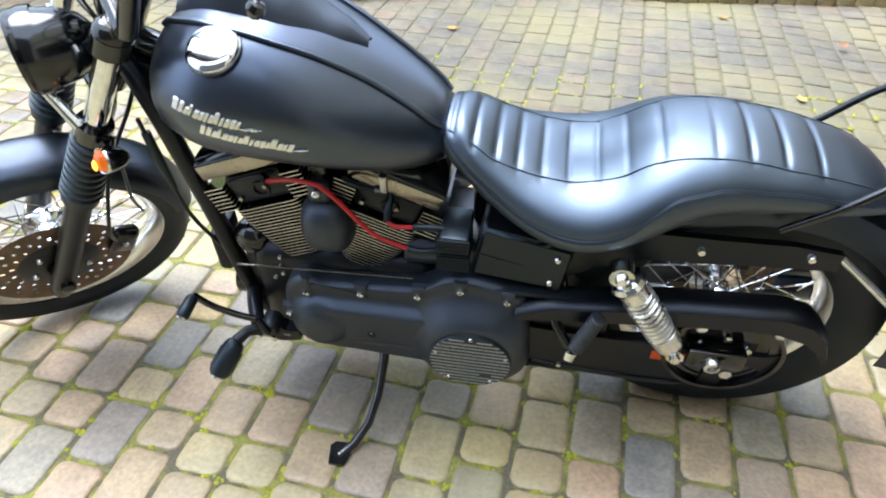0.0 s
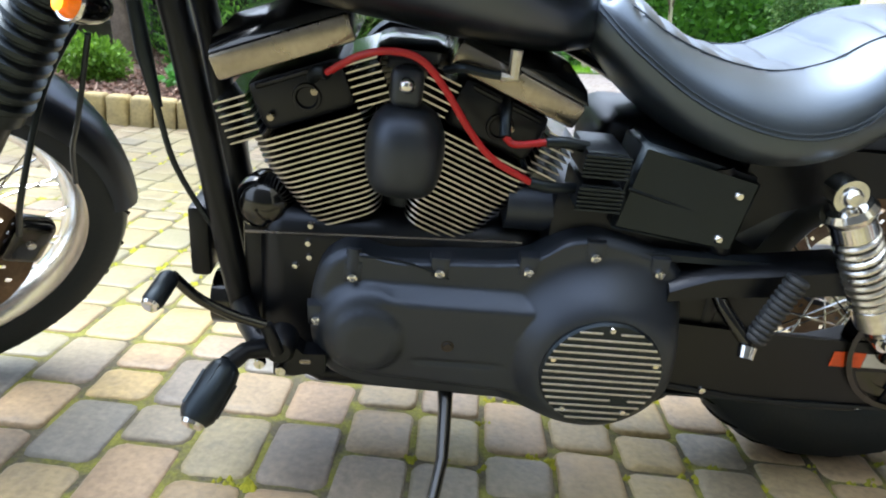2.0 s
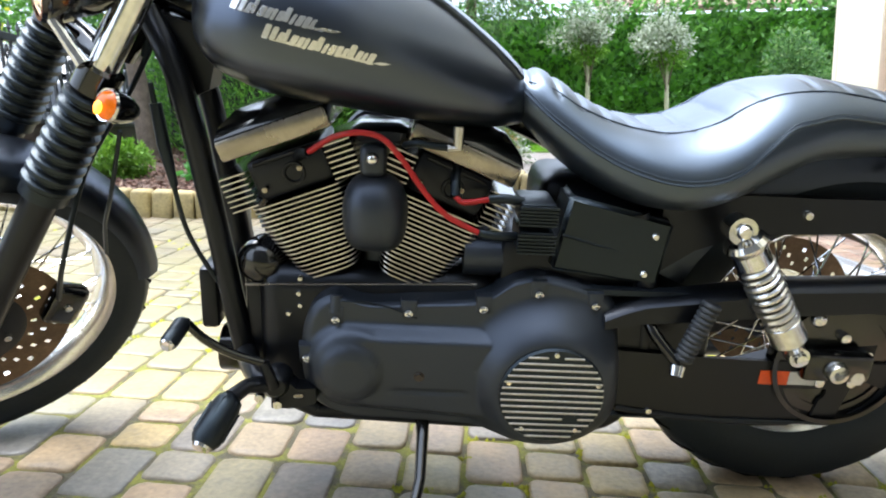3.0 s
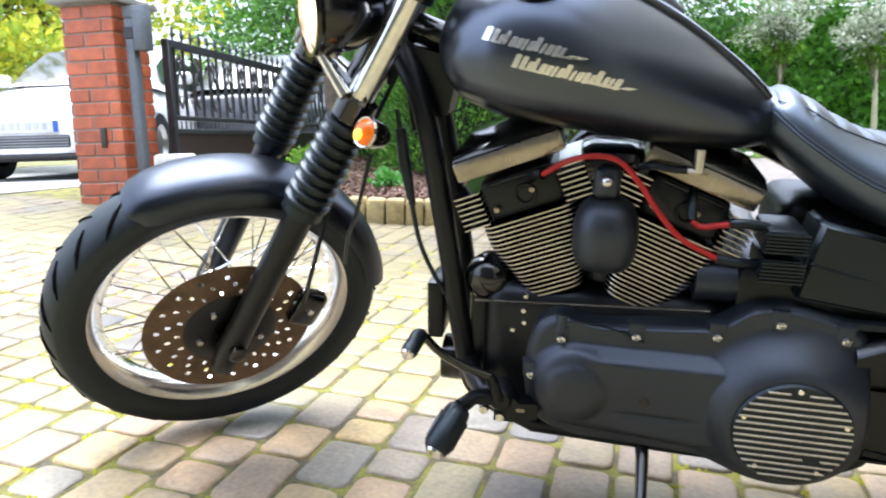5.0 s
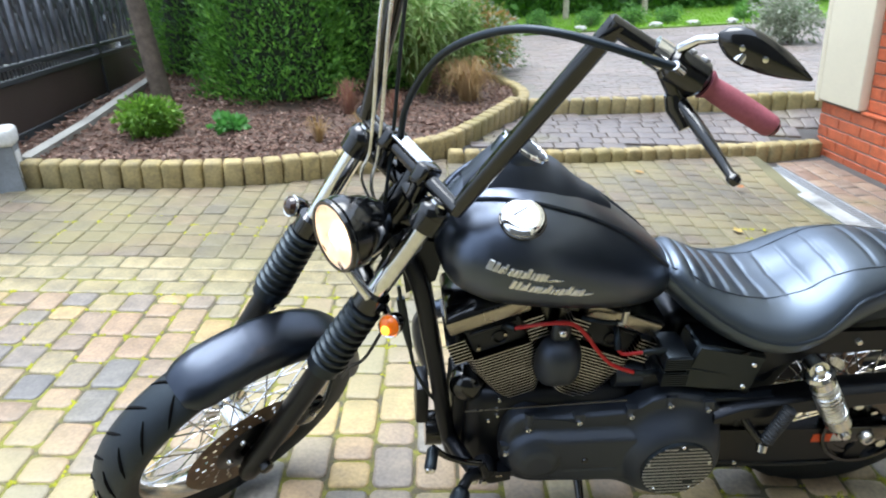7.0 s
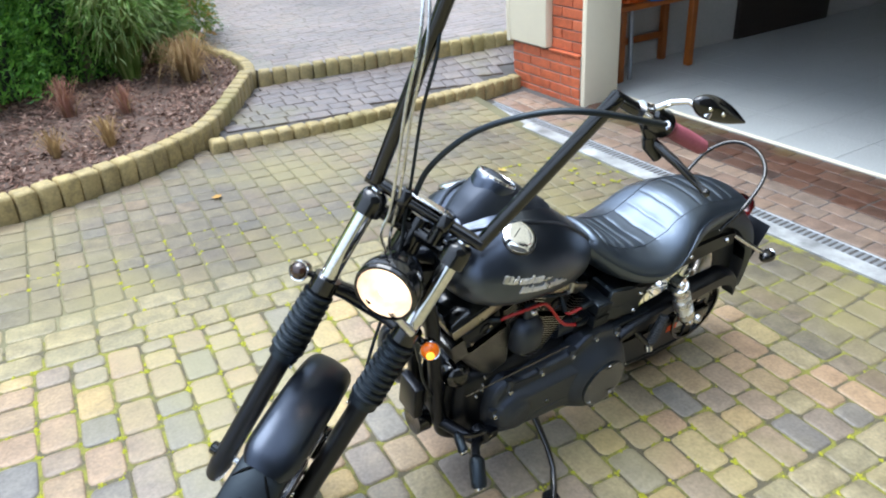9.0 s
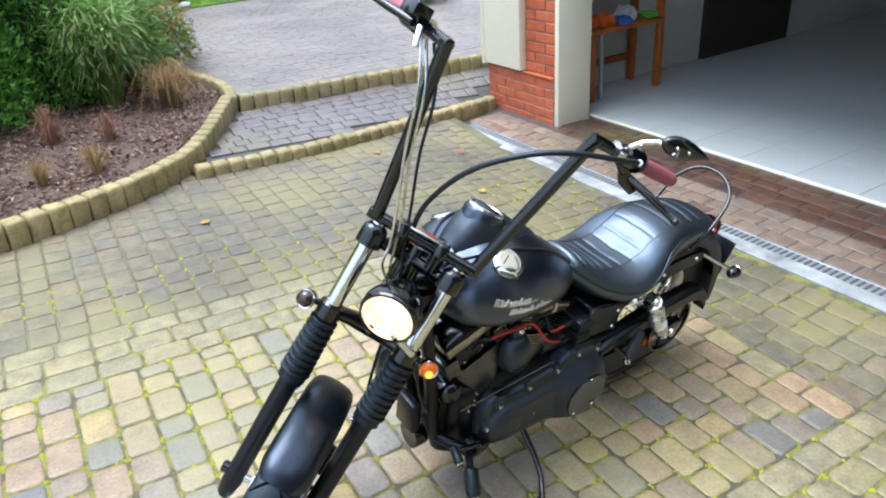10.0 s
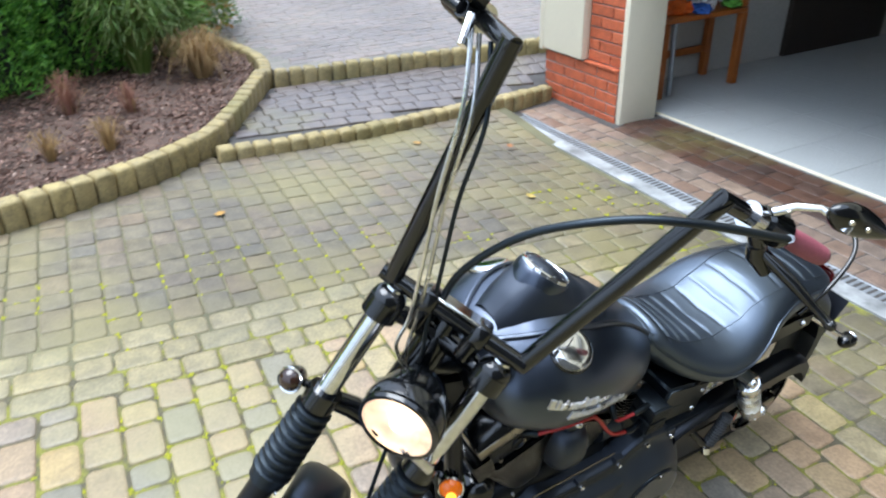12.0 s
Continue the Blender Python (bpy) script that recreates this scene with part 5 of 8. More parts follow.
part("breather_wire", tube([(-0.905, -0.142, 0.398), (-0.87, -0.145, 0.399), (-0.83, -0.143, 0.390), (-0.79, -0.138, 0.372)], 0.0016, 6, 6), M_HOSE, primary, "thin black wire over the cover")

# --- side cover box ---
side_box = part("battery_cover", loft([[Vector((x, y, z)) for x, z in ((-0.570, 0.576), (-0.406, 0.540), (-0.418, 0.434), (-0.590, 0.456))] for y in (-0.04, -0.122)]), M_HOSE, bike, "satin black battery cover with two bolts")
bm = bmesh.new()
bm.from_mesh(side_box.data)
bmesh.ops.bevel(bm, geom=list(bm.edges), offset=0.007, segments=3, affect="EDGES")
for f in bm.faces:
    f.smooth = True
bm.to_mesh(side_box.data)
bm.free()
part("crease", tube([(-0.577, -0.1208, 0.514), (-0.53, -0.1213, 0.502), (-0.472, -0.1203, 0.489)], [0.0030, 0.0026, 0.0012], 6), M_HOSE, side_box)
for x, z in ((-0.434, 0.518), (-0.443, 0.456)):
    part("bolt", lathe([(0.0, 0.0055), (0.004, 0.0055), (0.0065, 0.003), (0.007, 0.0)], 14, frame_of((x, -0.122, z), LEFT)), M_CHROME, side_box)
part("transmission_case", box(-0.665, -0.44, -0.10, 0.09, 0.36, 0.495, 0.02, 2), M_FRAME, bike, "black transmission case behind the primary cover")
part("oil_tank", box(-0.60, -0.40, -0.03, 0.14, 0.42, 0.58, 0.03, 3), M_FRAME, bike)

# --- swing arm, belt guard, rear fender ---
arm = empty("swing_arm")
arm.parent = bike
arm["label"] = "black swing arm with belt guards"
for y in (-0.105, 0.105):
    part("arm", loft([[Vector((x, y + dy, z + dz)) for dy, dz in ((-0.017, h), (0.017, h), (0.017, -h), (-0.017, -h))] for x, z, h in ((-0.50, 0.285, 0.03), (-0.38, 0.268, 0.026), (-0.25, 0.245 + 0.03, 0.026), (-0.15, 0.305, 0.032), (-0.04, 0.32, 0.03))]), M_FRAME, arm)
part("belt_guard", loft([[Vector((x, y, z)) for y, z in ((-0.152, zb), (-0.152, zt - 0.010), (-0.144, zt - 0.002), (-0.122, zt), (-0.095, zt - 0.004), (-0.095, zb))] for x, zt, zb in ((-0.50, 0.396, 0.372), (-0.47, 0.410, 0.378), (-0.44, 0.421, 0.384), (-0.35, 0.434, 0.392), (-0.21, 0.457, 0.408), (-0.09, 0.463, 0.418), (-0.03, 0.466, 0.416), (0.02, 0.452, 0.400), (0.052, 0.420, 0.372), (0.070, 0.370, 0.335))]), M_FRAME, arm, "black upper belt guard")


def holed_plate(outer, holes, y0, y1):
    """A flat plate with holes, given as (x, z) outlines, between two depths."""
    bm = bmesh.new()
    edges = []
    for line in [outer] + holes:
        vs = [bm.verts.new((x, y0, z)) for x, z in line]
        edges += [bm.edges.new((a, b)) for a, b in zip(vs, vs[1:] + vs[:1])]
    bmesh.ops.triangle_fill(bm, edges=edges, use_beauty=True)
    out = bmesh.ops.extrude_face_region(bm, geom=list(bm.faces))
    bmesh.ops.translate(bm, verts=[v for v in out["geom"] if isinstance(v, bmesh.types.BMVert)], vec=(0, y1 - y0, 0))
    bmesh.ops.recalc_face_normals(bm, faces=bm.faces)
    return bm


def arc(cx, cz, r, a0, a1, n):
    return [(cx + r * math.cos(radians(a0 + (a1 - a0) * i / n)), cz + r * math.sin(radians(a0 + (a1 - a0) * i / n))) for i in range(n + 1)]


GUARD = [(-0.475, 0.325), (-0.47, 0.235), (-0.455, 0.216), (-0.355, 0.203), (-0.237, 0.196), (-0.16, 0.199)] + arc(-0.10, 0.310, 0.112, -95, 10, 12) + [(-0.02, 0.318), (-0.24, 0.316), (-0.33, 0.318)]
part("lower_belt_guard", holed_plate(GUARD, [arc(-0.100, 0.300, 0.088, -158, -105, 6) + arc(-0.125, 0.262, 0.018, -60, 20, 3), arc(-0.100, 0.300, 0.088, -78, -18, 6) + arc(-0.055, 0.272, 0.014, 60, 190, 4)], -0.128, -0.121), M_FRAME, arm, "black lower belt guard with openings")
part("guard_flange", tube([(-0.455, -0.126, 0.219), (-0.355, -0.126, 0.206), (-0.237, -0.126, 0.199), (-0.16, -0.126, 0.202)], 0.007, 8), M_FRAME, arm)
part("guard_bolt", lathe([(0.0, 0.006), (0.005, 0.005), (0.006, 0.0)], 12, frame_of((-0.40, -0.129, 0.216), LEFT)), M_CHROME, arm)
part("inner_guard", box(-0.475, -0.315, -0.118, -0.10, 0.30, 0.40, 0.006, 1), M_FRAME, arm)
pulley = part("belt_pulley", lathe([(0.112, -0.014), (0.112, 0.014), (0.104, 0.014), (0.104, 0.003), (0.085, 0.003), (0.085, -0.003), (0.104, -0.003), (0.104, -0.014)], 64, frame_of((-0.10, -0.122, 0.318), LEFT), True), M_GLOSS, arm, "black rear belt pulley")
part("web", lathe([(0.0, 0.004), (0.088, 0.004), (0.090, -0.006), (0.0, -0.006)], 48, frame_of((-0.10, -0.118, 0.318), LEFT)), M_GLOSS, pulley)
for a in range(5):
    an = radians(72 * a + 20)
    part("bolt", lathe([(0.0, 0.012), (0.008, 0.011), (0.009, 0.0)], 12, frame_of((-0.10 + 0.045 * math.cos(an), -0.122, 0.318 + 0.045 * math.sin(an)), LEFT)), M_CHROME, pulley)
for y0, z in ((-0.110, 0.43), (-0.110, 0.206)):
    part("belt", box(-0.62, -0.10, -0.132, -0.112, z - 0.003 - (0.005 if z > 0.3 else 0), z + 0.001, 0.0), M_RUBBER, arm, "black rubber drive belt", smooth=False)
for x, z in ((-0.158, 0.398), (-0.022, 0.404)):
    part("guard_nut", lathe([(0.0, 0.010), (0.007, 0.010), (0.012, 0.006), (0.0135, 0.0)], 16, frame_of((x, -0.136, z), LEFT)), M_CHROME, arm, "chrome guard nut")
part("axle_nut", lathe([(0.012, 0.03), (0.0, 0.03)], 6, frame_of((-0.10, -0.150, 0.318), LEFT)), M_STEEL, arm)
part("axle_nut", lathe([(0.0, 0.004), (0.008, 0.004), (0.009, 0.014), (0.015, 0.013), (0.018, 0.006), (0.0185, 0.0)], 24, frame_of((-0.122, -0.156, 0.317), LEFT)), M_STEEL, arm, "steel axle nut")
part("axle_block", box(-0.17, -0.06, -0.155, -0.128, 0.295, 0.345, 0.008, 2), M_GLOSS, arm)
part("sticker", box(-0.226, -0.178, -0.1296, -0.1285, 0.274, 0.299, 0.0), M_STICKER, arm, "small red-orange sticker", smooth=False)
part("sticker_print", box(-0.177, -0.126, -0.1296, -0.1285, 0.275, 0.298, 0.0), M_WHITEP, arm, "white printed end of the sticker", smooth=False)

fender_prof = [(-0.082, -0.05), (-0.083, -0.02), (-0.074, 0.004), (-0.045, 0.018), (0.0, 0.022), (0.045, 0.018), (0.074, 0.004), (0.083, -0.02), (0.082, -0.05)]


def fender(R, a0, a1, cx, cz, prof, n=36, drop=0.0):
    """A mudguard: the profile (across, out) swept round the wheel from angle a0 to a1 (degrees, 90 on top, 0 rearwards)."""
    rings = []
    for i in range(n + 1):
        a = radians(a0 + (a1 - a0) * i / n)
        rings.append([Vector((cx + (R + o) * math.cos(a), w, cz + (R + o) * math.sin(a))) for w, o in prof])
    bm = loft(rings, False, False, False)
    bmesh.ops.solidify(bm, geom=list(bm.faces), thickness=0.0035)
    return bm


rear_fender = part("rear_fender", fender(0.345, 158, -8, -0.09, 0.315, fender_prof), M_BLACK, bike, "satin black rear fender")
for y in (-0.092, 0.092):
    part("fender_strut", loft([[Vector((x, y + dy, z + dz)) for dy, dz in ((-0.007, h), (0.007, h), (0.007, -h), (-0.007, -h))] for x, z, h in ((-0.42, 0.50, 0.055), (-0.36, 0.535, 0.045), (-0.28, 0.552, 0.031), (-0.18, 0.554, 0.029), (-0.05, 0.560, 0.026), (0.03, 0.557, 0.019))]), M_FRAME, rear_fender, "black fender strut")
    for x, z in ((-0.196, 0.557), (-0.02, 0.566)):
        part("bolt", lathe([(0.0, 0.010), (0.006, 0.009), (0.0085, 0.004), (0.009, 0.0)], 14, frame_of((x, y + math.copysign(0.007, y), z), (0, math.copysign(1, y), 0))), M_CHROME, rear_fender)
tail = part("tail_lamp", dome(0, 0, 0, 0.04, 0.035, 0.035), M_TAIL, bike, "dark red tail lamp", m=Matrix.Translation((0.195, 0, 0.585)) @ pose(0, 0, 0, 10, 0, 90))
plate = part("number_plate", box(-0.09, 0.09, -0.003, 0.003, -0.075, 0.075, 0.002), M_WHITEP, bike, "white number plate with plain bars", m=Matrix.Translation((0.285, 0.02, 0.43)) @ pose(0, 0, 0, 0, 0, 90) @ pose(0, 0, 0, 20, 0, 0))
part("backing", box(-0.092, 0.092, 0.0032, 0.008, -0.077, 0.077, 0.002), M_FRAME, plate, "black plate holder")
for i, w in enumerate((0.02, 0.03, 0.016, 0.022, 0.028)):
    part("bar", box(-0.075 + i * 0.032, -0.075 + i * 0.032 + w, -0.0045, -0.0028, -0.03, 0.03), M_GLOSS, plate, smooth=False)
part("plate_bracket", tube([(0.20, 0, 0.50), (0.27, 0.02, 0.47)], 0.012, 8), M_GLOSS, bike)


def indicator(parent, p, stem_from, lens_mat, facing, stem_mat=None):
    """A bullet turn signal: stem, chrome-lipped shell and lens."""
    sig = empty("turn_signal")
    sig.parent = parent
    sig["label"] = "bullet-shaped turn signal with amber lens"
    fm = frame_of(p, facing) @ Matrix.Scale(0.9, 4)
    part("stem", tube([stem_from, p], 0.008, 10), stem_mat or M_GLOSS, sig)
    part("shell", lathe([(0.0, -0.040), (0.012, -0.036), (0.020, -0.024), (0.0245, -0.006), (0.025, 0.010)], 28, fm), M_GLOSS, sig, "gloss black bullet shell")
    part("rim", lathe([(0.025, 0.008), (0.0265, 0.011), (0.025, 0.015), (0.0225, 0.014)], 28, fm), M_CHROME, sig)
    part("lens", lathe([(0.0225, 0.012), (0.018, 0.020), (0.010, 0.0245), (0.0, 0.026)], 28, fm), lens_mat, sig, "amber lens")
    return sig


M_AMBER_OFF = surface("unlit_amber_lens", (0.03, 0.012, 0.006), 0.15, coat=0.5)
for y in (-0.165, 0.165):
    indicator(bike, Vector((0.165, y, 0.482)), Vector((0.03, y * 0.55, 0.565)), M_AMBER_OFF, (1, 0, 0.05), M_CHROME)

# --- shocks ---
def shock(y):
    top, low = Vector((-0.330, y, 0.550)), Vector((-0.199, y, 0.350))
    d = (low - top).normalized()
    L = (low - top).length
    sh = empty("shock_absorber")
    sh.parent = bike
    sh["label"] = "chrome rear shock absorber with exposed spring"
    fm = frame_of(top, d)
    part("eye", lathe([(0.010, -0.015), (0.021, -0.015), (0.021, 0.015), (0.010, 0.015)], 28, frame_of(top, (0, 1, 0)), True), M_CHROME, sh)
    part("bolt", lathe([(0.0, 0.012), (0.008, 0.011), (0.012, 0.006), (0.0125, 0.0)], 18, frame_of(top + Vector((0, -0.014 if y < 0 else 0.014, 0)), (0, math.copysign(1, y), 0))), M_CHROME, sh)
    part("upper_cup", lathe([(0.014, 0.014), (0.028, 0.018), (0.033, 0.026), (0.031, 0.034), (0.027, 0.038), (0.027, 0.062), (0.022, 0.064)], 32, fm), M_CHROME, sh, "chrome spring cup")
    part("rod", tube([top + d * 0.03, low], 0.0160, 16), M_FRAME, sh)
    turns, n = 9, 9 * 20
    pts = []
    for i in range(n + 1):
        a = 2 * math.pi * turns * i / n
        pts.append(fm @ Vector((0.0245 * math.cos(a), 0.0245 * math.sin(a), 0.062 + 0.112 * i / n)))
    part("spring", tube(pts, 0.0048, 8), M_SPRING, sh, "bright coil spring")
    part("lower_body", lathe([(0.024, 0.170), (0.028, 0.174), (0.028, 0.208), (0.020, 0.216), (0.016, 0.228)], 32, fm), M_STEEL, sh)
    part("lower_eye", lathe([(0.008, -0.013), (0.016, -0.013), (0.016, 0.013), (0.008, 0.013)], 24, frame_of(low, (0, 1, 0)), True), M_CHROME, sh)
    part("lower_bolt", lathe([(0.0, 0.010), (0.009, 0.009), (0.011, 0.0)], 16, frame_of(low + Vector((0, math.copysign(0.013, y), 0)), (0, math.copysign(1, y), 0))), M_CHROME, sh)


shock(-0.165)
shock(0.165)

# --- wheels ---
def wheel(name, R, width, rim_r, m, spokes, label):
    """Wheel turned about its own z: tyre, rim, hub and crossed wire spokes."""
    wh = empty(name)
    wh.parent = bike
    wh.matrix_basis = m
    wh["label"] = label
    h = width / 2
    prof = [(rim_r - 0.004, -h * 0.72), (rim_r + 0.012, -h * 0.86)]
    for i in range(15):
        a = radians(-62 + 124 * i / 14)
        prof.append((R - h * 0.98 + h * 0.98 * math.cos(a) ** 0.8, h * 1.02 * math.sin(a) / math.sin(radians(62))))
    prof += [(rim_r + 0.012, h * 0.86), (rim_r - 0.004, h * 0.72)]
    tyre = part("tyre", lathe(prof, 96), M_RUBBER, wh, "black road tyre with shallow grooves", angle=70)
    grooves = bmesh.new()
    for i in range(26):
        for sgn in (-1, 1):
            a0 = 2 * math.pi * (i + (0.25 if sgn > 0 else 0)) / 26
            pts = []
            for t in (0.12, 0.35, 0.6, 0.85):
                an = radians(62 * t) * sgn
                rr = R - h * 0.98 + h * 0.98 * math.cos(an) ** 0.8 + 0.0003
                zz = h * 1.02 * math.sin(an) / math.sin(radians(62))
                pts.append(Vector((rr * math.cos(a0 + t * 0.22), rr * math.sin(a0 + t * 0.22), zz)))
            add_tube(grooves, pts, [0.0016, 0.0038, 0.0038, 0.0014], 4)
    tagged(part("tread_pattern", grooves, M_GROOVE, tyre), kind="stuff")
    rw = h * 0.74
    part("rim", lathe([(rim_r + 0.010, -rw), (rim_r + 0.012, -rw + 0.004), (rim_r - 0.004, -rw + 0.010), (rim_r - 0.010, -rw * 0.5), (rim_r - 0.024, -rw * 0.30), (rim_r - 0.026, 0), (rim_r - 0.024, rw * 0.30), (rim_r - 0.010, rw * 0.5), (rim_r - 0.004, rw - 0.010), (rim_r + 0.012, rw - 0.004), (rim_r + 0.010, rw), (rim_r + 0.004, rw), (rim_r - 0.008, rw - 0.006), (rim_r - 0.030, rw * 0.2), (rim_r - 0.030, -rw * 0.2), (rim_r - 0.008, -rw + 0.006), (rim_r + 0.004, -rw)], 96, None, True), M_RIM, wh, "satin silver laced rim", angle=50)
    hub = part("hub", lathe([(0.014, -0.062), (0.034, -0.060), (0.036, -0.050), (0.052, -0.046), (0.052, -0.038), (0.026, -0.030), (0.024, 0.030), (0.052, 0.038), (0.052, 0.046), (0.036, 0.050), (0.034, 0.060), (0.014, 0.062)], 40), M_CHROME, wh, "chrome hub")
    for i in range(spokes):
        flange = 0.042 if i % 2 else -0.042
        a = 2 * math.pi * i / spokes
        lead = radians(62 if (i // 2) % 2 else -62)
        p0 = Vector((0.048 * math.cos(a - lead), 0.048 * math.sin(a - lead), flange))
        p1 = Vector(((rim_r - 0.028) * math.cos(a), (rim_r - 0.028) * math.sin(a), flange * 0.22))
        part("spoke", tube([p0, p1], 0.0019, 5), M_CHROME, wh, smooth=True)
    return wh


def drilled_disc(r0, r1, th, rows=(0.2, 0.5, 0.8), n=108):
    """A brake disc with staggered drillings."""
    radii = [r0 + (r1 - r0) * t for t in (0, 0.14, 0.26, 0.38, 0.50, 0.62, 0.74, 0.86, 1.0)]
    bm = bmesh.new()
    vs = [[bm.verts.new((r * math.cos(2 * math.pi * k / n), r * math.sin(2 * math.pi * k / n), 0)) for k in range(n)] for r in radii]
    for j in range(len(radii) - 1):
        for k in range(n):
            if j in (1, 3, 5) and k % 6 == {1: 0, 3: 2, 5: 4}[j]:
                continue
            k2 = (k + 1) % n
            bm.faces.new((vs[j][k], vs[j][k2], vs[j + 1][k2], vs[j + 1][k]))
    bmesh.ops.solidify(bm, geom=list(bm.faces), thickness=th)
    return bm


AXLE_F = Vector((0.032, 0, 0.010))
front_wheel = wheel("front_wheel", 0.308, 0.104, 0.243, STEER @ frame_of(AXLE_F, (0, 1, 0)), 40, "front wheel with wire spokes and drilled disc")
part("brake_disc", drilled_disc(0.080, 0.154, 0.005), M_DISC, front_wheel, "browned drilled brake disc", smooth=False, m=Matrix.Translation((0, 0, 0.070)))
part("disc_carrier", lathe([(0.030, 0.050), (0.082, 0.062), (0.085, 0.071), (0.074, 0.076), (0.040, 0.078), (0.030, 0.078)], 40, None, True), M_FRAME, front_wheel, "black disc carrier")
for i in range(5):
    a = 2 * math.pi * i / 5
    part("disc_bolt", lathe([(0.0, 0.084), (0.006, 0.083), (0.0075, 0.076)], 12, Matrix.Translation((0.058 * math.cos(a), 0.058 * math.sin(a), 0))), M_CHROME, front_wheel)
rear_wheel = wheel("rear_wheel", 0.317, 0.122, 0.208, frame_of((-0.09, 0.022, 0.314), (0, -1, 0)), 40, "rear wheel with wire spokes")
part("brake_disc", drilled_disc(0.075, 0.140, 0.006), M_DISC, rear_wheel, "browned drilled brake disc", smooth=False, m=Matrix.Translation((0, 0, -0.085)))

# --- fork and steering ---
fork = empty("fork")
fork.parent = bike
fork.matrix_basis = STEER
fork["label"] = "telescopic front fork with ribbed rubber gaiters"


def fk(k, l, dp=0.0):
    """A point on a fork leg: k up along it, l to the left."""
    return Vector((0.0316 + 0.0385 * k + dp, l, k))


for l in (-0.105, 0.105):
    leg = empty("fork_leg")
    leg.parent = fork
    part("slider", tube([fk(-0.062, l), fk(-0.052, l), fk(-0.01, l), fk(0.05, l), fk(0.34, l)], [0.016, 0.022, 0.027, 0.0245, 0.0255], 22), M_FRAME, leg, "satin black fork slider")
    n = 9
    pts, rad = [], []
    for i in range(n):
        for q, rr in ((0.0, 0.0275), (0.25, 0.0345), (0.6, 0.0345), (0.85, 0.0275)):
            pts.append(fk(0.333 + (i + q) * 0.165 / n, l))
            rad.append(rr + 0.0045 * (1 - i / n))
    part("gaiter", tube(pts, rad, 24), M_HOSE, leg, "ribbed black rubber gaiter")
    part("gaiter_collar", tube([fk(0.316, l), fk(0.334, l)], 0.0345, 24), M_HOSE, leg)
    part("fork_tube", tube([fk(0.49, l), fk(0.735, l)], 0.0205, 24), M_CHROME, leg, "chrome fork tube")
    part("lower_clamp", tube([fk(0.500, l), fk(0.535, l)], 0.031, 24), M_GLOSS, leg)
    part("upper_clamp", tube([fk(0.705, l), fk(0.738, l)], 0.0315, 24), M_GLOSS, leg)
    part("fork_cap", lathe([(0.030, 0.0), (0.029, 0.010), (0.022, 0.019), (0.010, 0.024), (0.0, 0.025)], 28, frame_of(fk(0.738, l), (0.068, 0, 1))), M_GLOSS, leg, "gloss black domed cap")
    part("cap_plug", lathe([(0.017, 0.018), (0.016, 0.0255), (0.0, 0.0275)], 20, frame_of(fk(0.738, l), (0.068, 0, 1))), M_CHROME, leg)
    part("axle_nut", lathe([(0.016, 0.0), (0.016, 0.014), (0.011, 0.018), (0.0, 0.018)], 18, frame_of(Vector((AXLE_F.x, l, AXLE_F.z)) + Vector((0, math.copysign(0.022, l), 0)), (0, math.copysign(1, l), 0))), M_GLOSS, leg)
part("axle", tube([(AXLE_F.x, -0.13, AXLE_F.z), (AXLE_F.x, 0.13, AXLE_F.z)], 0.010, 14), M_STEEL, fork)
part("lower_yoke", tube([(0.045, -0.108, 0.516), (0.020, -0.055, 0.516), (0.005, 0.0, 0.516), (0.020, 0.055, 0.516), (0.045, 0.108, 0.516)], [0.017, 0.020, 0.026, 0.020, 0.017], 14), M_GLOSS, fork, "gloss black lower yoke")
part("upper_yoke", tube([(0.058, -0.108, 0.721), (0.026, -0.055, 0.719), (0.008, 0.0, 0.718), (0.026, 0.055, 0.719), (0.058, 0.108, 0.721)], [0.016, 0.018, 0.024, 0.018, 0.016], 14), M_GLOSS, fork, "gloss black upper yoke")
part("headlamp_bracket", tube([(0.06, 0.0, 0.53), (0.10, 0.0, 0.545), (0.095, 0, 0.57)], 0.012, 10), M_GLOSS, fork)
part("lamp_bracket", tube([(0.079, 0.112, 0.534), (0.105, 0.080, 0.552), (0.132, 0.050, 0.572)], [0.011, 0.009, 0.008], 10), M_CHROME, fork, "chrome headlamp bracket")
part("brake_caliper", box(-0.115, -0.055, 0.060, 0.096, 0.055, 0.135, 0.014, 3), M_GLOSS, fork, "black front brake caliper")
part("caliper_bolt", lathe([(0.0, 0.006), (0.006, 0.005), (0.007, 0.0)], 12, frame_of((-0.085, 0.096, 0.10), (0, 1, 0))), M_STEEL, fork)
part("brake_hose", tube([(-0.06, 0.10, 0.12), (-0.02, 0.125, 0.22), (-0.01, 0.075, 0.36), (-0.03, 0.04, 0.50), (-0.03, 0.02, 0.66)], 0.0042, 8, 6), M_HOSE, fork)
part("cable_hanger", tube([(0.01, 0.145, 0.47), (-0.03, 0.135, 0.36), (-0.06, 0.11, 0.29), (-0.10, 0.09, 0.22)], 0.0035, 8, 6), M_HOSE, fork)

f_prof = [(-0.060, -0.030), (-0.062, -0.018), (-0.059, -0.006), (-0.051, 0.007), (-0.036, 0.0145), (-0.018, 0.0172), (0.0, 0.0180), (0.018, 0.0172), (0.036, 0.0145), (0.051, 0.007), (0.059, -0.006), (0.062, -0.018), (0.060, -0.030)]


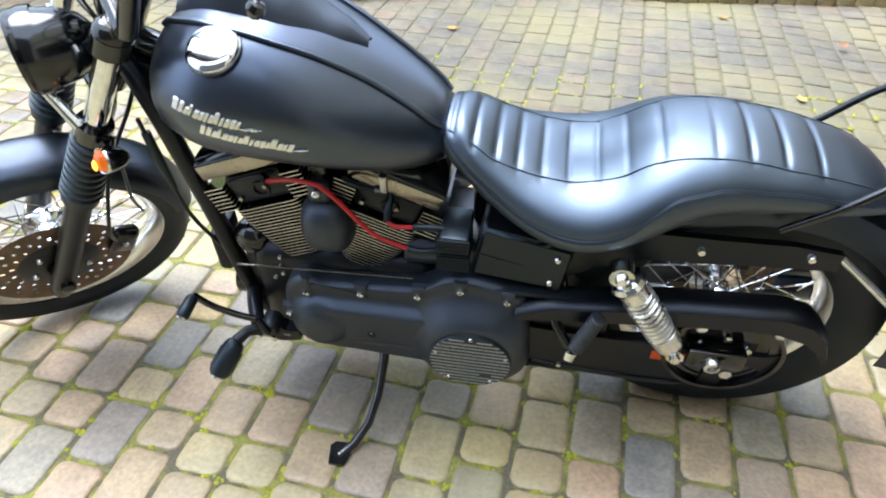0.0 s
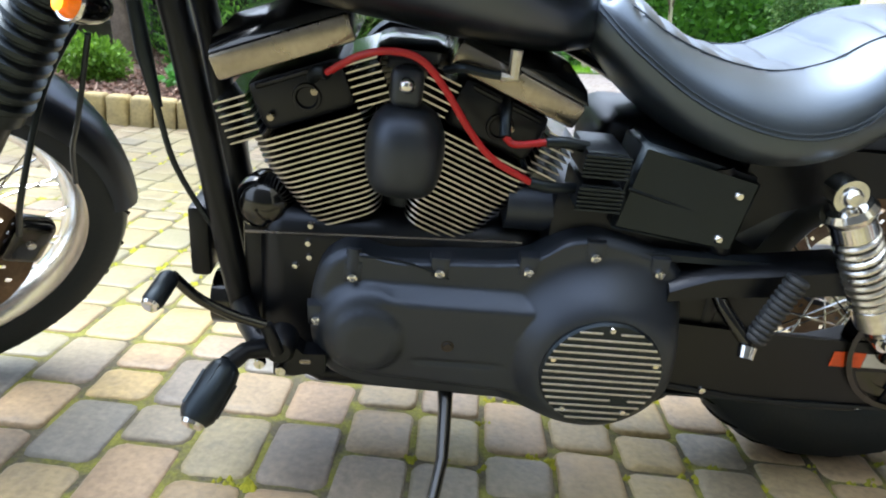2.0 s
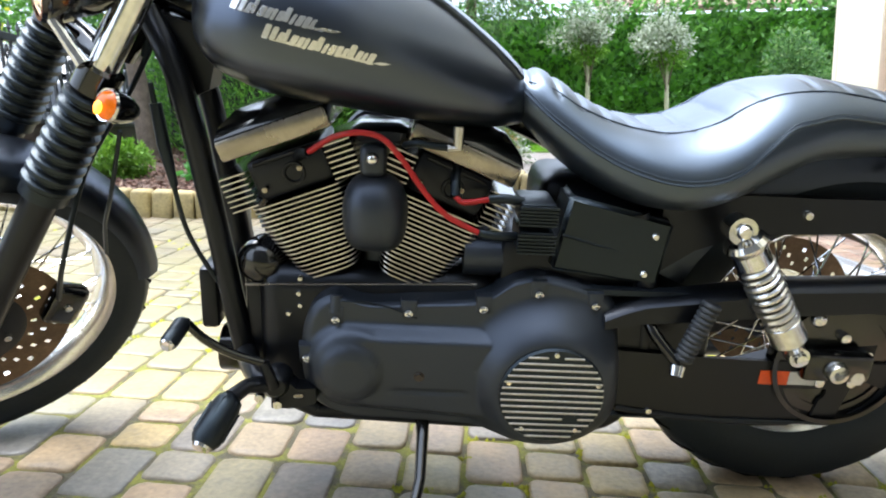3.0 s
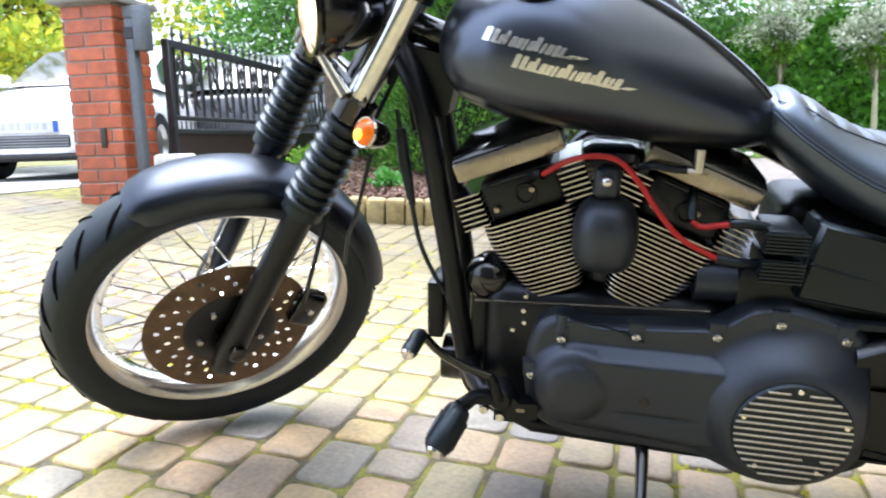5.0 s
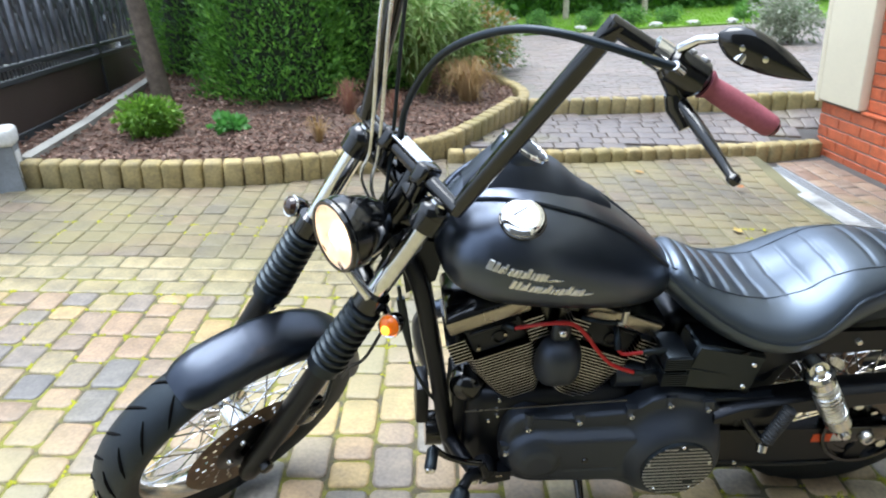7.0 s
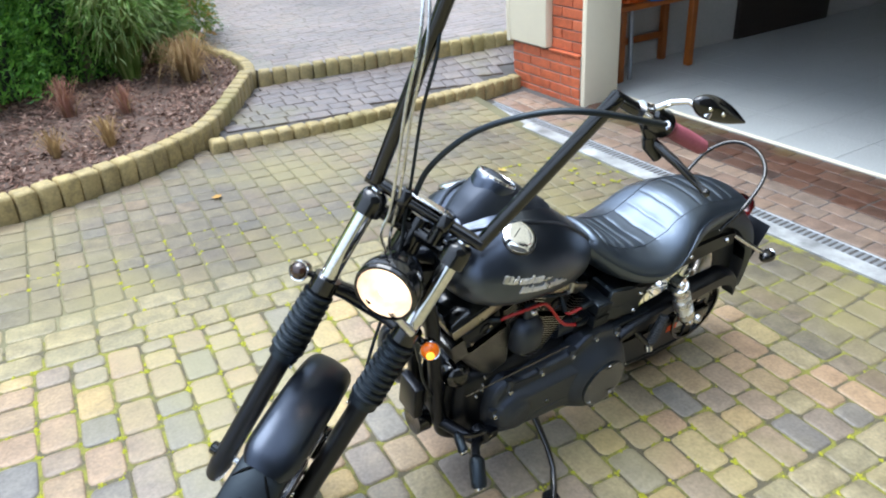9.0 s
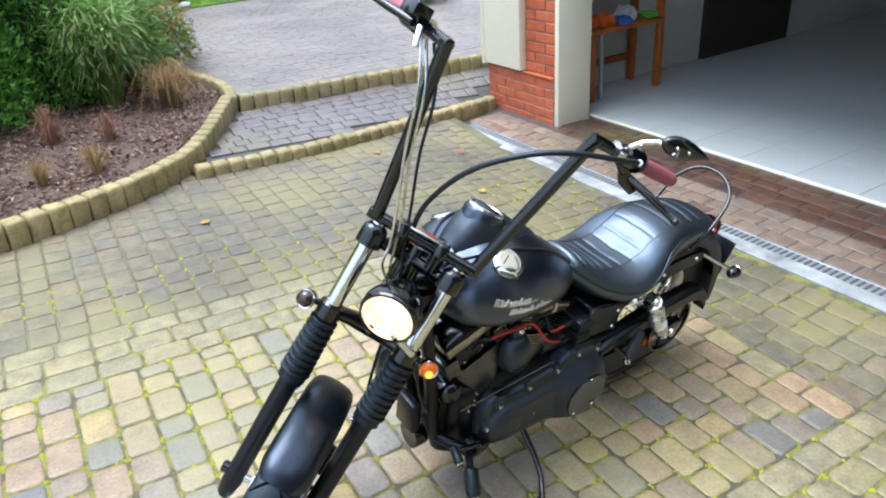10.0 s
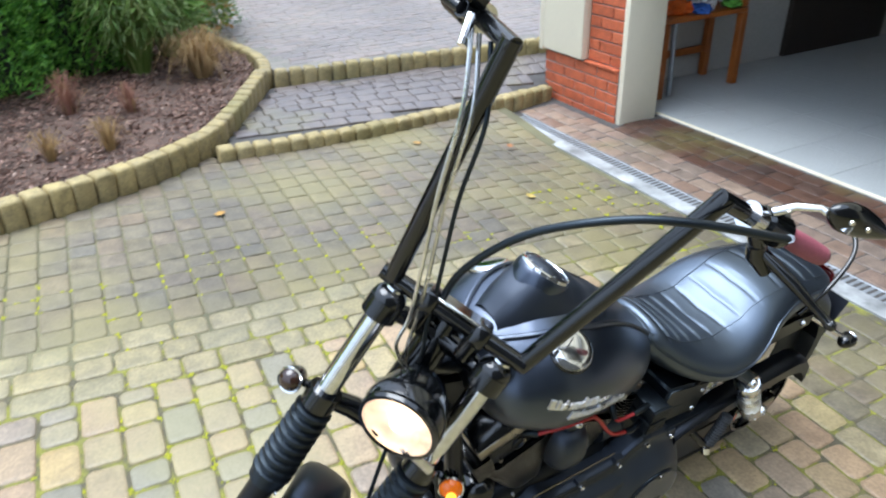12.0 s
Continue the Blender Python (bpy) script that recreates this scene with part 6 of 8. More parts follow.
def front_fender():
    rings = []
    n = 40
    for i in range(n + 1):
        a = radians(37 + 112 * i / n)
        R = 0.303
        q = max(0.0, 1 - i / (n * 0.10))
        tip = math.sqrt(max(0.02, 1 - q ** 2))
        rings.append([Vector((AXLE_F.x + (R + o * (0.4 + 0.6 * tip)) * math.cos(a), w * (0.62 + 0.38 * tip), AXLE_F.z + (R + o * (0.4 + 0.6 * tip)) * math.sin(a))) for w, o in f_prof])
    bm = loft(rings, False, False, False)
    bmesh.ops.solidify(bm, geom=list(bm.faces), thickness=0.003)
    return bm


ff = part("front_fender", front_fender(), M_BLACK, fork, "satin black front fender")
for l in (-1, 1):
    part("fender_bolt", lathe([(0.0, 0.008), (0.006, 0.007), (0.008, 0.0)], 12, frame_of((0.04, l * 0.074, 0.30), (0, l, 0))), M_CHROME, ff)

# headlamp
LAMP = frame_of((0.146, 0.020, 0.604), (1.0, -0.05, -0.50))
lamp = empty("headlamp")
lamp.parent = bike
lamp.matrix_basis = STEER
lamp["label"] = "gloss black bullet headlamp, lit"
part("shell", lathe([(0.0, -0.118), (0.020, -0.113), (0.042, -0.097), (0.058, -0.066), (0.065, -0.028), (0.067, -0.004)], 40, LAMP), M_GLOSS, lamp)
part("rim", lathe([(0.067, -0.006), (0.0695, 0.0), (0.067, 0.006), (0.061, 0.006)], 40, LAMP), M_GLOSS, lamp, "thin black lamp rim")
part("reflector", lathe([(0.063, -0.001), (0.058, -0.016), (0.046, -0.031), (0.030, -0.041), (0.0, -0.046)], 36, LAMP), M_BOWL, lamp, "bright reflector bowl")
part("bulb", lathe([(0.0, -0.008), (0.008, -0.010), (0.013, -0.020), (0.012, -0.036), (0.0, -0.042)], 18, LAMP), M_LAMPBULB, lamp, "glowing headlamp bulb")
part("lens", lathe([(0.063, 0.003), (0.045, 0.008), (0.02, 0.011), (0.0, 0.012), (0.0, 0.0095), (0.02, 0.0085), (0.045, 0.0055), (0.062, 0.001)], 36, LAMP), M_LAMPLENS, lamp, "clear headlamp lens").visible_shadow = False
part("visor", lathe([(0.068, -0.006), (0.0705, -0.02), (0.068, -0.035)], 40, LAMP), M_GLOSS, lamp)
for l, mat in ((0.168, M_AMBER), (-0.165, M_AMBER_OFF)):
    sg = indicator(bike, Vector((0.045, l, 0.512)), Vector((0.03, l * 0.75, 0.515)), mat, (1.0, l * 1.2, 0))
    sg.matrix_basis = STEER
    if mat is M_AMBER:
        part("bulb", lathe([(0.0, 0.0275), (0.006, 0.0268), (0.0095, 0.0245)], 16, frame_of(Vector((0.045, l, 0.512)), (1.0, l * 1.2, 0)) @ Matrix.Translation((0.003, -0.005, 0))), M_BULB, sg, "glowing amber bulb")

# --- handlebars ---
bars = empty("handlebars")
bars.parent = bike
bars.matrix_basis = STEER
bars["label"] = "tall gloss black angular handlebars"
CORNER = [Vector((0.055, 0.135, 0.768)), Vector((0.142, 0.200, 1.162)), Vector((-0.006, 0.424, 1.182))]
for sgn in (1, -1):
    c = CORNER if sgn > 0 else [Vector((0.068, -0.118, 0.776)), Vector((0.215, -0.158, 1.168)), Vector((0.010, -0.365, 1.205))]
    part("riser_tube", tube([c[0], c[1] + (c[1] - c[0]).normalized() * 0.008], 0.0155, 18), M_GLOSS, bars)
    part("grip_tube", tube([c[1] - (c[2] - c[1]).normalized() * 0.010, c[2]], 0.0135, 16), M_GLOSS, bars)
    d = (c[2] - c[1]).normalized()
    L = (c[2] - c[1]).length
    rr, pts = [], []
    for i in range(14):
        t = i / 13
        pts.append(c[1] + d * (L * 0.56 + 0.122 * t))
        rr.append(0.0215 if i == 0 else (0.0155 + 0.0020 * math.sin(math.pi * t) if i < 13 else 0.010))
    part("grip", tube(pts, rr, 22), M_PINK, bars, "faded pink rubber grip")
    hub_p = c[1] + d * (L * 0.44)
    sw = part("switch_housing", tube([hub_p - d * 0.032, hub_p - d * 0.026, hub_p + d * 0.022, hub_p + d * 0.028], [0.020, 0.0255, 0.0265, 0.021], 20), M_GLOSS, bars, "gloss black switch housing")
    out = d.cross(Vector((0, 0, 1))) * sgn
    fwd = Vector((0.78, 0.62 * sgn, 0)).normalized()
    for u, w in ((-0.012, 0.010), (0.010, 0.008)):
        part("switch", box(-0.006, 0.006, -0.006, 0.006, 0, 0.006, 0.002, m=Matrix.Translation(hub_p + d * u + Vector((0, 0, 0.024)))), M_ALU, sw)
    part("clamp", tube([hub_p - d * 0.058, hub_p - d * 0.036], 0.0215, 18), M_CHROME, bars, "chrome lever clamp")
    pv = hub_p - d * 0.046 + fwd * 0.036 + Vector((0, 0, -0.006))
    if sgn > 0:
        pv = Vector((0.062, 0.312, 1.136))
    part("lever_perch", tube([hub_p - d * 0.046, pv], 0.013, 12), M_GLOSS, bars)
    if sgn > 0:
        part("lever_bracket", tube([pv - d * 0.012 + Vector((0, 0, 0.004)), pv + d * 0.004 + Vector((0, 0, -0.010)), pv + d * 0.030 + fwd * 0.014 + Vector((0, 0, -0.026))], [0.014, 0.016, 0.010], 12), M_GLOSS, bars, "gloss black lever bracket")
        part("pivot_pin", lathe([(0.0, 0.004), (0.005, 0.003), (0.006, -0.004)], 12, frame_of(pv + Vector((0, 0, 0.014)), (0, 0, 1))), M_CHROME, bars)
    end = Vector((0.100, 0.450, 1.104))
    mid = pv.lerp(end, 0.38) + fwd * 0.012
    if sgn < 0:
        end = c[2] + fwd * 0.07 + Vector((0, 0, -0.02))
        mid = hub_p + fwd * 0.06 + d * 0.03 + Vector((0, 0, -0.012))
    lev = part("lever", tube([pv, mid, mid.lerp(end, 0.5), end - (end - mid).normalized() * 0.01, end], [0.010, 0.0095, 0.0075, 0.0065, 0.0095], 10, 0), M_GLOSS, bars, "gloss black drilled control lever")
    part("lever_ball", lathe([(0.0, -0.009), (0.007, -0.007), (0.010, 0.0), (0.007, 0.007), (0.0, 0.009)], 14, frame_of(end, (0, 0, 1))), M_GLOSS, lev)
    for t in (0.25, 0.45, 0.65):
        pt = mid.lerp(end, t)
        part("lever_hole", lathe([(0.0, 0.0085), (0.0032, 0.0085)], 10, frame_of(pt, (0, 0, 1))), M_ALU, lev)
    if sgn < 0:
        part("brake_reservoir", box(-0.022, 0.022, -0.03, 0.03, -0.012, 0.018, 0.004, 2, m=Matrix.Translation(hub_p + fwd * 0.03 - d * 0.03 + Vector((0, 0, 0.014))) @ pose(0, 0, 0, 0, 0, -52)), M_GLOSS, bars, "gloss black brake fluid reservoir")

# centre clamp with its risers
part("centre_bar", tube([(0.062, -0.14, 0.775), (0.062, 0.14, 0.775)], 0.0145, 16), M_GLOSS, bars)
for l in (-0.05, 0.05):
    part("riser", tube([(0.045, l, 0.725), (0.058, l, 0.765)], 0.018, 16), M_GLOSS, bars)
    part("riser_clamp", box(0.036, 0.088, l - 0.016, l + 0.016, 0.757, 0.800, 0.010, 3), M_GLOSS, bars)
part("clamp_plate", box(0.040, 0.085, -0.055, 0.055, 0.7905, 0.797, 0.002, 1), M_CHROME, bars, "chrome top clamp")


def mirror():
    """A slim teardrop mirror on a curved stem, on the left bar only."""
    mir = empty("mirror")
    mir.parent = bike
    mir.matrix_basis = STEER
    mir["label"] = "slim gloss black teardrop mirror on a curved stem"
    d = (CORNER[2] - CORNER[1]).normalized()
    head0, head1 = Vector((0.140, 0.330, 1.232)), Vector((0.100, 0.424, 1.250))
    mid = head0.lerp(head1, 0.30) + Vector((0.006, 0, -0.016))
    base = CORNER[1] + d * 0.095 + Vector((0.012, 0.0, 0.020))
    run = mid - base
    part("stem", tube([base, base + run * 0.2 + Vector((0.006, 0, 0.016)), base + run * 0.5 + Vector((0.006, 0, 0.022)), base + run * 0.8 + Vector((0.003, 0, 0.010)), mid], [0.0075, 0.0065, 0.0058, 0.0055, 0.0055], 10, 0), M_CHROME, mir, "curved chrome stem")
    part("stem_joint", tube([mid + Vector((0, 0, -0.004)), mid + Vector((0, 0, 0.010))], 0.0075, 12), M_CHROME, mir)
    axis = (head1 - head0).normalized()
    up = Vector((0.25, 0.0, 0.97))
    nrm = axis.cross(up).normalized()
    up = nrm.cross(axis)
    rings = []
    for i in range(17):
        t = i / 16
        h = 0.0235 * (math.sin(math.pi * min(1, t * 1.6)) ** 0.55 if t < 0.31 else (1 - ((t - 0.31) / 0.69) ** 1.9 * 0.93))
        w = 0.013 * (h / 0.0215) ** 0.8 + 0.001
        h = max(h, 0.002)
        c0 = head0 - axis * 0.012 + (head1 - head0 + axis * 0.024) * t
        rings.append([c0 + up * h * math.cos(2 * math.pi * k / 16) + nrm * w * math.sin(2 * math.pi * k / 16) for k in range(16)])
    part("shell", loft(rings), M_GLOSS, mir)
    for t in (0.2, 0.5):
        part("screw", lathe([(0.0, 0.003), (0.0035, 0.0025), (0.0042, 0.0)], 10, frame_of(head0.lerp(head1, t) + nrm * 0.0145, nrm)), M_CHROME, mir)
        part("screw", lathe([(0.0, 0.003), (0.0035, 0.0025), (0.0042, 0.0)], 10, frame_of(head0.lerp(head1, t) - nrm * 0.0145, -nrm)), M_CHROME, mir)


mirror()

# --- cables ---
cables = empty("control_cables")
cables.parent = bike
cables.matrix_basis = STEER
cables["label"] = "black clutch cable and braided throttle lines"
hubL = CORNER[1] + (CORNER[2] - CORNER[1]).normalized() * 0.09
part("clutch_cable", tube([hubL + Vector((0.05, 0.03, 0.0)), Vector((0.203, 0.17, 1.115)), Vector((0.203, 0.085, 1.06)), Vector((0.165, 0.005, 0.97)), Vector((0.105, -0.035, 0.86)), Vector((0.05, -0.03, 0.77)), Vector((0.0, -0.02, 0.70)), Vector((-0.03, 0.03, 0.55))], 0.0062, 10, 8), M_HOSE, cables, "thick black clutch cable")
part("cable_ferrule", tube([hubL + Vector((0.035, 0.035, 0.0)), hubL + Vector((0.055, 0.028, 0.001))], 0.0065, 10), M_CHROME, cables)
hubR = Vector((0.155, -0.222, 1.178))
for i, (o, mat) in enumerate(((0.0, M_STEEL), (0.012, M_STEEL), (0.03, M_HOSE))):
    part("throttle_line", tube([hubR + Vector((0.035, 0.01 + o, -0.02)), Vector((0.20 - o * 0.4, -0.165 + o * 1.2, 1.07)), Vector((0.165 - o, -0.130 + o, 0.95)), Vector((0.115 - o, -0.085 + o, 0.82)), Vector((0.085 - o, -0.06 + o, 0.74)), Vector((0.07 - o, -0.05 + o * 1.5, 0.68)), Vector((0.0, 0.0, 0.62))], 0.0036, 8, 8), mat, cables, "braided steel line" if i < 2 else "black throttle cable")
for o in (0.0, 0.016, -0.014):
    part("line_fitting", tube([hubR + Vector((0.02 + o, 0.0, -0.006)), hubR + Vector((0.035 + o, 0.012, -0.045))], 0.006, 8), M_CHROME, cables, "chrome line fitting")

# --- controls and stand ---
ctrl = empty("foot_control")
ctrl.parent = bike
ctrl["label"] = "forward foot control with rubber peg and shift lever"
part("mount_plate", loft([[Vector((x, y, z)) for x, z in ((-1.015, 0.262), (-0.990, 0.262), (-0.975, 0.248), (-0.945, 0.250), (-0.945, 0.222), (-0.985, 0.212), (-1.015, 0.212))] for y in (-0.155, -0.125)]), M_FRAME, ctrl, "black control mounting plate", smooth=False)
part("slot", box(-0.980, -0.964, -0.157, -0.1545, 0.233, 0.241, 0.002, 1), M_POLISHED, ctrl)
part("boss", lathe([(0.0, 0.012), (0.016, 0.011), (0.021, 0.005), (0.022, -0.03)], 24, frame_of((-1.006, -0.158, 0.258), LEFT)), M_FRAME, ctrl)
part("hanger", tube([(-1.075, -0.06, 0.262), (-1.055, -0.11, 0.262), (-1.035, -0.15, 0.262), (-1.006, -0.155, 0.258)], [0.018, 0.017, 0.016, 0.016], 12), M_FRAME, ctrl)
part("pivot_arm", tube([(-1.006, -0.172, 0.262), (-1.012, -0.176, 0.285), (-1.02, -0.175, 0.305)], 0.009, 10, 4), M_FRAME, ctrl)
part("support", tube([(-0.955, -0.09, 0.205), (-0.985, -0.125, 0.215), (-1.005, -0.14, 0.225)], 0.015, 12, 4), M_FRAME, ctrl)
part("shift_arm", tube([(-1.02, -0.175, 0.305), (-1.06, -0.18, 0.320), (-1.10, -0.185, 0.345), (-1.128, -0.19, 0.378)], 0.0070, 10, 6), M_GLOSS, ctrl)
peg = part("shift_peg", tube([(-1.128, -0.192, 0.378), (-1.129, -0.198, 0.377), (-1.136, -0.232, 0.366), (-1.137, -0.238, 0.364)], [0.009, 0.0125, 0.0130, 0.010], 16), M_HOSE, ctrl, "black rubber shift peg")
part("peg_end", lathe([(0.0, 0.004), (0.009, 0.003), (0.011, 0.0)], 14, frame_of((-1.1372, -0.238, 0.364), (-0.15, -1, -0.25))), M_CHROME, peg)
part("peg_clevis", tube([(-1.020, -0.165, 0.262), (-1.046, -0.180, 0.266), (-1.062, -0.205, 0.262)], [0.014, 0.012, 0.013], 10), M_FRAME, ctrl)
fp = part("foot_peg", tube([(-1.061, -0.203, 0.263), (-1.063, -0.208, 0.260), (-1.067, -0.216, 0.254), (-1.086, -0.260, 0.225), (-1.089, -0.267, 0.220)], [0.012, 0.019, 0.0215, 0.0225, 0.017], 12), M_HOSE, ctrl, "black rubber foot peg")
for k in range(6):
    a = radians(60 * k + 30)
    off = Vector((math.cos(a) * 0.0205, 0.0, math.sin(a) * 0.0205))
    part("tread_rib", tube([Vector((-1.068, -0.220, 0.252)) + off, Vector((-1.084, -0.256, 0.228)) + off], 0.0042, 6), M_RUBBER, fp)
part("peg_end", lathe([(0.0, 0.006), (0.013, 0.005), (0.015, 0.0)], 14, frame_of((-1.0892, -0.2675, 0.2195), (-0.3, -1, -0.55))), M_CHROME, fp)
for x, y, z in ((-1.004, -0.155, 0.222), (-1.030, -0.166, 0.240)):
    part("bolt", lathe([(0.0, 0.009), (0.007, 0.008), (0.0085, 0.0)], 12, frame_of((x, y, z), LEFT)), M_CHROME, ctrl)
stand = part("side_stand", tube([(-0.775, -0.09, 0.20), (-0.772, -0.14, 0.160), (-0.774, -0.20, 0.118), (-0.786, -0.25, 0.083), (-0.812, -0.29, 0.058), (-0.838, -0.318, 0.050)], [0.014, 0.0105, 0.009, 0.0088, 0.010, 0.009], 12, 0), M_GLOSS, bike, "black steel side stand")
part("stand_foot", loft([[Vector((-0.838 + dx, -0.310 + dy, 0.0440 + z)) for dx, dy in ((-0.024, 0.012), (-0.014, 0.022), (0.014, 0.022), (0.024, 0.0), (0.016, -0.03), (-0.018, -0.03))] for z in (0.0, 0.010)]), M_GLOSS, stand, smooth=False)
ppeg = empty("passenger_peg")
ppeg.parent = bike
ppeg["label"] = "folded passenger foot peg with ribbed rubber"
part("arm", tube([(-0.430, -0.13, 0.388), (-0.418, -0.150, 0.366), (-0.386, -0.175, 0.332)], 0.010, 12, 5), M_GLOSS, ppeg)
part("bolt", lathe([(0.0, 0.012), (0.007, 0.011), (0.0085, 0.0)], 12, frame_of((-0.436, -0.137, 0.391), LEFT)), M_CHROME, ppeg)
pts, rad = [], []
for i in range(37):
    pts.append(Vector((-0.380, -0.176, 0.338)).lerp(Vector((-0.350, -0.174, 0.434)), i / 36))
    rad.append((0.0128, 0.0155, 0.0155)[i % 3])
part("rubber", tube(pts, rad, 16), M_PEG, ppeg, "ribbed black rubber")
part("hinge", lathe([(0.0, 0.018), (0.011, 0.016), (0.013, 0.0), (0.0, -0.006)], 14, frame_of((-0.387, -0.178, 0.328), (-0.2, -0.5, -0.8))), M_CHROME, ppeg)
part("grab_rail", tube([(-0.09, -0.105, 0.625), (0.0, -0.108, 0.70), (0.085, -0.085, 0.772), (0.13, -0.015, 0.808), (0.115, 0.065, 0.812), (0.07, 0.118, 0.765), (0.0, 0.13, 0.69), (-0.09, 0.12, 0.625)], 0.0065, 10, 8), M_GLOSS, bike, "thin black hoop-shaped grab rail")

# ---- plants ----
M_BARK = surface("rough_bark", (0.13, 0.10, 0.075), 0.95, dark=0.6, light=1.4, coarse=14.0, fine=80.0, bump=1.0, bump_dist=0.01)
M_PALEBARK = surface("pale_smooth_bark", (0.42, 0.38, 0.27), 0.8, coarse=9.0, fine=60.0, bump=0.4)
M_THUJA = leafy("thuja_green", [(0.0, (0.030, 0.105, 0.014)), (0.5, (0.075, 0.215, 0.026)), (1.0, (0.165, 0.36, 0.05))])
M_THUJA_CORE = surface("thuja_twigs_painted_shade", (0.012, 0.020, 0.008), 0.95, coarse=9.0, fine=60.0, bump=1.0, bump_dist=0.02)
M_BUSH = leafy("bright_bush_green", [(0.0, (0.061, 0.153, 0.015)), (0.5, (0.112, 0.245, 0.020)), (1.0, (0.173, 0.337, 0.041))])
M_HEDGE = leafy("hedge_green", [(0.0, (0.033, 0.100, 0.020)), (0.5, (0.075, 0.209, 0.033)), (1.0, (0.167, 0.367, 0.075))])
M_GRASS = leafy("tall_grass_green", [(0.0, (0.072, 0.135, 0.018)), (0.5, (0.144, 0.216, 0.045)), (1.0, (0.252, 0.270, 0.090))])
M_REED = leafy("pale_reed_leaf", [(0.0, (0.09, 0.20, 0.035)), (0.5, (0.19, 0.32, 0.075)), (1.0, (0.36, 0.46, 0.20))])
M_STRAW = leafy("dry_grass_straw", [(0.0, (0.255, 0.162, 0.068)), (0.5, (0.340, 0.230, 0.102)), (1.0, (0.204, 0.119, 0.060))], 0.8)
M_YELLOWTREE = leafy("autumn_yellow_green", [(0.0, (0.147, 0.250, 0.029)), (0.5, (0.352, 0.411, 0.044)), (1.0, (0.615, 0.557, 0.059))])
M_SILVERLEAF = leafy("silvery_leaf", [(0.0, (0.102, 0.145, 0.068)), (0.5, (0.255, 0.289, 0.204)), (1.0, (0.425, 0.451, 0.374))])
M_PINE = leafy("pine_needles", [(0.0, (0.045, 0.112, 0.038)), (0.5, (0.090, 0.195, 0.060)), (1.0, (0.180, 0.285, 0.090))], 0.6)
M_LAWN = leafy("lawn_blades", [(0.0, (0.116, 0.278, 0.014)), (0.5, (0.186, 0.394, 0.023)), (1.0, (0.255, 0.464, 0.035))])
M_CHIP = leafy("bark_chips", [(0.0, (0.06, 0.034, 0.026)), (0.4, (0.13, 0.075, 0.055)), (0.75, (0.22, 0.125, 0.092)), (0.92, (0.30, 0.19, 0.145)), (1.0, (0.42, 0.30, 0.24))], 0.9, 0.0)
M_REDSTEM = leafy("reddish_dead_stems", [(0.0, (0.20, 0.085, 0.06)), (0.6, (0.27, 0.13, 0.09)), (1.0, (0.34, 0.24, 0.10))], 0.8, 0.2)
M_BIGLEAF = leafy("fresh_green_leaf", [(0.0, (0.040, 0.176, 0.024)), (1.0, (0.096, 0.288, 0.064))])
M_BERGENIA = leafy("mixed_red_green_leaf", [(0.0, (0.07, 0.14, 0.02)), (0.55, (0.14, 0.20, 0.03)), (0.8, (0.30, 0.16, 0.05)), (1.0, (0.36, 0.27, 0.12))])


def scatter(name, n, where, size, material, seed, parent=None, label="", aspect=0.45, droop=0.0, kind="stuff", m=None):
    """n small folded leaves; where(rng) gives a place and an outward direction."""
    rr = random.Random(seed)
    verts, faces = [], []
    for _ in range(n):
        p, out = where(rr)
        d = Vector((out[0] + rr.gauss(0, 0.5), out[1] + rr.gauss(0, 0.5), out[2] + rr.gauss(0, 0.5) - droop))
        if d.length < 1e-3:
            d = Vector((0, 0, 1))
        d.normalize()
        s = d.cross(Vector((rr.gauss(0, 1), rr.gauss(0, 1), rr.gauss(0, 1))))
        if s.length < 1e-3:
            continue
        s.normalize()
        nrm = s.cross(d)
        L = size * rr.uniform(0.6, 1.35)
        w = L * aspect
        p = Vector(p)
        o = len(verts)
        verts += [p, p + d * L * 0.5 + s * w * 0.5 + nrm * L * 0.06, p + d * L - nrm * L * 0.05, p + d * L * 0.5 - s * w * 0.5 + nrm * L * 0.06]
        faces += [(o, o + 1, o + 2), (o, o + 2, o + 3)]
    ob = mesh_ob(name, verts, faces, material, parent, m=m)
    if kind:
        tagged(ob, label, kind=kind if not parent else "")
    if parent and label:
        ob["label"] = label
    return ob


def ellipsoid(c, r, shell=0.55, lumps=7, seed=0):
    """Places in a lumpy crown, thicker towards its outside."""
    rs = random.Random(seed)
    cl = [(Vector((rs.gauss(0, 0.42) * r[0], rs.gauss(0, 0.42) * r[1], rs.gauss(0, 0.42) * r[2])), rs.uniform(0.5, 0.8)) for _ in range(lumps)] + [(Vector((0, 0, 0)), 0.85)]

    def f(rr):
        o, k = rr.choice(cl)
        d = Vector((rr.gauss(0, 1), rr.gauss(0, 1), rr.gauss(0, 1)))
        d.normalize()
        q = k * rr.uniform(shell, 1.0)
        p = Vector(c) + o + Vector((d.x * r[0] * q, d.y * r[1] * q, d.z * r[2] * q))
        return p, d
    return f


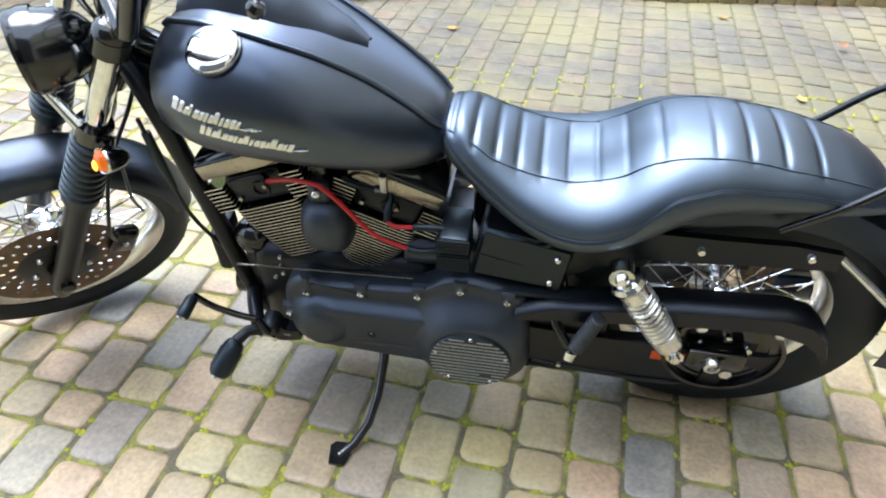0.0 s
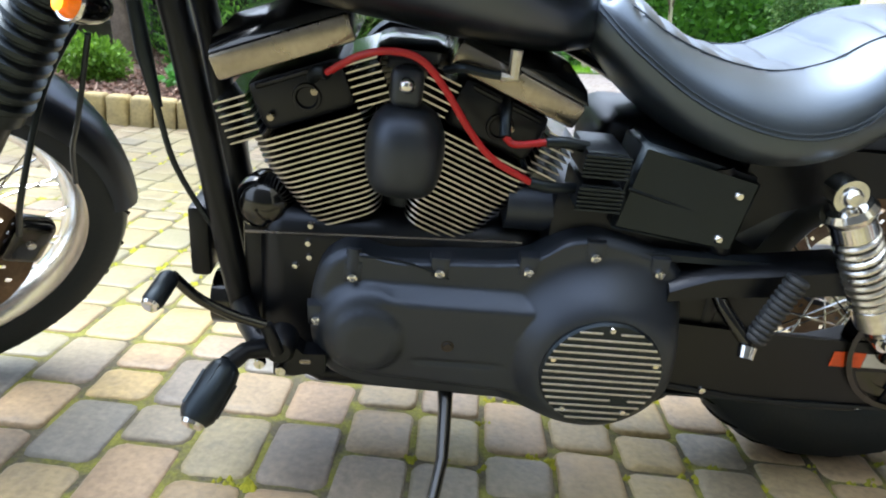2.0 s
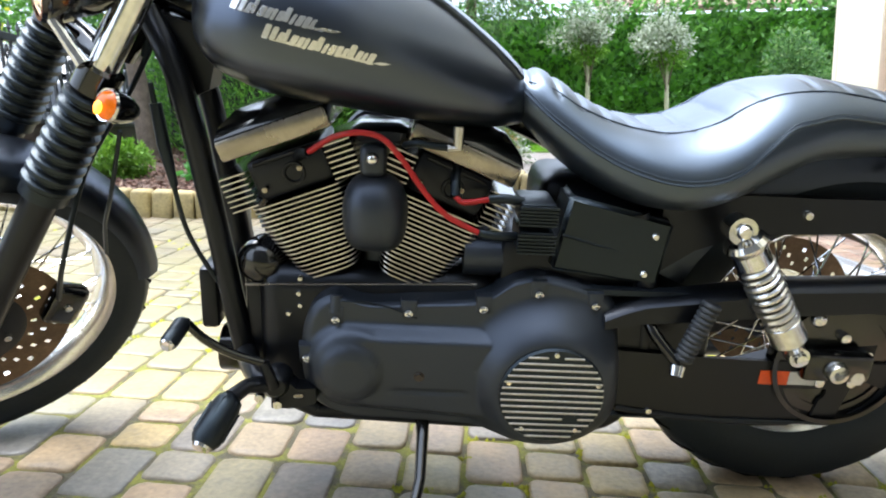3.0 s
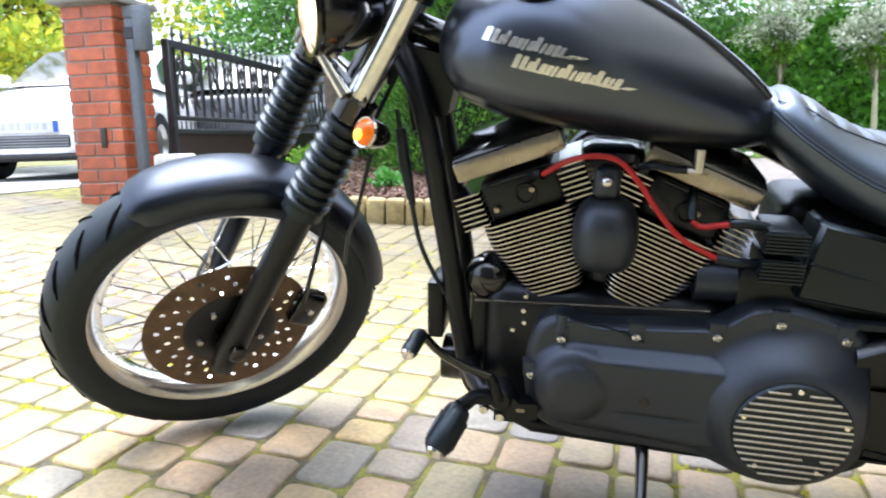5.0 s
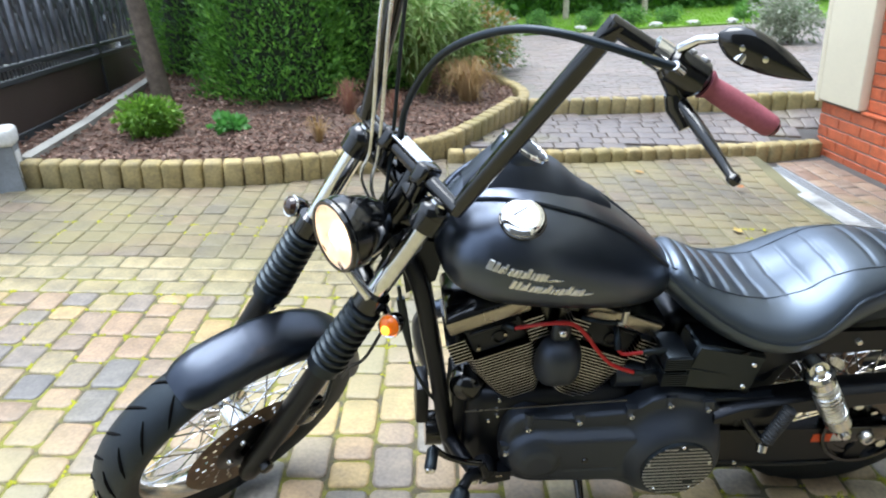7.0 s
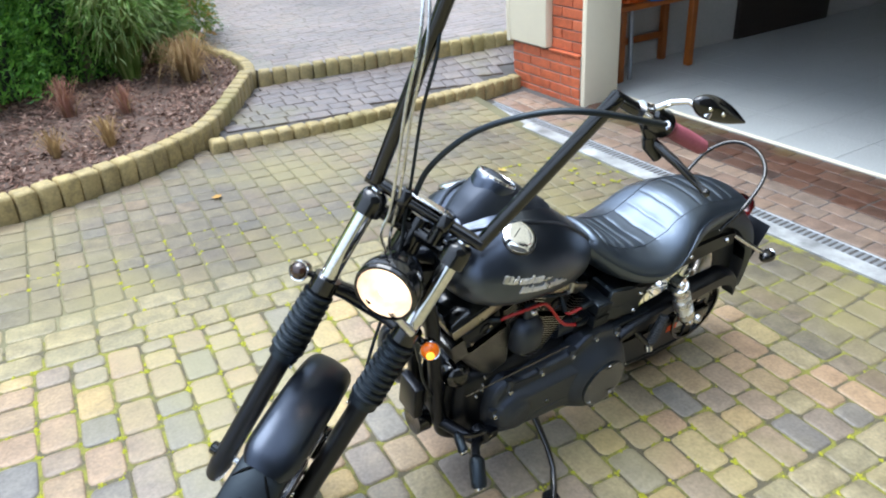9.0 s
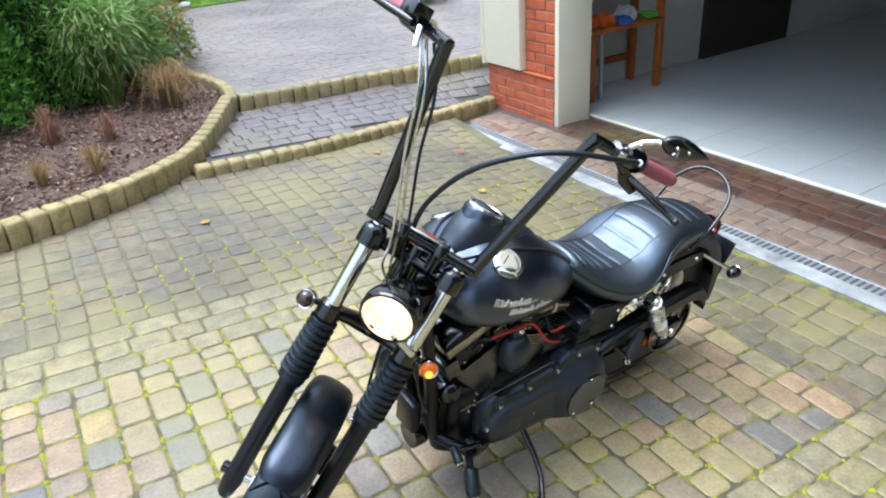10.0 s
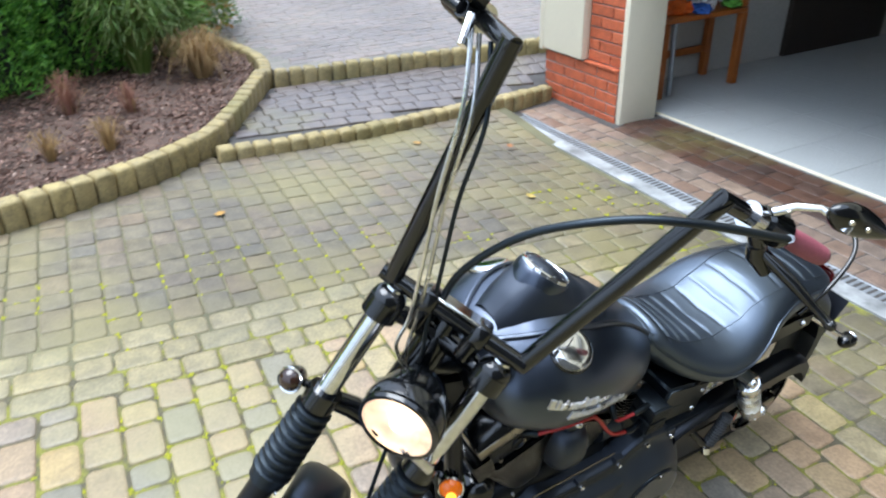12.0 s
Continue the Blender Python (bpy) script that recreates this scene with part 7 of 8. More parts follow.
def shrub(name, x, y, z, r, n, size, material, label, cat, seed, aspect=0.45, stems=5, core=True):
    ob = empty(name, upright(x, y, z))
    tagged(ob, label, cat)
    bm = bmesh.new()
    rs = random.Random(seed)
    for _ in range(stems):
        a = rs.uniform(0, 6.28)
        add_tube(bm, [(0, 0, -0.03), (0.25 * r[0] * math.cos(a), 0.25 * r[1] * math.sin(a), r[2] * 0.6), (0.6 * r[0] * math.cos(a), 0.6 * r[1] * math.sin(a), r[2] * 1.3)], [0.012, 0.008, 0.003], 5)
    part("stems", bm, M_BARK, ob)
    scatter("foliage", n, ellipsoid((0, 0, r[2] * 1.02), r, 0.5, 8, seed), size, material, seed, ob, aspect=aspect)
    return ob


def thuja(x, y, z, rad, height, n, seed, label):
    """A dense evergreen cone of flat sprays, uneven in outline."""
    ob = empty("thuja_shrub", upright(x, y, z))
    tagged(ob, label, "shrub")
    part("trunk", tube([(0, 0, -0.05), (0.02, 0, height * 0.5), (0, 0, height * 0.92)], [0.05, 0.035, 0.008], 8), M_BARK, ob)

    def f(rr):
        t = rr.random() ** 1.1
        a = rr.uniform(0, 2 * math.pi)
        lump = 1 + 0.22 * noise.noise(Vector((math.cos(a) * 2, math.sin(a) * 2, t * 5 + seed)))
        r = rad * (1 - t ** 1.7) ** 0.75 * lump * rr.uniform(0.62, 1.0) + 0.02
        return Vector((r * math.cos(a), r * math.sin(a), 0.04 + t * height)), Vector((math.cos(a) * 0.7, math.sin(a) * 0.7, 0.75))
    # solid inner cone: the shade between the sprays is put into its colour
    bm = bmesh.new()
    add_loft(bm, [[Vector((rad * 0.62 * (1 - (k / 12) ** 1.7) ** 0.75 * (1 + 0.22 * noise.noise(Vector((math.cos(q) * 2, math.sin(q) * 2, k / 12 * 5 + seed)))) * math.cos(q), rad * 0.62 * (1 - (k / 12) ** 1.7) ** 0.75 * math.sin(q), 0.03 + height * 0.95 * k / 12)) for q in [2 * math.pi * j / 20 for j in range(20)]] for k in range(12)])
    part("inside", bm, M_THUJA_CORE, ob, "twiggy inside with its shade painted near-black")
    scatter("foliage", int(n * 2.2), f, 0.055, M_THUJA, seed, ob, aspect=0.32)
    return ob


def tuft(name, x, y, z, n, height, spread, material, label, seed, width=0.006):
    """A clump of arching blades."""
    ob = empty(name, upright(x, y, z))
    tagged(ob, label, "grass")
    rr = random.Random(seed)
    verts, faces = [], []
    for _ in range(n):
        a = rr.uniform(0, 2 * math.pi)
        b = Vector((math.cos(a), math.sin(a), 0))
        s = Vector((-b.y, b.x, 0)) * width * rr.uniform(0.6, 1.2)
        h, sp = height * rr.uniform(0.5, 1.1), spread * (0.1 + 1.5 * rr.random() ** 1.3)
        p0 = b * rr.uniform(0, spread * 0.25)
        pts = [p0, p0 + b * sp * 0.25 + Vector((0, 0, h * 0.55)), p0 + b * sp * 0.62 + Vector((0, 0, h * 0.9)), p0 + b * sp + Vector((rr.gauss(0, 0.02), rr.gauss(0, 0.02), h * rr.uniform(0.95, 1.05) - sp * rr.uniform(0.25, 0.9)))]
        o = len(verts)
        verts += [pts[0] - s, pts[0] + s, pts[1] - s, pts[1] + s, pts[2] - s * 0.7, pts[2] + s * 0.7, pts[3]]
        faces += [(o, o + 1, o + 3, o + 2), (o + 2, o + 3, o + 5, o + 4), (o + 4, o + 5, o + 6)]
    mesh_ob("blades", verts, faces, material, ob)
    return ob


def tree(name, x, y, z, trunk, crown_c, crown_r, n, size, material, label, seed, limbs=9, aspect=0.45, lean=(0, 0), bark=None):
    ob = empty(name, upright(x, y, z))
    tagged(ob, label, "tree")
    h, r0 = trunk
    rs = random.Random(seed)
    top = Vector((lean[0], lean[1], h))
    part("trunk", tube([Vector((0, 0, -0.1)), top * 0.33 + Vector((0.02, 0.01, 0)), top * 0.66, top], [r0 * 1.15, r0 * 0.9, r0 * 0.75, r0 * 0.4], 14, 0), bark or M_BARK, ob)
    for i in range(limbs):
        a = 2 * math.pi * i / limbs + rs.uniform(-0.3, 0.3)
        st = top * rs.uniform(0.55, 0.98)
        en = Vector(crown_c) + Vector((crown_r[0] * 0.75 * math.cos(a), crown_r[1] * 0.75 * math.sin(a), crown_r[2] * rs.uniform(-0.5, 0.6)))
        mid = st.lerp(en, 0.5) + Vector((0, 0, 0.12))
        part("limb", tube([st, mid, en], [r0 * 0.32, r0 * 0.2, r0 * 0.06], 7), M_BARK, ob)
    scatter("crown", n, ellipsoid(crown_c, crown_r, 0.35, 14, seed), size, material, seed, ob, aspect=aspect)
    return ob


# shrubs in the bed
thuja(-1.85, 5.85, 0.08, 0.66, 2.3, 9500, 21, "dense dark green thuja shrub in the flower bed")
thuja(-1.12, 6.2, 0.08, 0.48, 1.7, 6000, 24, "dense green thuja shrub behind dead stems")
thuja(-2.75, 6.9, 0.08, 0.65, 2.6, 8000, 22, "dense dark green thuja shrub behind a tree trunk")
thuja(-1.15, 7.1, 0.08, 0.60, 2.1, 8000, 23, "dense green thuja shrub beside tall grass")
shrub("round_bush", -2.42, 4.40, 0.07, (0.175, 0.175, 0.140), 3600, 0.034, M_BUSH, "small round bright green bush behind the kerb", "bush", 31)
shrub("round_bush", -0.25, 7.0, 0.09, (0.34, 0.34, 0.30), 3000, 0.06, M_BERGENIA, "low bush with green and reddish leaves", "bush", 32)
shrub("leafy_plant", -1.95, 4.62, 0.07, (0.095, 0.095, 0.060), 190, 0.062, M_BIGLEAF, "low plant with broad fresh green leaves", "plant", 33, aspect=0.7)
shrub("silvery_bush", 0.02, 7.55, 0.1, (0.38, 0.38, 0.34), 2600, 0.055, M_SILVERLEAF, "silvery variegated bush at the end of the bed", "bush", 34)
for gx0, gy0, gn, gh, gs in ((-0.70, 5.95, 900, 0.80, 0.27), (-0.42, 6.40, 700, 0.75, 0.26)):
    clump = tuft("tall_grass", gx0, gy0, 0.08, gn, gh, gs, M_GRASS, "clump of tall leafy green ornamental grass", gn)
    scatter("leaves", 2600, ellipsoid((0, 0, gh * 0.66), (gs * 1.05, gs * 1.05, gh * 0.42), 0.25, 9, gn), 0.105, M_REED, gn, clump, aspect=0.17, droop=0.35)
tuft("dry_grass", -0.28, 5.75, 0.1, 420, 0.36, 0.26, M_STRAW, "clump of dry straw-coloured grass", 43, 0.004)
tuft("dry_grass", -1.02, 4.42, 0.08, 90, 0.22, 0.10, M_STRAW, "small tuft of dry straw-coloured grass", 44, 0.003)
tuft("dry_grass", -1.32, 4.40, 0.08, 80, 0.18, 0.09, M_STRAW, "small tuft of dry straw-coloured grass", 45, 0.003)
tuft("dry_grass", -1.2, 5.1, 0.08, 160, 0.30, 0.12, M_REDSTEM, "small clump of reddish dead stems", 46, 0.003)
tuft("dry_grass", -0.85, 5.0, 0.08, 120, 0.24, 0.10, M_REDSTEM, "small clump of reddish dead stems", 47, 0.003)


def in_poly(x, y, poly):
    c = False
    for (xa, ya), (xb, yb) in zip(poly, poly[1:] + poly[:1]):
        if (ya > y) != (yb > y) and x < (xb - xa) * (y - ya) / (yb - ya) + xa:
            c = not c
    return c


def chip_place(rr):
    while True:
        x, y = rr.uniform(-3.2, 0.2), rr.uniform(3.75, 8.0)
        if in_poly(x, y, bed_poly):
            q = Vector((x, y, 0.100))
            z = 0.105 + 0.03 * noise.noise(q * 2.5) + 0.012 * noise.noise(q * 9)
            return Vector((x, y, z)), Vector((rr.gauss(0, 2), rr.gauss(0, 2), 0.15))


scatter("bark_mulch", 34000, chip_place, 0.038, M_CHIP, 51, None, "loose brown bark chips on the flower bed", aspect=0.34, m=G)

# the tree in the bed: bare leaning trunk, crown high above
tree("pine_tree", -2.78, 5.60, 0.05, (3.6, 0.072), (-0.15, 0.8, 2.75), (1.2, 1.15, 1.15), 15000, 0.11, M_PINE, "pine tree with a bare grey trunk and dark needles", 61, 10, 0.10, (-0.42, 0.1))


tree("young_tree", -1.02, 5.95, 0.08, (2.6, 0.042), (0.25, 0.5, 2.7), (0.7, 0.7, 0.6), 2500, 0.07, M_PINE, "slim young tree with a dark grey trunk beside tall grass", 63, 6, 0.10, (0.30, 0.15))


def backdrop_hedge():
    hd = empty("hedge", pose(0, 0, 0))
    tagged(hd, "tall dense green hedge closing the garden", "hedge", kind="structure")
    part("hedge_core", box(-6.0, 22.0, 16.2, 17.2, 0.2, 3.2), M_THUJA, hd, smooth=False)

    def f(rr):
        x, z = rr.uniform(-6, 22), rr.uniform(0.35, 3.45)
        d = 0.30 * noise.noise(Vector((x * 0.8, z * 1.1, 0))) + 0.12 * noise.noise(Vector((x * 3, z * 3, 5)))
        return Vector((x, 16.0 + d + rr.uniform(-0.12, 0.25), z + 0.15 * noise.noise(Vector((x * 1.5, 0, 9))))), Vector((0, -0.8, 0.2))
    scatter("foliage", 30000, f, 0.17, M_HEDGE, 71, hd, aspect=0.6)


backdrop_hedge()
# standard trees on the lawn before the hedge
for i, x in enumerate((2.05, 3.65)):
    tree("standard_tree", x, 14.6, 0.0, (1.75, 0.055), (0, 0, 2.15), (0.55, 0.5, 0.42), 2600, 0.085, M_SILVERLEAF, "slender standard tree with a pale stem and round silvery crown", 80 + i, 6, 0.6, bark=M_PALEBARK)
    scatter("lower_leaves", 900, ellipsoid((0, 0, 1.8), (0.4, 0.4, 0.25), 0.3, 5, 90 + i), 0.08, M_BUSH, 90 + i, bpy.data.objects["standard_tree" if i == 0 else "standard_tree.001"], aspect=0.6)
tree("pine_tree", -0.3, 13.6, 0.0, (4.0, 0.12), (0.5, -0.2, 2.9), (1.3, 1.3, 1.4), 7000, 0.2, M_PINE, "pine tree with drooping bluish needles on the lawn", 84, 12, 0.09)
for i, (x, y) in enumerate(((2.05, 12.1), (2.75, 12.1), (3.35, 12.1), (1.2, 12.1), (4.6, 12.1), (5.6, 12.1))):
    shrub("box_ball", x, y, YARD_Z - plane_z(x, y), (0.19, 0.19, 0.16), 1500, 0.04, M_HEDGE, "small clipped round box bush at the lawn's edge", "bush", 100 + i)["group"] = "box bushes along the lawn"
shrub("cut_conifer", 6.3, 15.0, YARD_Z - plane_z(6.3, 15.0), (0.6, 0.5, 1.1), 4000, 0.09, M_PINE, "clipped flat-topped conifer before the hedge", "shrub", 111)
shrub("flowering_bush", 3.75, 8.6, YARD_Z - plane_z(3.75, 8.6), (0.42, 0.42, 0.3), 2600, 0.06, M_SILVERLEAF, "pale variegated bush on the paved yard", "bush", 112)
lawn_blades = scatter("lawn_grass", 26000, lambda rr: (Vector((rr.uniform(-1.4, 12), 11.64 + rr.random() ** 1.5 * 5.0, YARD_Z + 0.02)), Vector((0, 0, 1.4))), 0.055, M_LAWN, 72, None, "short green lawn grass", aspect=0.16)
M_STONE = surface("white_garden_stone", (0.40, 0.395, 0.37), 0.8, dark=0.8, light=1.1, coarse=9.0, fine=50.0)
for i in range(9):
    rs = random.Random(200 + i)
    bm = bmesh.new()
    bmesh.ops.create_icosphere(bm, subdivisions=2, radius=1.0)
    for v in bm.verts:
        v.co = Vector((v.co.x * 0.13, v.co.y * 0.09, v.co.z * 0.055)) * (1 + 0.25 * noise.noise(v.co * 2 + Vector((i, 0, 0))))
    st = bm_ob("edging_stone", bm, M_STONE, m=Matrix.Translation((0.6 + i * 0.62, 11.78 + rs.uniform(-0.04, 0.04), YARD_Z + 0.045)) @ pose(0, 0, 0, 0, 0, rs.uniform(0, 180)))
    tagged(st, "pale rounded garden stone edging the lawn", "stone", "stones along the lawn")

# ---- trees and hedges beyond the gate ----
tree("yellowing_tree", -10.8, 10.2, 0.0, (2.4, 0.16), (0, 0, 3.2), (2.6, 2.4, 2.3), 12000, 0.17, M_YELLOWTREE, "broad yellow-green autumn tree across the street", 121, 10, 0.6)
tree("yellowing_tree", -14.5, 9.0, 0.0, (2.4, 0.16), (0, 0, 2.6), (3.0, 2.6, 2.6), 12000, 0.18, M_YELLOWTREE, "broad yellow-green autumn tree across the street", 122, 10, 0.6)
tree("street_tree", -8.0, 15.5, 0.0, (2.6, 0.16), (0, 0, 2.7), (2.8, 2.6, 2.4), 11000, 0.17, M_HEDGE, "green leafy tree beyond the gate", 123, 10, 0.6)
shrub("street_bush", -9.5, 7.8, -0.3, (1.6, 1.0, 0.85), 7000, 0.12, M_YELLOWTREE, "loose yellow-green bush across the street", "bush", 124, 0.6)
shrub("street_bush", -13.0, 6.5, -0.6, (2.0, 1.2, 1.1), 7000, 0.14, M_HEDGE, "loose green bush across the street", "bush", 125, 0.6)
road = bm_ob("road", prism([(-12.0, -30), (-4.32, -30), (-4.32, 40), (-12.0, 40)], 0.0, 0.474), surface("pale_worn_asphalt", (0.30, 0.295, 0.29), 0.75, dark=0.85, light=1.12, coarse=2.0, fine=120.0, bump=0.6), smooth=False)
tagged(road, "pale worn street surface outside the gate", "road", kind="structure")

# ---- the sliding gate ----
M_GATE = surface("dark_grey_gate_paint", (0.030, 0.034, 0.040), 0.45, dark=0.85, light=1.2, coarse=6.0, fine=90.0, bump=0.1)
M_GATEPANEL = surface("dark_brown_gate_panel", (0.040, 0.026, 0.022), 0.5, dark=0.8, light=1.2, coarse=2.0, fine=60.0, bump=0.1)
M_POST = surface("grey_steel_post", (0.14, 0.16, 0.18), 0.45, 0.4, dark=0.85, light=1.15, coarse=7.0, fine=80.0)
gx, gy = -3.19, 3.93
ang = math.degrees(math.atan2(3.35, -0.42))
gate = empty("sliding_gate", upright(gx, gy, 0.0, ang))
tagged(gate, "dark wrought-steel sliding gate standing open behind the bed", "gate")
GL = 4.3
for z, h in ((0.06, 0.07), (0.43, 0.035), (0.52, 0.03), (0.98, 0.05)):
    part("rail", box(0, GL, -0.025, 0.025, z, z + h, 0.004, 1), M_GATE, gate)
for x in (0.0, GL / 2 - 0.02, GL - 0.045):
    part("stile", box(x, x + 0.045, -0.0255, 0.0255, 0.06, 1.03, 0.004, 1), M_GATE, gate)
part("panel", box(0.03, GL - 0.03, -0.012, 0.012, 0.13, 0.43), M_GATEPANEL, gate, "dark brown solid lower panel", smooth=False)
bm = box(-0.008, 0.008, -0.008, 0.008, 0.55, 0.98, 0.0)
bar_me = bpy.data.meshes.new("bar")
bm.to_mesh(bar_me)
bm.free()
bar_me.materials.append(M_GATE)
bm = tube([(0, 0, 0.46), (0, 0, 0.515)], 0.006, 6)
short_me = bpy.data.meshes.new("short_bar")
bm.to_mesh(short_me)
bm.free()
short_me.materials.append(M_GATE)
bm = lathe([(0.0, 1.135), (0.012, 1.085), (0.016, 1.07), (0.008, 1.055), (0.007, 1.03)], 6)
tip_me = bpy.data.meshes.new("spear_tip")
bm.to_mesh(tip_me)
bm.free()
tip_me.materials.append(M_GATE)
bm = bmesh.new()
for sgn in (-1, 1):
    add_tube(bm, [(0, 0, 0.60), (sgn * 0.03, 0, 0.66), (sgn * 0.04, 0, 0.76), (sgn * 0.005, 0, 0.84), (-sgn * 0.02, 0, 0.90), (0, 0, 0.95)], 0.0085, 6, 4)
scroll_me = bpy.data.meshes.new("scroll")
bm.to_mesh(scroll_me)
bm.free()
scroll_me.materials.append(M_GATE)
k = 0
x = 0.10
while x < GL - 0.08:
    for me, nm in ((bar_me, "bar"), (tip_me, "spear_tip")):
        o = new(nm, me)
        o.parent = gate
        o.matrix_basis = Matrix.Translation((x, 0, 0))
    if k % 2:
        o = new("scroll", scroll_me)
        o.parent = gate
        o.matrix_basis = Matrix.Translation((x - 0.056, 0, 0))
    for q in (-0.028, 0.028):
        o = new("short_bar", short_me)
        o.parent = gate
        o.matrix_basis = Matrix.Translation((x + q, 0, 0))
    x += 0.112
    k += 1
post = empty("gate_post", upright(-3.20, 3.66, 0.0, 8))
tagged(post, "grey square steel gate post with roller bracket", "post")
part("post", box(-0.027, 0.027, -0.03, 0.03, -0.1, 1.12, 0.006, 2), M_POST, post)
part("roller_bracket", box(0.030, 0.115, -0.04, 0.04, 0.93, 1.17, 0.008, 2), M_POST, post)
part("base_plate", box(-0.08, 0.10, -0.08, 0.08, -0.05, 0.05, 0.006, 2), M_GATE, post)
part("bracket_arm", box(-0.03, 0.112, -0.034, 0.034, 1.1205, 1.19, 0.006, 2), M_POST, post)
part("collar", box(-0.034, 0.0295, -0.036, 0.036, 1.00, 1.07, 0.004, 1), M_GATE, post)
M_GREYPLASTIC = surface("grey_plastic", (0.20, 0.22, 0.24), 0.5, coarse=6.0, fine=90.0)
M_WHITEPLASTIC = surface("white_plastic", (0.66, 0.67, 0.67), 0.4, dark=0.92, light=1.05)
opener = empty("gate_opener", upright(-2.93, 3.62, 0.0, 20))
tagged(opener, "grey gate motor box with a white lid beside the kerb", "gate motor")
part("body", loft([[Vector((sx * w, sy * d, z)) for sx, sy in ((1, 1), (-1, 1), (-1, -1), (1, -1))] for w, d, z in ((0.095, 0.085, -0.03), (0.092, 0.082, 0.10), (0.088, 0.078, 0.235))]), M_GREYPLASTIC, opener)
part("lid", box(-0.105, 0.105, -0.095, 0.095, 0.232, 0.335, 0.028, 3), M_WHITEPLASTIC, opener, "rounded white plastic lid")
part("side_panel", box(0.0885, 0.094, -0.05, 0.05, 0.05, 0.20, 0.004, 1), M_WHITEPLASTIC, opener)
edge = bm_ob("edging_slab", loft([[(G @ Vector((xx, yy, zz))) for zz in (-0.1, 0.145)] + [(G @ Vector((xx + 0.07, yy, zz))) for zz in (0.145, -0.1)] for xx, yy in ((-2.90, 3.72), (-2.96, 4.6), (-3.08, 5.6), (-3.26, 7.2))]), M_CONCRETE, smooth=False)
tagged(edge, "narrow concrete slab edging the bed along the gate", "edging", kind="structure")

# ---- the parked car in the street ----
M_CARPAINT = surface("white_car_paint", (0.84, 0.85, 0.86), 0.25, dark=0.97, light=1.02, bump=0.0, coat=0.6, fine=20.0)
M_GLASS = surface("dark_car_glass", (0.02, 0.025, 0.03), 0.05, coat=0.5, bump=0.0)
M_CARBLACK = surface("black_car_trim", (0.02, 0.02, 0.02), 0.5)
M_LAMPGLASS = surface("clear_lamp_glass", (0.5, 0.52, 0.55), 0.08, 0.4, bump=0.0)
M_BLUE = surface("blue_plate_strip", (0.02, 0.10, 0.45), 0.4)


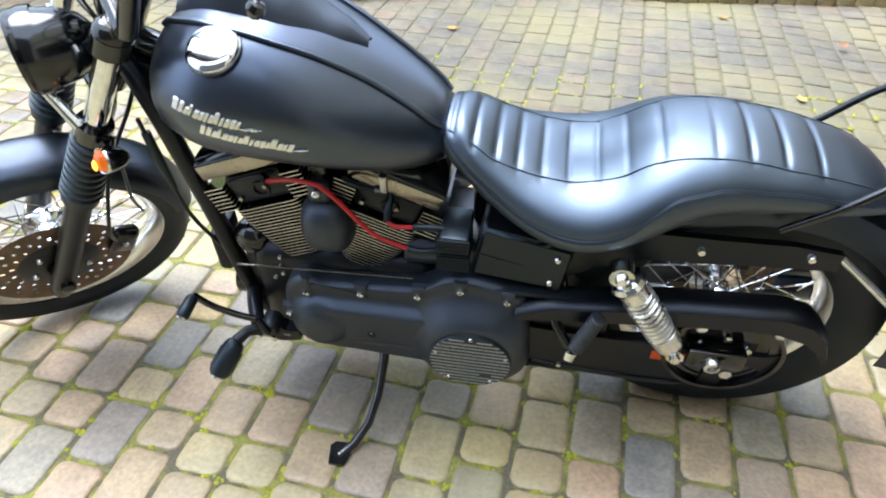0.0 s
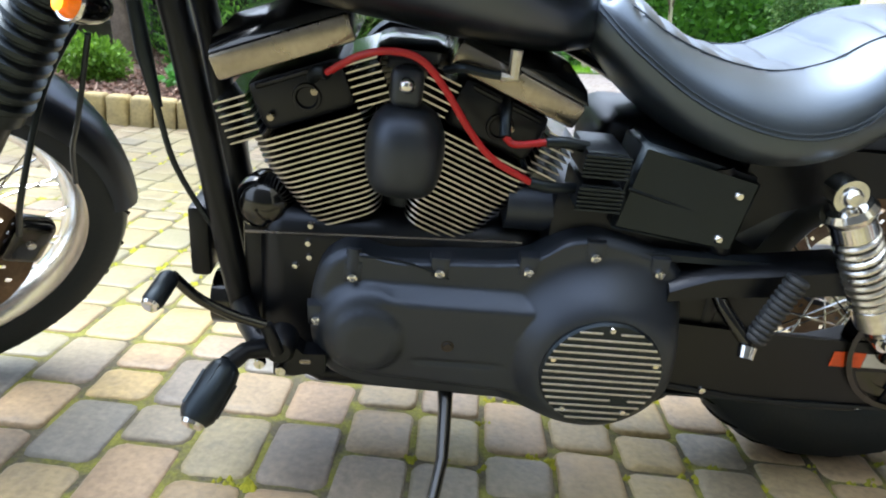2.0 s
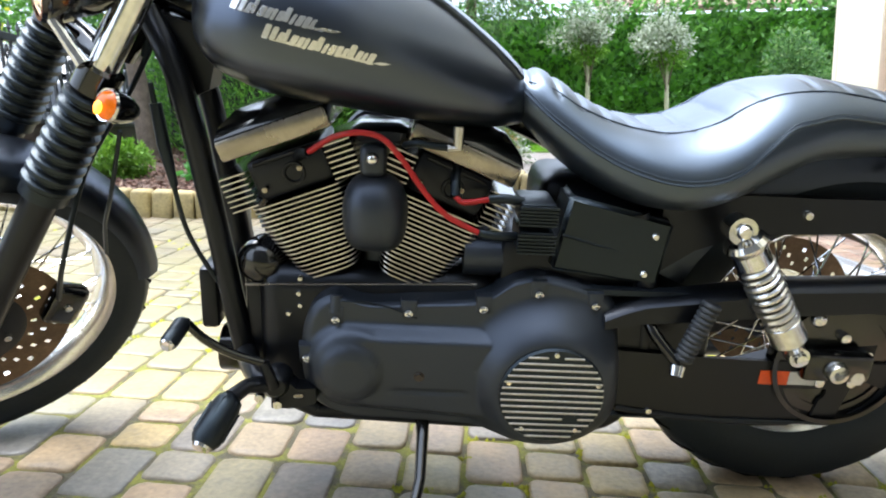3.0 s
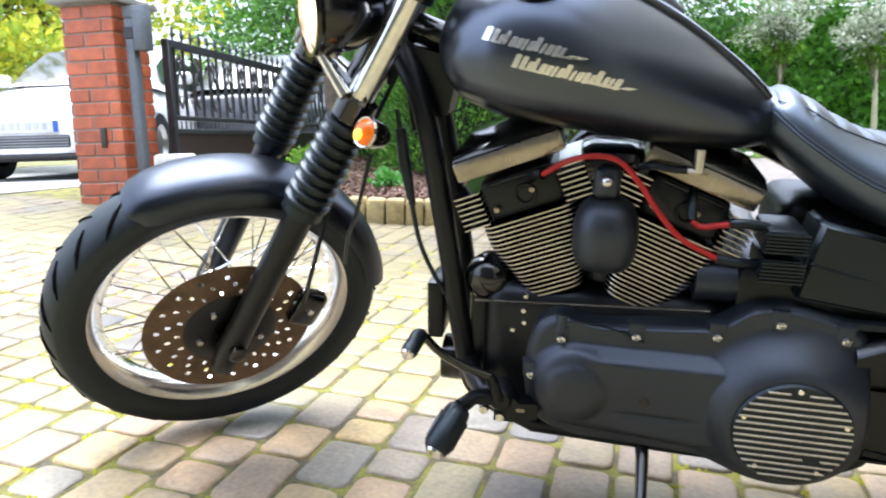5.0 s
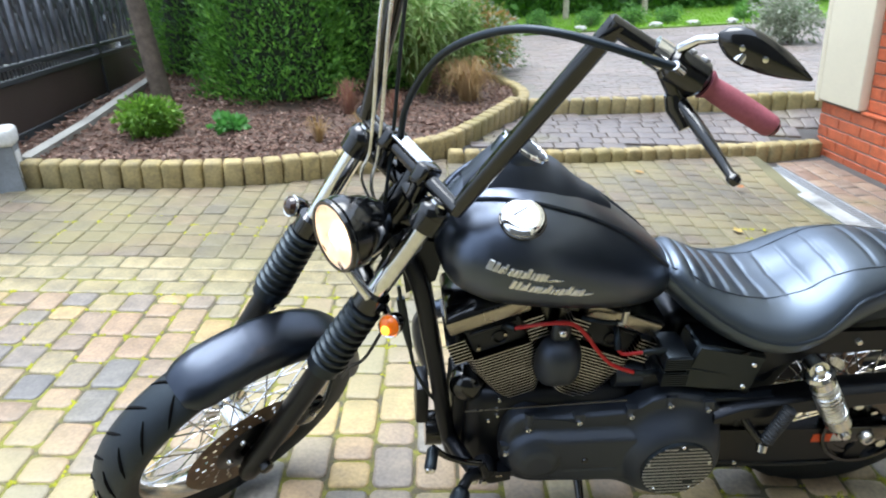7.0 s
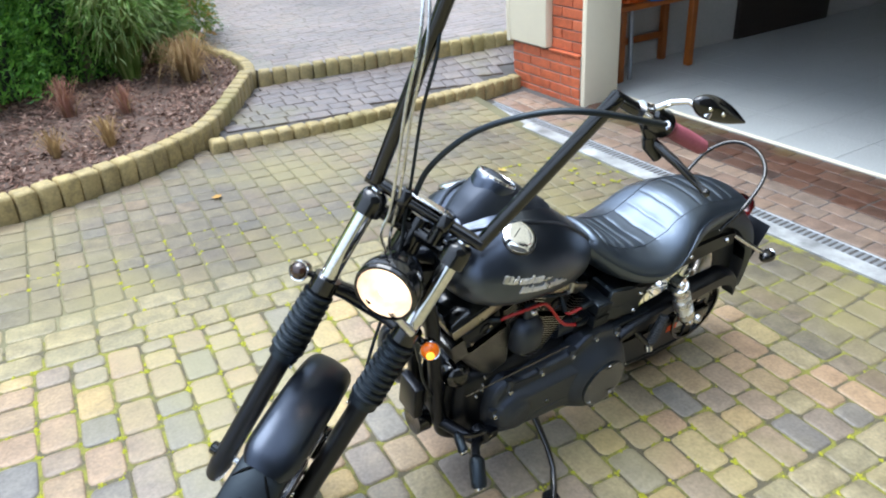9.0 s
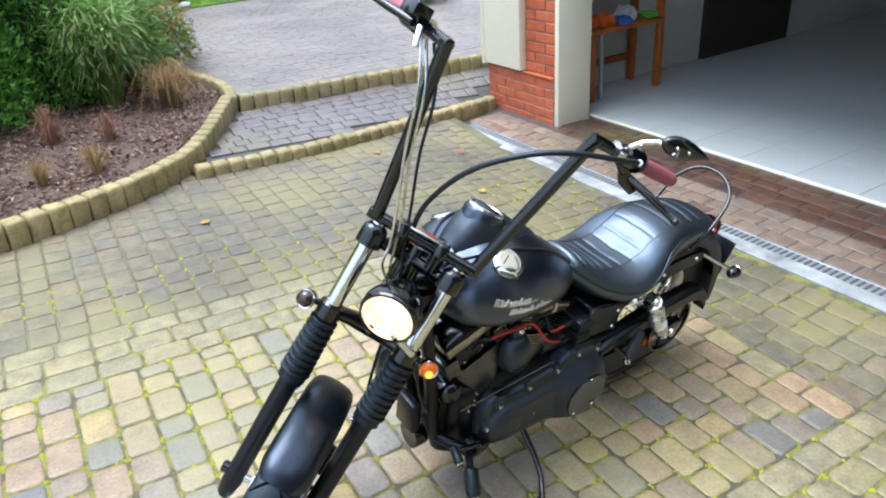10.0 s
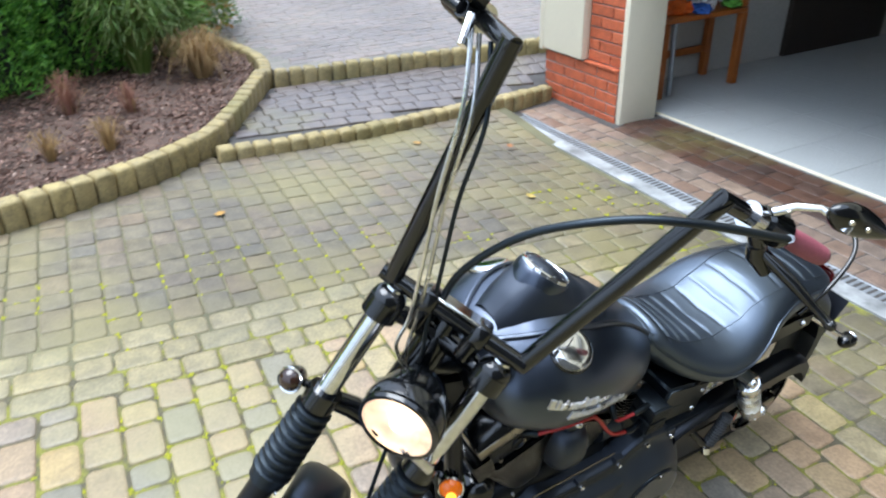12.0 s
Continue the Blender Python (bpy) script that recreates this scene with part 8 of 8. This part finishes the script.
def car(m, paint, label):
    """A hatchback; its own x runs to the front."""
    c = empty("car", m)
    tagged(c, label, "car")
    W = [(-2.05, 0.70), (-1.9, 0.82), (-1.2, 0.87), (0.6, 0.87), (1.4, 0.84), (1.85, 0.74), (2.05, 0.52), (2.10, 0.36)]
    TOP = [(-2.05, 0.82), (-1.9, 0.92), (-1.2, 0.95), (0.5, 0.95), (1.0, 0.92), (1.5, 0.84), (1.85, 0.72), (2.05, 0.58), (2.10, 0.48)]
    rings = []
    for i in range(34):
        x = -2.05 + 4.15 * i / 33
        w, t = seg(x, W), seg(x, TOP)
        ring = []
        for k in range(28):
            a = 2 * math.pi * k / 28
            cc, ss = math.cos(a), math.sin(a)
            zc = 0.45
            ring.append(Vector((x, math.copysign(abs(cc) ** 0.42, cc) * w, zc + (math.copysign(abs(ss) ** 0.5, ss) * ((t - zc) if ss > 0 else (zc - 0.2))))))
        rings.append(ring)
    body = part("body", loft(rings), paint, c, angle=60)
    CW = [(-1.95, 0.55), (-1.2, 0.66), (0.0, 0.68), (0.6, 0.70), (1.05, 0.72)]
    CT = [(-1.95, 0.95), (-1.6, 1.28), (-1.0, 1.45), (-0.2, 1.48), (0.3, 1.36), (0.75, 1.12), (1.05, 0.93)]
    rings = []
    for i in range(24):
        x = -1.95 + 3.0 * i / 23
        w, t = seg(x, CW), max(seg(x, CT), 0.93)
        rings.append([Vector((x, y, z)) for y, z in ((-w - 0.10, 0.86), (-w * 0.93, 0.86 + (t - 0.86) * 0.7), (-w * 0.8, 0.86 + (t - 0.86) * 0.94), (-w * 0.4, t), (w * 0.4, t), (w * 0.8, 0.86 + (t - 0.86) * 0.94), (w * 0.93, 0.86 + (t - 0.86) * 0.7), (w + 0.10, 0.86))])
    part("cabin", loft(rings, False, False, False), paint, c, angle=60)
    part("windscreen", loft([[Vector((0.99, y, 0.97)), Vector((0.72, y * 0.93, 1.15)), Vector((0.36, y * 0.85, 1.352))] for y in (-0.64, -0.3, 0, 0.3, 0.64)], False, False, False), M_GLASS, c, "dark windscreen")
    for s in (-1, 1):
        part("side_window", loft([[Vector((x, s * (0.775 - 0.02), 0.95)), Vector((x * 0.9 - 0.08, s * 0.665, 1.30 if abs(x + 0.4) < 1.0 else 1.15))] for x in (-1.4, -0.8, -0.2, 0.4, 0.75)], False, False, False), M_GLASS, c, "dark side window")
        hl = part("headlamp", box(1.62, 1.90, s * 0.60 - 0.12, s * 0.60 + 0.12, 0.585, 0.70, 0.045, 3, m=Matrix.Translation((0.03, 0, 0))), M_LAMPGLASS, c, "clear glass headlamp")
        part("fog_lamp", box(2.0, 2.055, s * 0.50 - 0.07, s * 0.50 + 0.07, 0.30, 0.37, 0.015, 2), M_CARBLACK, c)
        part("mirror", box(0.55, 0.68, s * 0.95 - 0.09, s * 0.95 + 0.09, 0.95, 1.08, 0.035, 3), paint, c)
    part("lower_grille", box(2.02, 2.112, -0.34, 0.34, 0.29, 0.40, 0.012, 2), M_CARBLACK, c, "black lower grille")
    for i in range(4):
        part("grille_slat", box(2.105, 2.118, -0.33, 0.33, 0.305 + i * 0.025, 0.311 + i * 0.025), M_LAMPGLASS, c, smooth=False)
    part("bumper_lip", box(1.95, 2.12, -0.55, 0.55, 0.19, 0.24, 0.02, 2), M_CARBLACK, c)
    pl = part("number_plate", box(2.098, 2.125, -0.26, 0.26, 0.42, 0.53, 0.004, 1), M_WHITEPLASTIC, c, "white number plate with plain bars")
    part("plate_strip", box(2.1255, 2.128, 0.215, 0.258, 0.425, 0.525), M_BLUE, pl, smooth=False)
    for i, w in enumerate((0.04, 0.05, 0.03, 0.05, 0.045, 0.04)):
        part("bar", box(2.1255, 2.128, -0.23 + i * 0.07, -0.23 + i * 0.07 + w, 0.445, 0.505), M_LAMPGLASS, pl, smooth=False)
    part("emblem", lathe([(0.0, 0.01), (0.05, 0.008), (0.055, 0.0)], 20, frame_of((2.055, 0, 0.62), (1, 0, 0.5))), M_CHROME, c, "round chrome emblem")
    for x in (-1.25, 1.28):
        for s in (-1, 1):
            m = frame_of((x, s * 0.78, 0.31), (0, s, 0))
            wh = part("wheel", lathe([(0.19, -0.1), (0.30, -0.1), (0.315, -0.06), (0.315, 0.06), (0.30, 0.1), (0.19, 0.1)], 32, m), M_RUBBER, c)
            part("rim", lathe([(0.0, 0.07), (0.05, 0.075), (0.16, 0.06), (0.195, 0.098)], 24, m), M_ALU, wh)
    part("underside", box(-1.9, 1.9, -0.7, 0.7, 0.17, 0.3), M_CARBLACK, c, smooth=False)


M_CARDARK = surface("dark_grey_car_paint", (0.028, 0.032, 0.040), 0.28, dark=0.95, light=1.04, bump=0.0, coat=0.5, fine=20.0)
car(Matrix.Translation((-6.60, 7.25, 0.474)) @ pose(0, 0, 0, 0, 0, -68) @ Matrix.Scale(1.06, 4), M_CARPAINT, "white hatchback parked in the street outside the gate")
car(Matrix.Translation((-5.55, 9.9, 0.474)) @ pose(0, 0, 0, 0, 0, 96) @ Matrix.Scale(1.06, 4), M_CARDARK, "dark grey car parked in the street behind the gate")

# ---- far roof over the hedge ----
M_ROOFTILE = stone("pale_red_roof_tile", [(0.0, (0.30, 0.22, 0.18)), (0.5, (0.36, 0.27, 0.22)), (1.0, (0.26, 0.20, 0.17))], True, 0.8, 0.3)
roof = bm_ob("neighbour_roof", loft([[Vector((x, y, z)) for y, z in ((19.0, 3.7), (19.0, 3.8), (23.0, 5.6), (23.0, 5.4))] for x in (3.0, 16.0)]), M_ROOFTILE, smooth=False)
tagged(roof, "tiled roof of a neighbouring house over the hedge", "roof", kind="structure")
for r in range(12):
    v, f = [], []
    for i in range(60):
        x0, y0 = 3.0 + i * 0.215 + (r % 2) * 0.1, 18.95 + r * 0.33
        z0 = 3.8 + (y0 - 19.0) * 0.45
        o = len(v)
        v += [(x0, y0, z0 + 0.05), (x0 + 0.2, y0, z0 + 0.05), (x0 + 0.2, y0 + 0.36, z0 + 0.17), (x0, y0 + 0.36, z0 + 0.17), (x0 + 0.1, y0, z0 + 0.10), (x0 + 0.1, y0 + 0.36, z0 + 0.22)]
        f += [(o, o + 4, o + 5, o + 3), (o + 4, o + 1, o + 2, o + 5), (o, o + 1, o + 4)]
    mesh_ob("roof_tile_row", v, f, M_ROOFTILE, roof)

# ---- things in the garage ----
M_ORANGE = surface("orange_varnished_wood", (0.37, 0.105, 0.016), 0.4, dark=0.75, light=1.15, coarse=6.0, fine=40.0, bump=0.15)
bench = empty("workbench", Matrix.Translation((3.30, 4.44, 0.0)))
tagged(bench, "orange wooden workbench along the garage wall", "workbench")
part("top", box(-0.46, 0.42, -0.2, 0.19, 0.57, 0.61, 0.006, 1), M_ORANGE, bench)
for x in (-0.44, 0.36):
    for y in (-0.17, 0.15):
        part("leg", box(x, x + 0.06, y - 0.03, y + 0.03, 0.003, 0.57, 0.005, 1), M_ORANGE, bench)
part("post", box(0.36, 0.42, 0.12, 0.18, 0.61, 1.7, 0.005, 1), M_ORANGE, bench)
part("post", box(0.36, 0.42, -0.19, -0.13, 0.61, 1.7, 0.005, 1), M_ORANGE, bench)
part("shelf", box(-0.46, 0.42, -0.2, 0.19, 1.1, 1.13, 0.005, 1), M_ORANGE, bench)
part("stretcher", box(-0.44, 0.40, 0.14, 0.17, 0.2, 0.26, 0.005, 1), M_ORANGE, bench)
for i, (col, nm, lab) in enumerate((((0.75, 0.13, 0.01), "orange_cloth", "crumpled orange cloth on the workbench"), ((0.65, 0.66, 0.66), "white_bag", "crumpled white plastic bag on the workbench"), ((0.03, 0.12, 0.45), "blue_cloth", "small folded blue cloth on the workbench"), ((0.12, 0.40, 0.05), "green_cloth", "small green cloth on the workbench"))):
    bm = bmesh.new()
    bmesh.ops.create_icosphere(bm, subdivisions=3, radius=1.0)
    for v in bm.verts:
        q = v.co * (1 + 0.45 * noise.noise(v.co * 2.2 + Vector((i * 7, 0, 0))))
        v.co = Vector((q.x * (0.13, 0.10, 0.07, 0.06)[i], q.y * 0.09, max(-0.03, q.z * (0.07, 0.09, 0.04, 0.03)[i])))
    ob = bm_ob(nm, bm, surface(nm, col, 0.7, coarse=12.0, fine=90.0, bump=0.4), m=Matrix.Translation(((3.10, 3.42, 3.25, 3.58)[i], (4.38, 4.44, 4.28, 4.30)[i], 0.642)))
    tagged(ob, lab, "cloth")
pipe = bm_ob("steel_pipe", tube([(3.02, 4.28, 0.004), (3.02, 4.30, 0.57)], 0.02, 12), M_GALV)
tagged(pipe, "grey steel pipe leaning under the workbench", "pipe")
for i, (x, y, col) in enumerate(((2.2, 1.85, (0.45, 0.28, 0.03)), (1.3, 3.9, (0.30, 0.12, 0.04)), (0.75, 4.15, (0.34, 0.2, 0.06)), (-0.6, 3.6, (0.4, 0.22, 0.05)), (1.0, 3.2, (0.42, 0.3, 0.08)), (2.35, 3.2, (0.5, 0.48, 0.4)))):
    rs = random.Random(300 + i)
    v = [(0.028 * math.cos(a) * (1.3 if k % 2 else 0.8), 0.02 * math.sin(a) * (1.3 if k % 2 else 0.8), 0.006 + 0.006 * rs.random()) for k, a in enumerate([2 * math.pi * q / 10 for q in range(10)])] + [(0, 0, 0.004)]
    lf = mesh_ob("fallen_leaf", v, [(q, (q + 1) % 10, 10) for q in range(10)], surface("fallen_leaf", col, 0.8), m=G @ Matrix.Translation((x, y, 0.002)) @ pose(0, 0, 0, 0, 0, 70 * i))
    tagged(lf, "small dry fallen leaf on the pavers", "leaf", "fallen leaves")
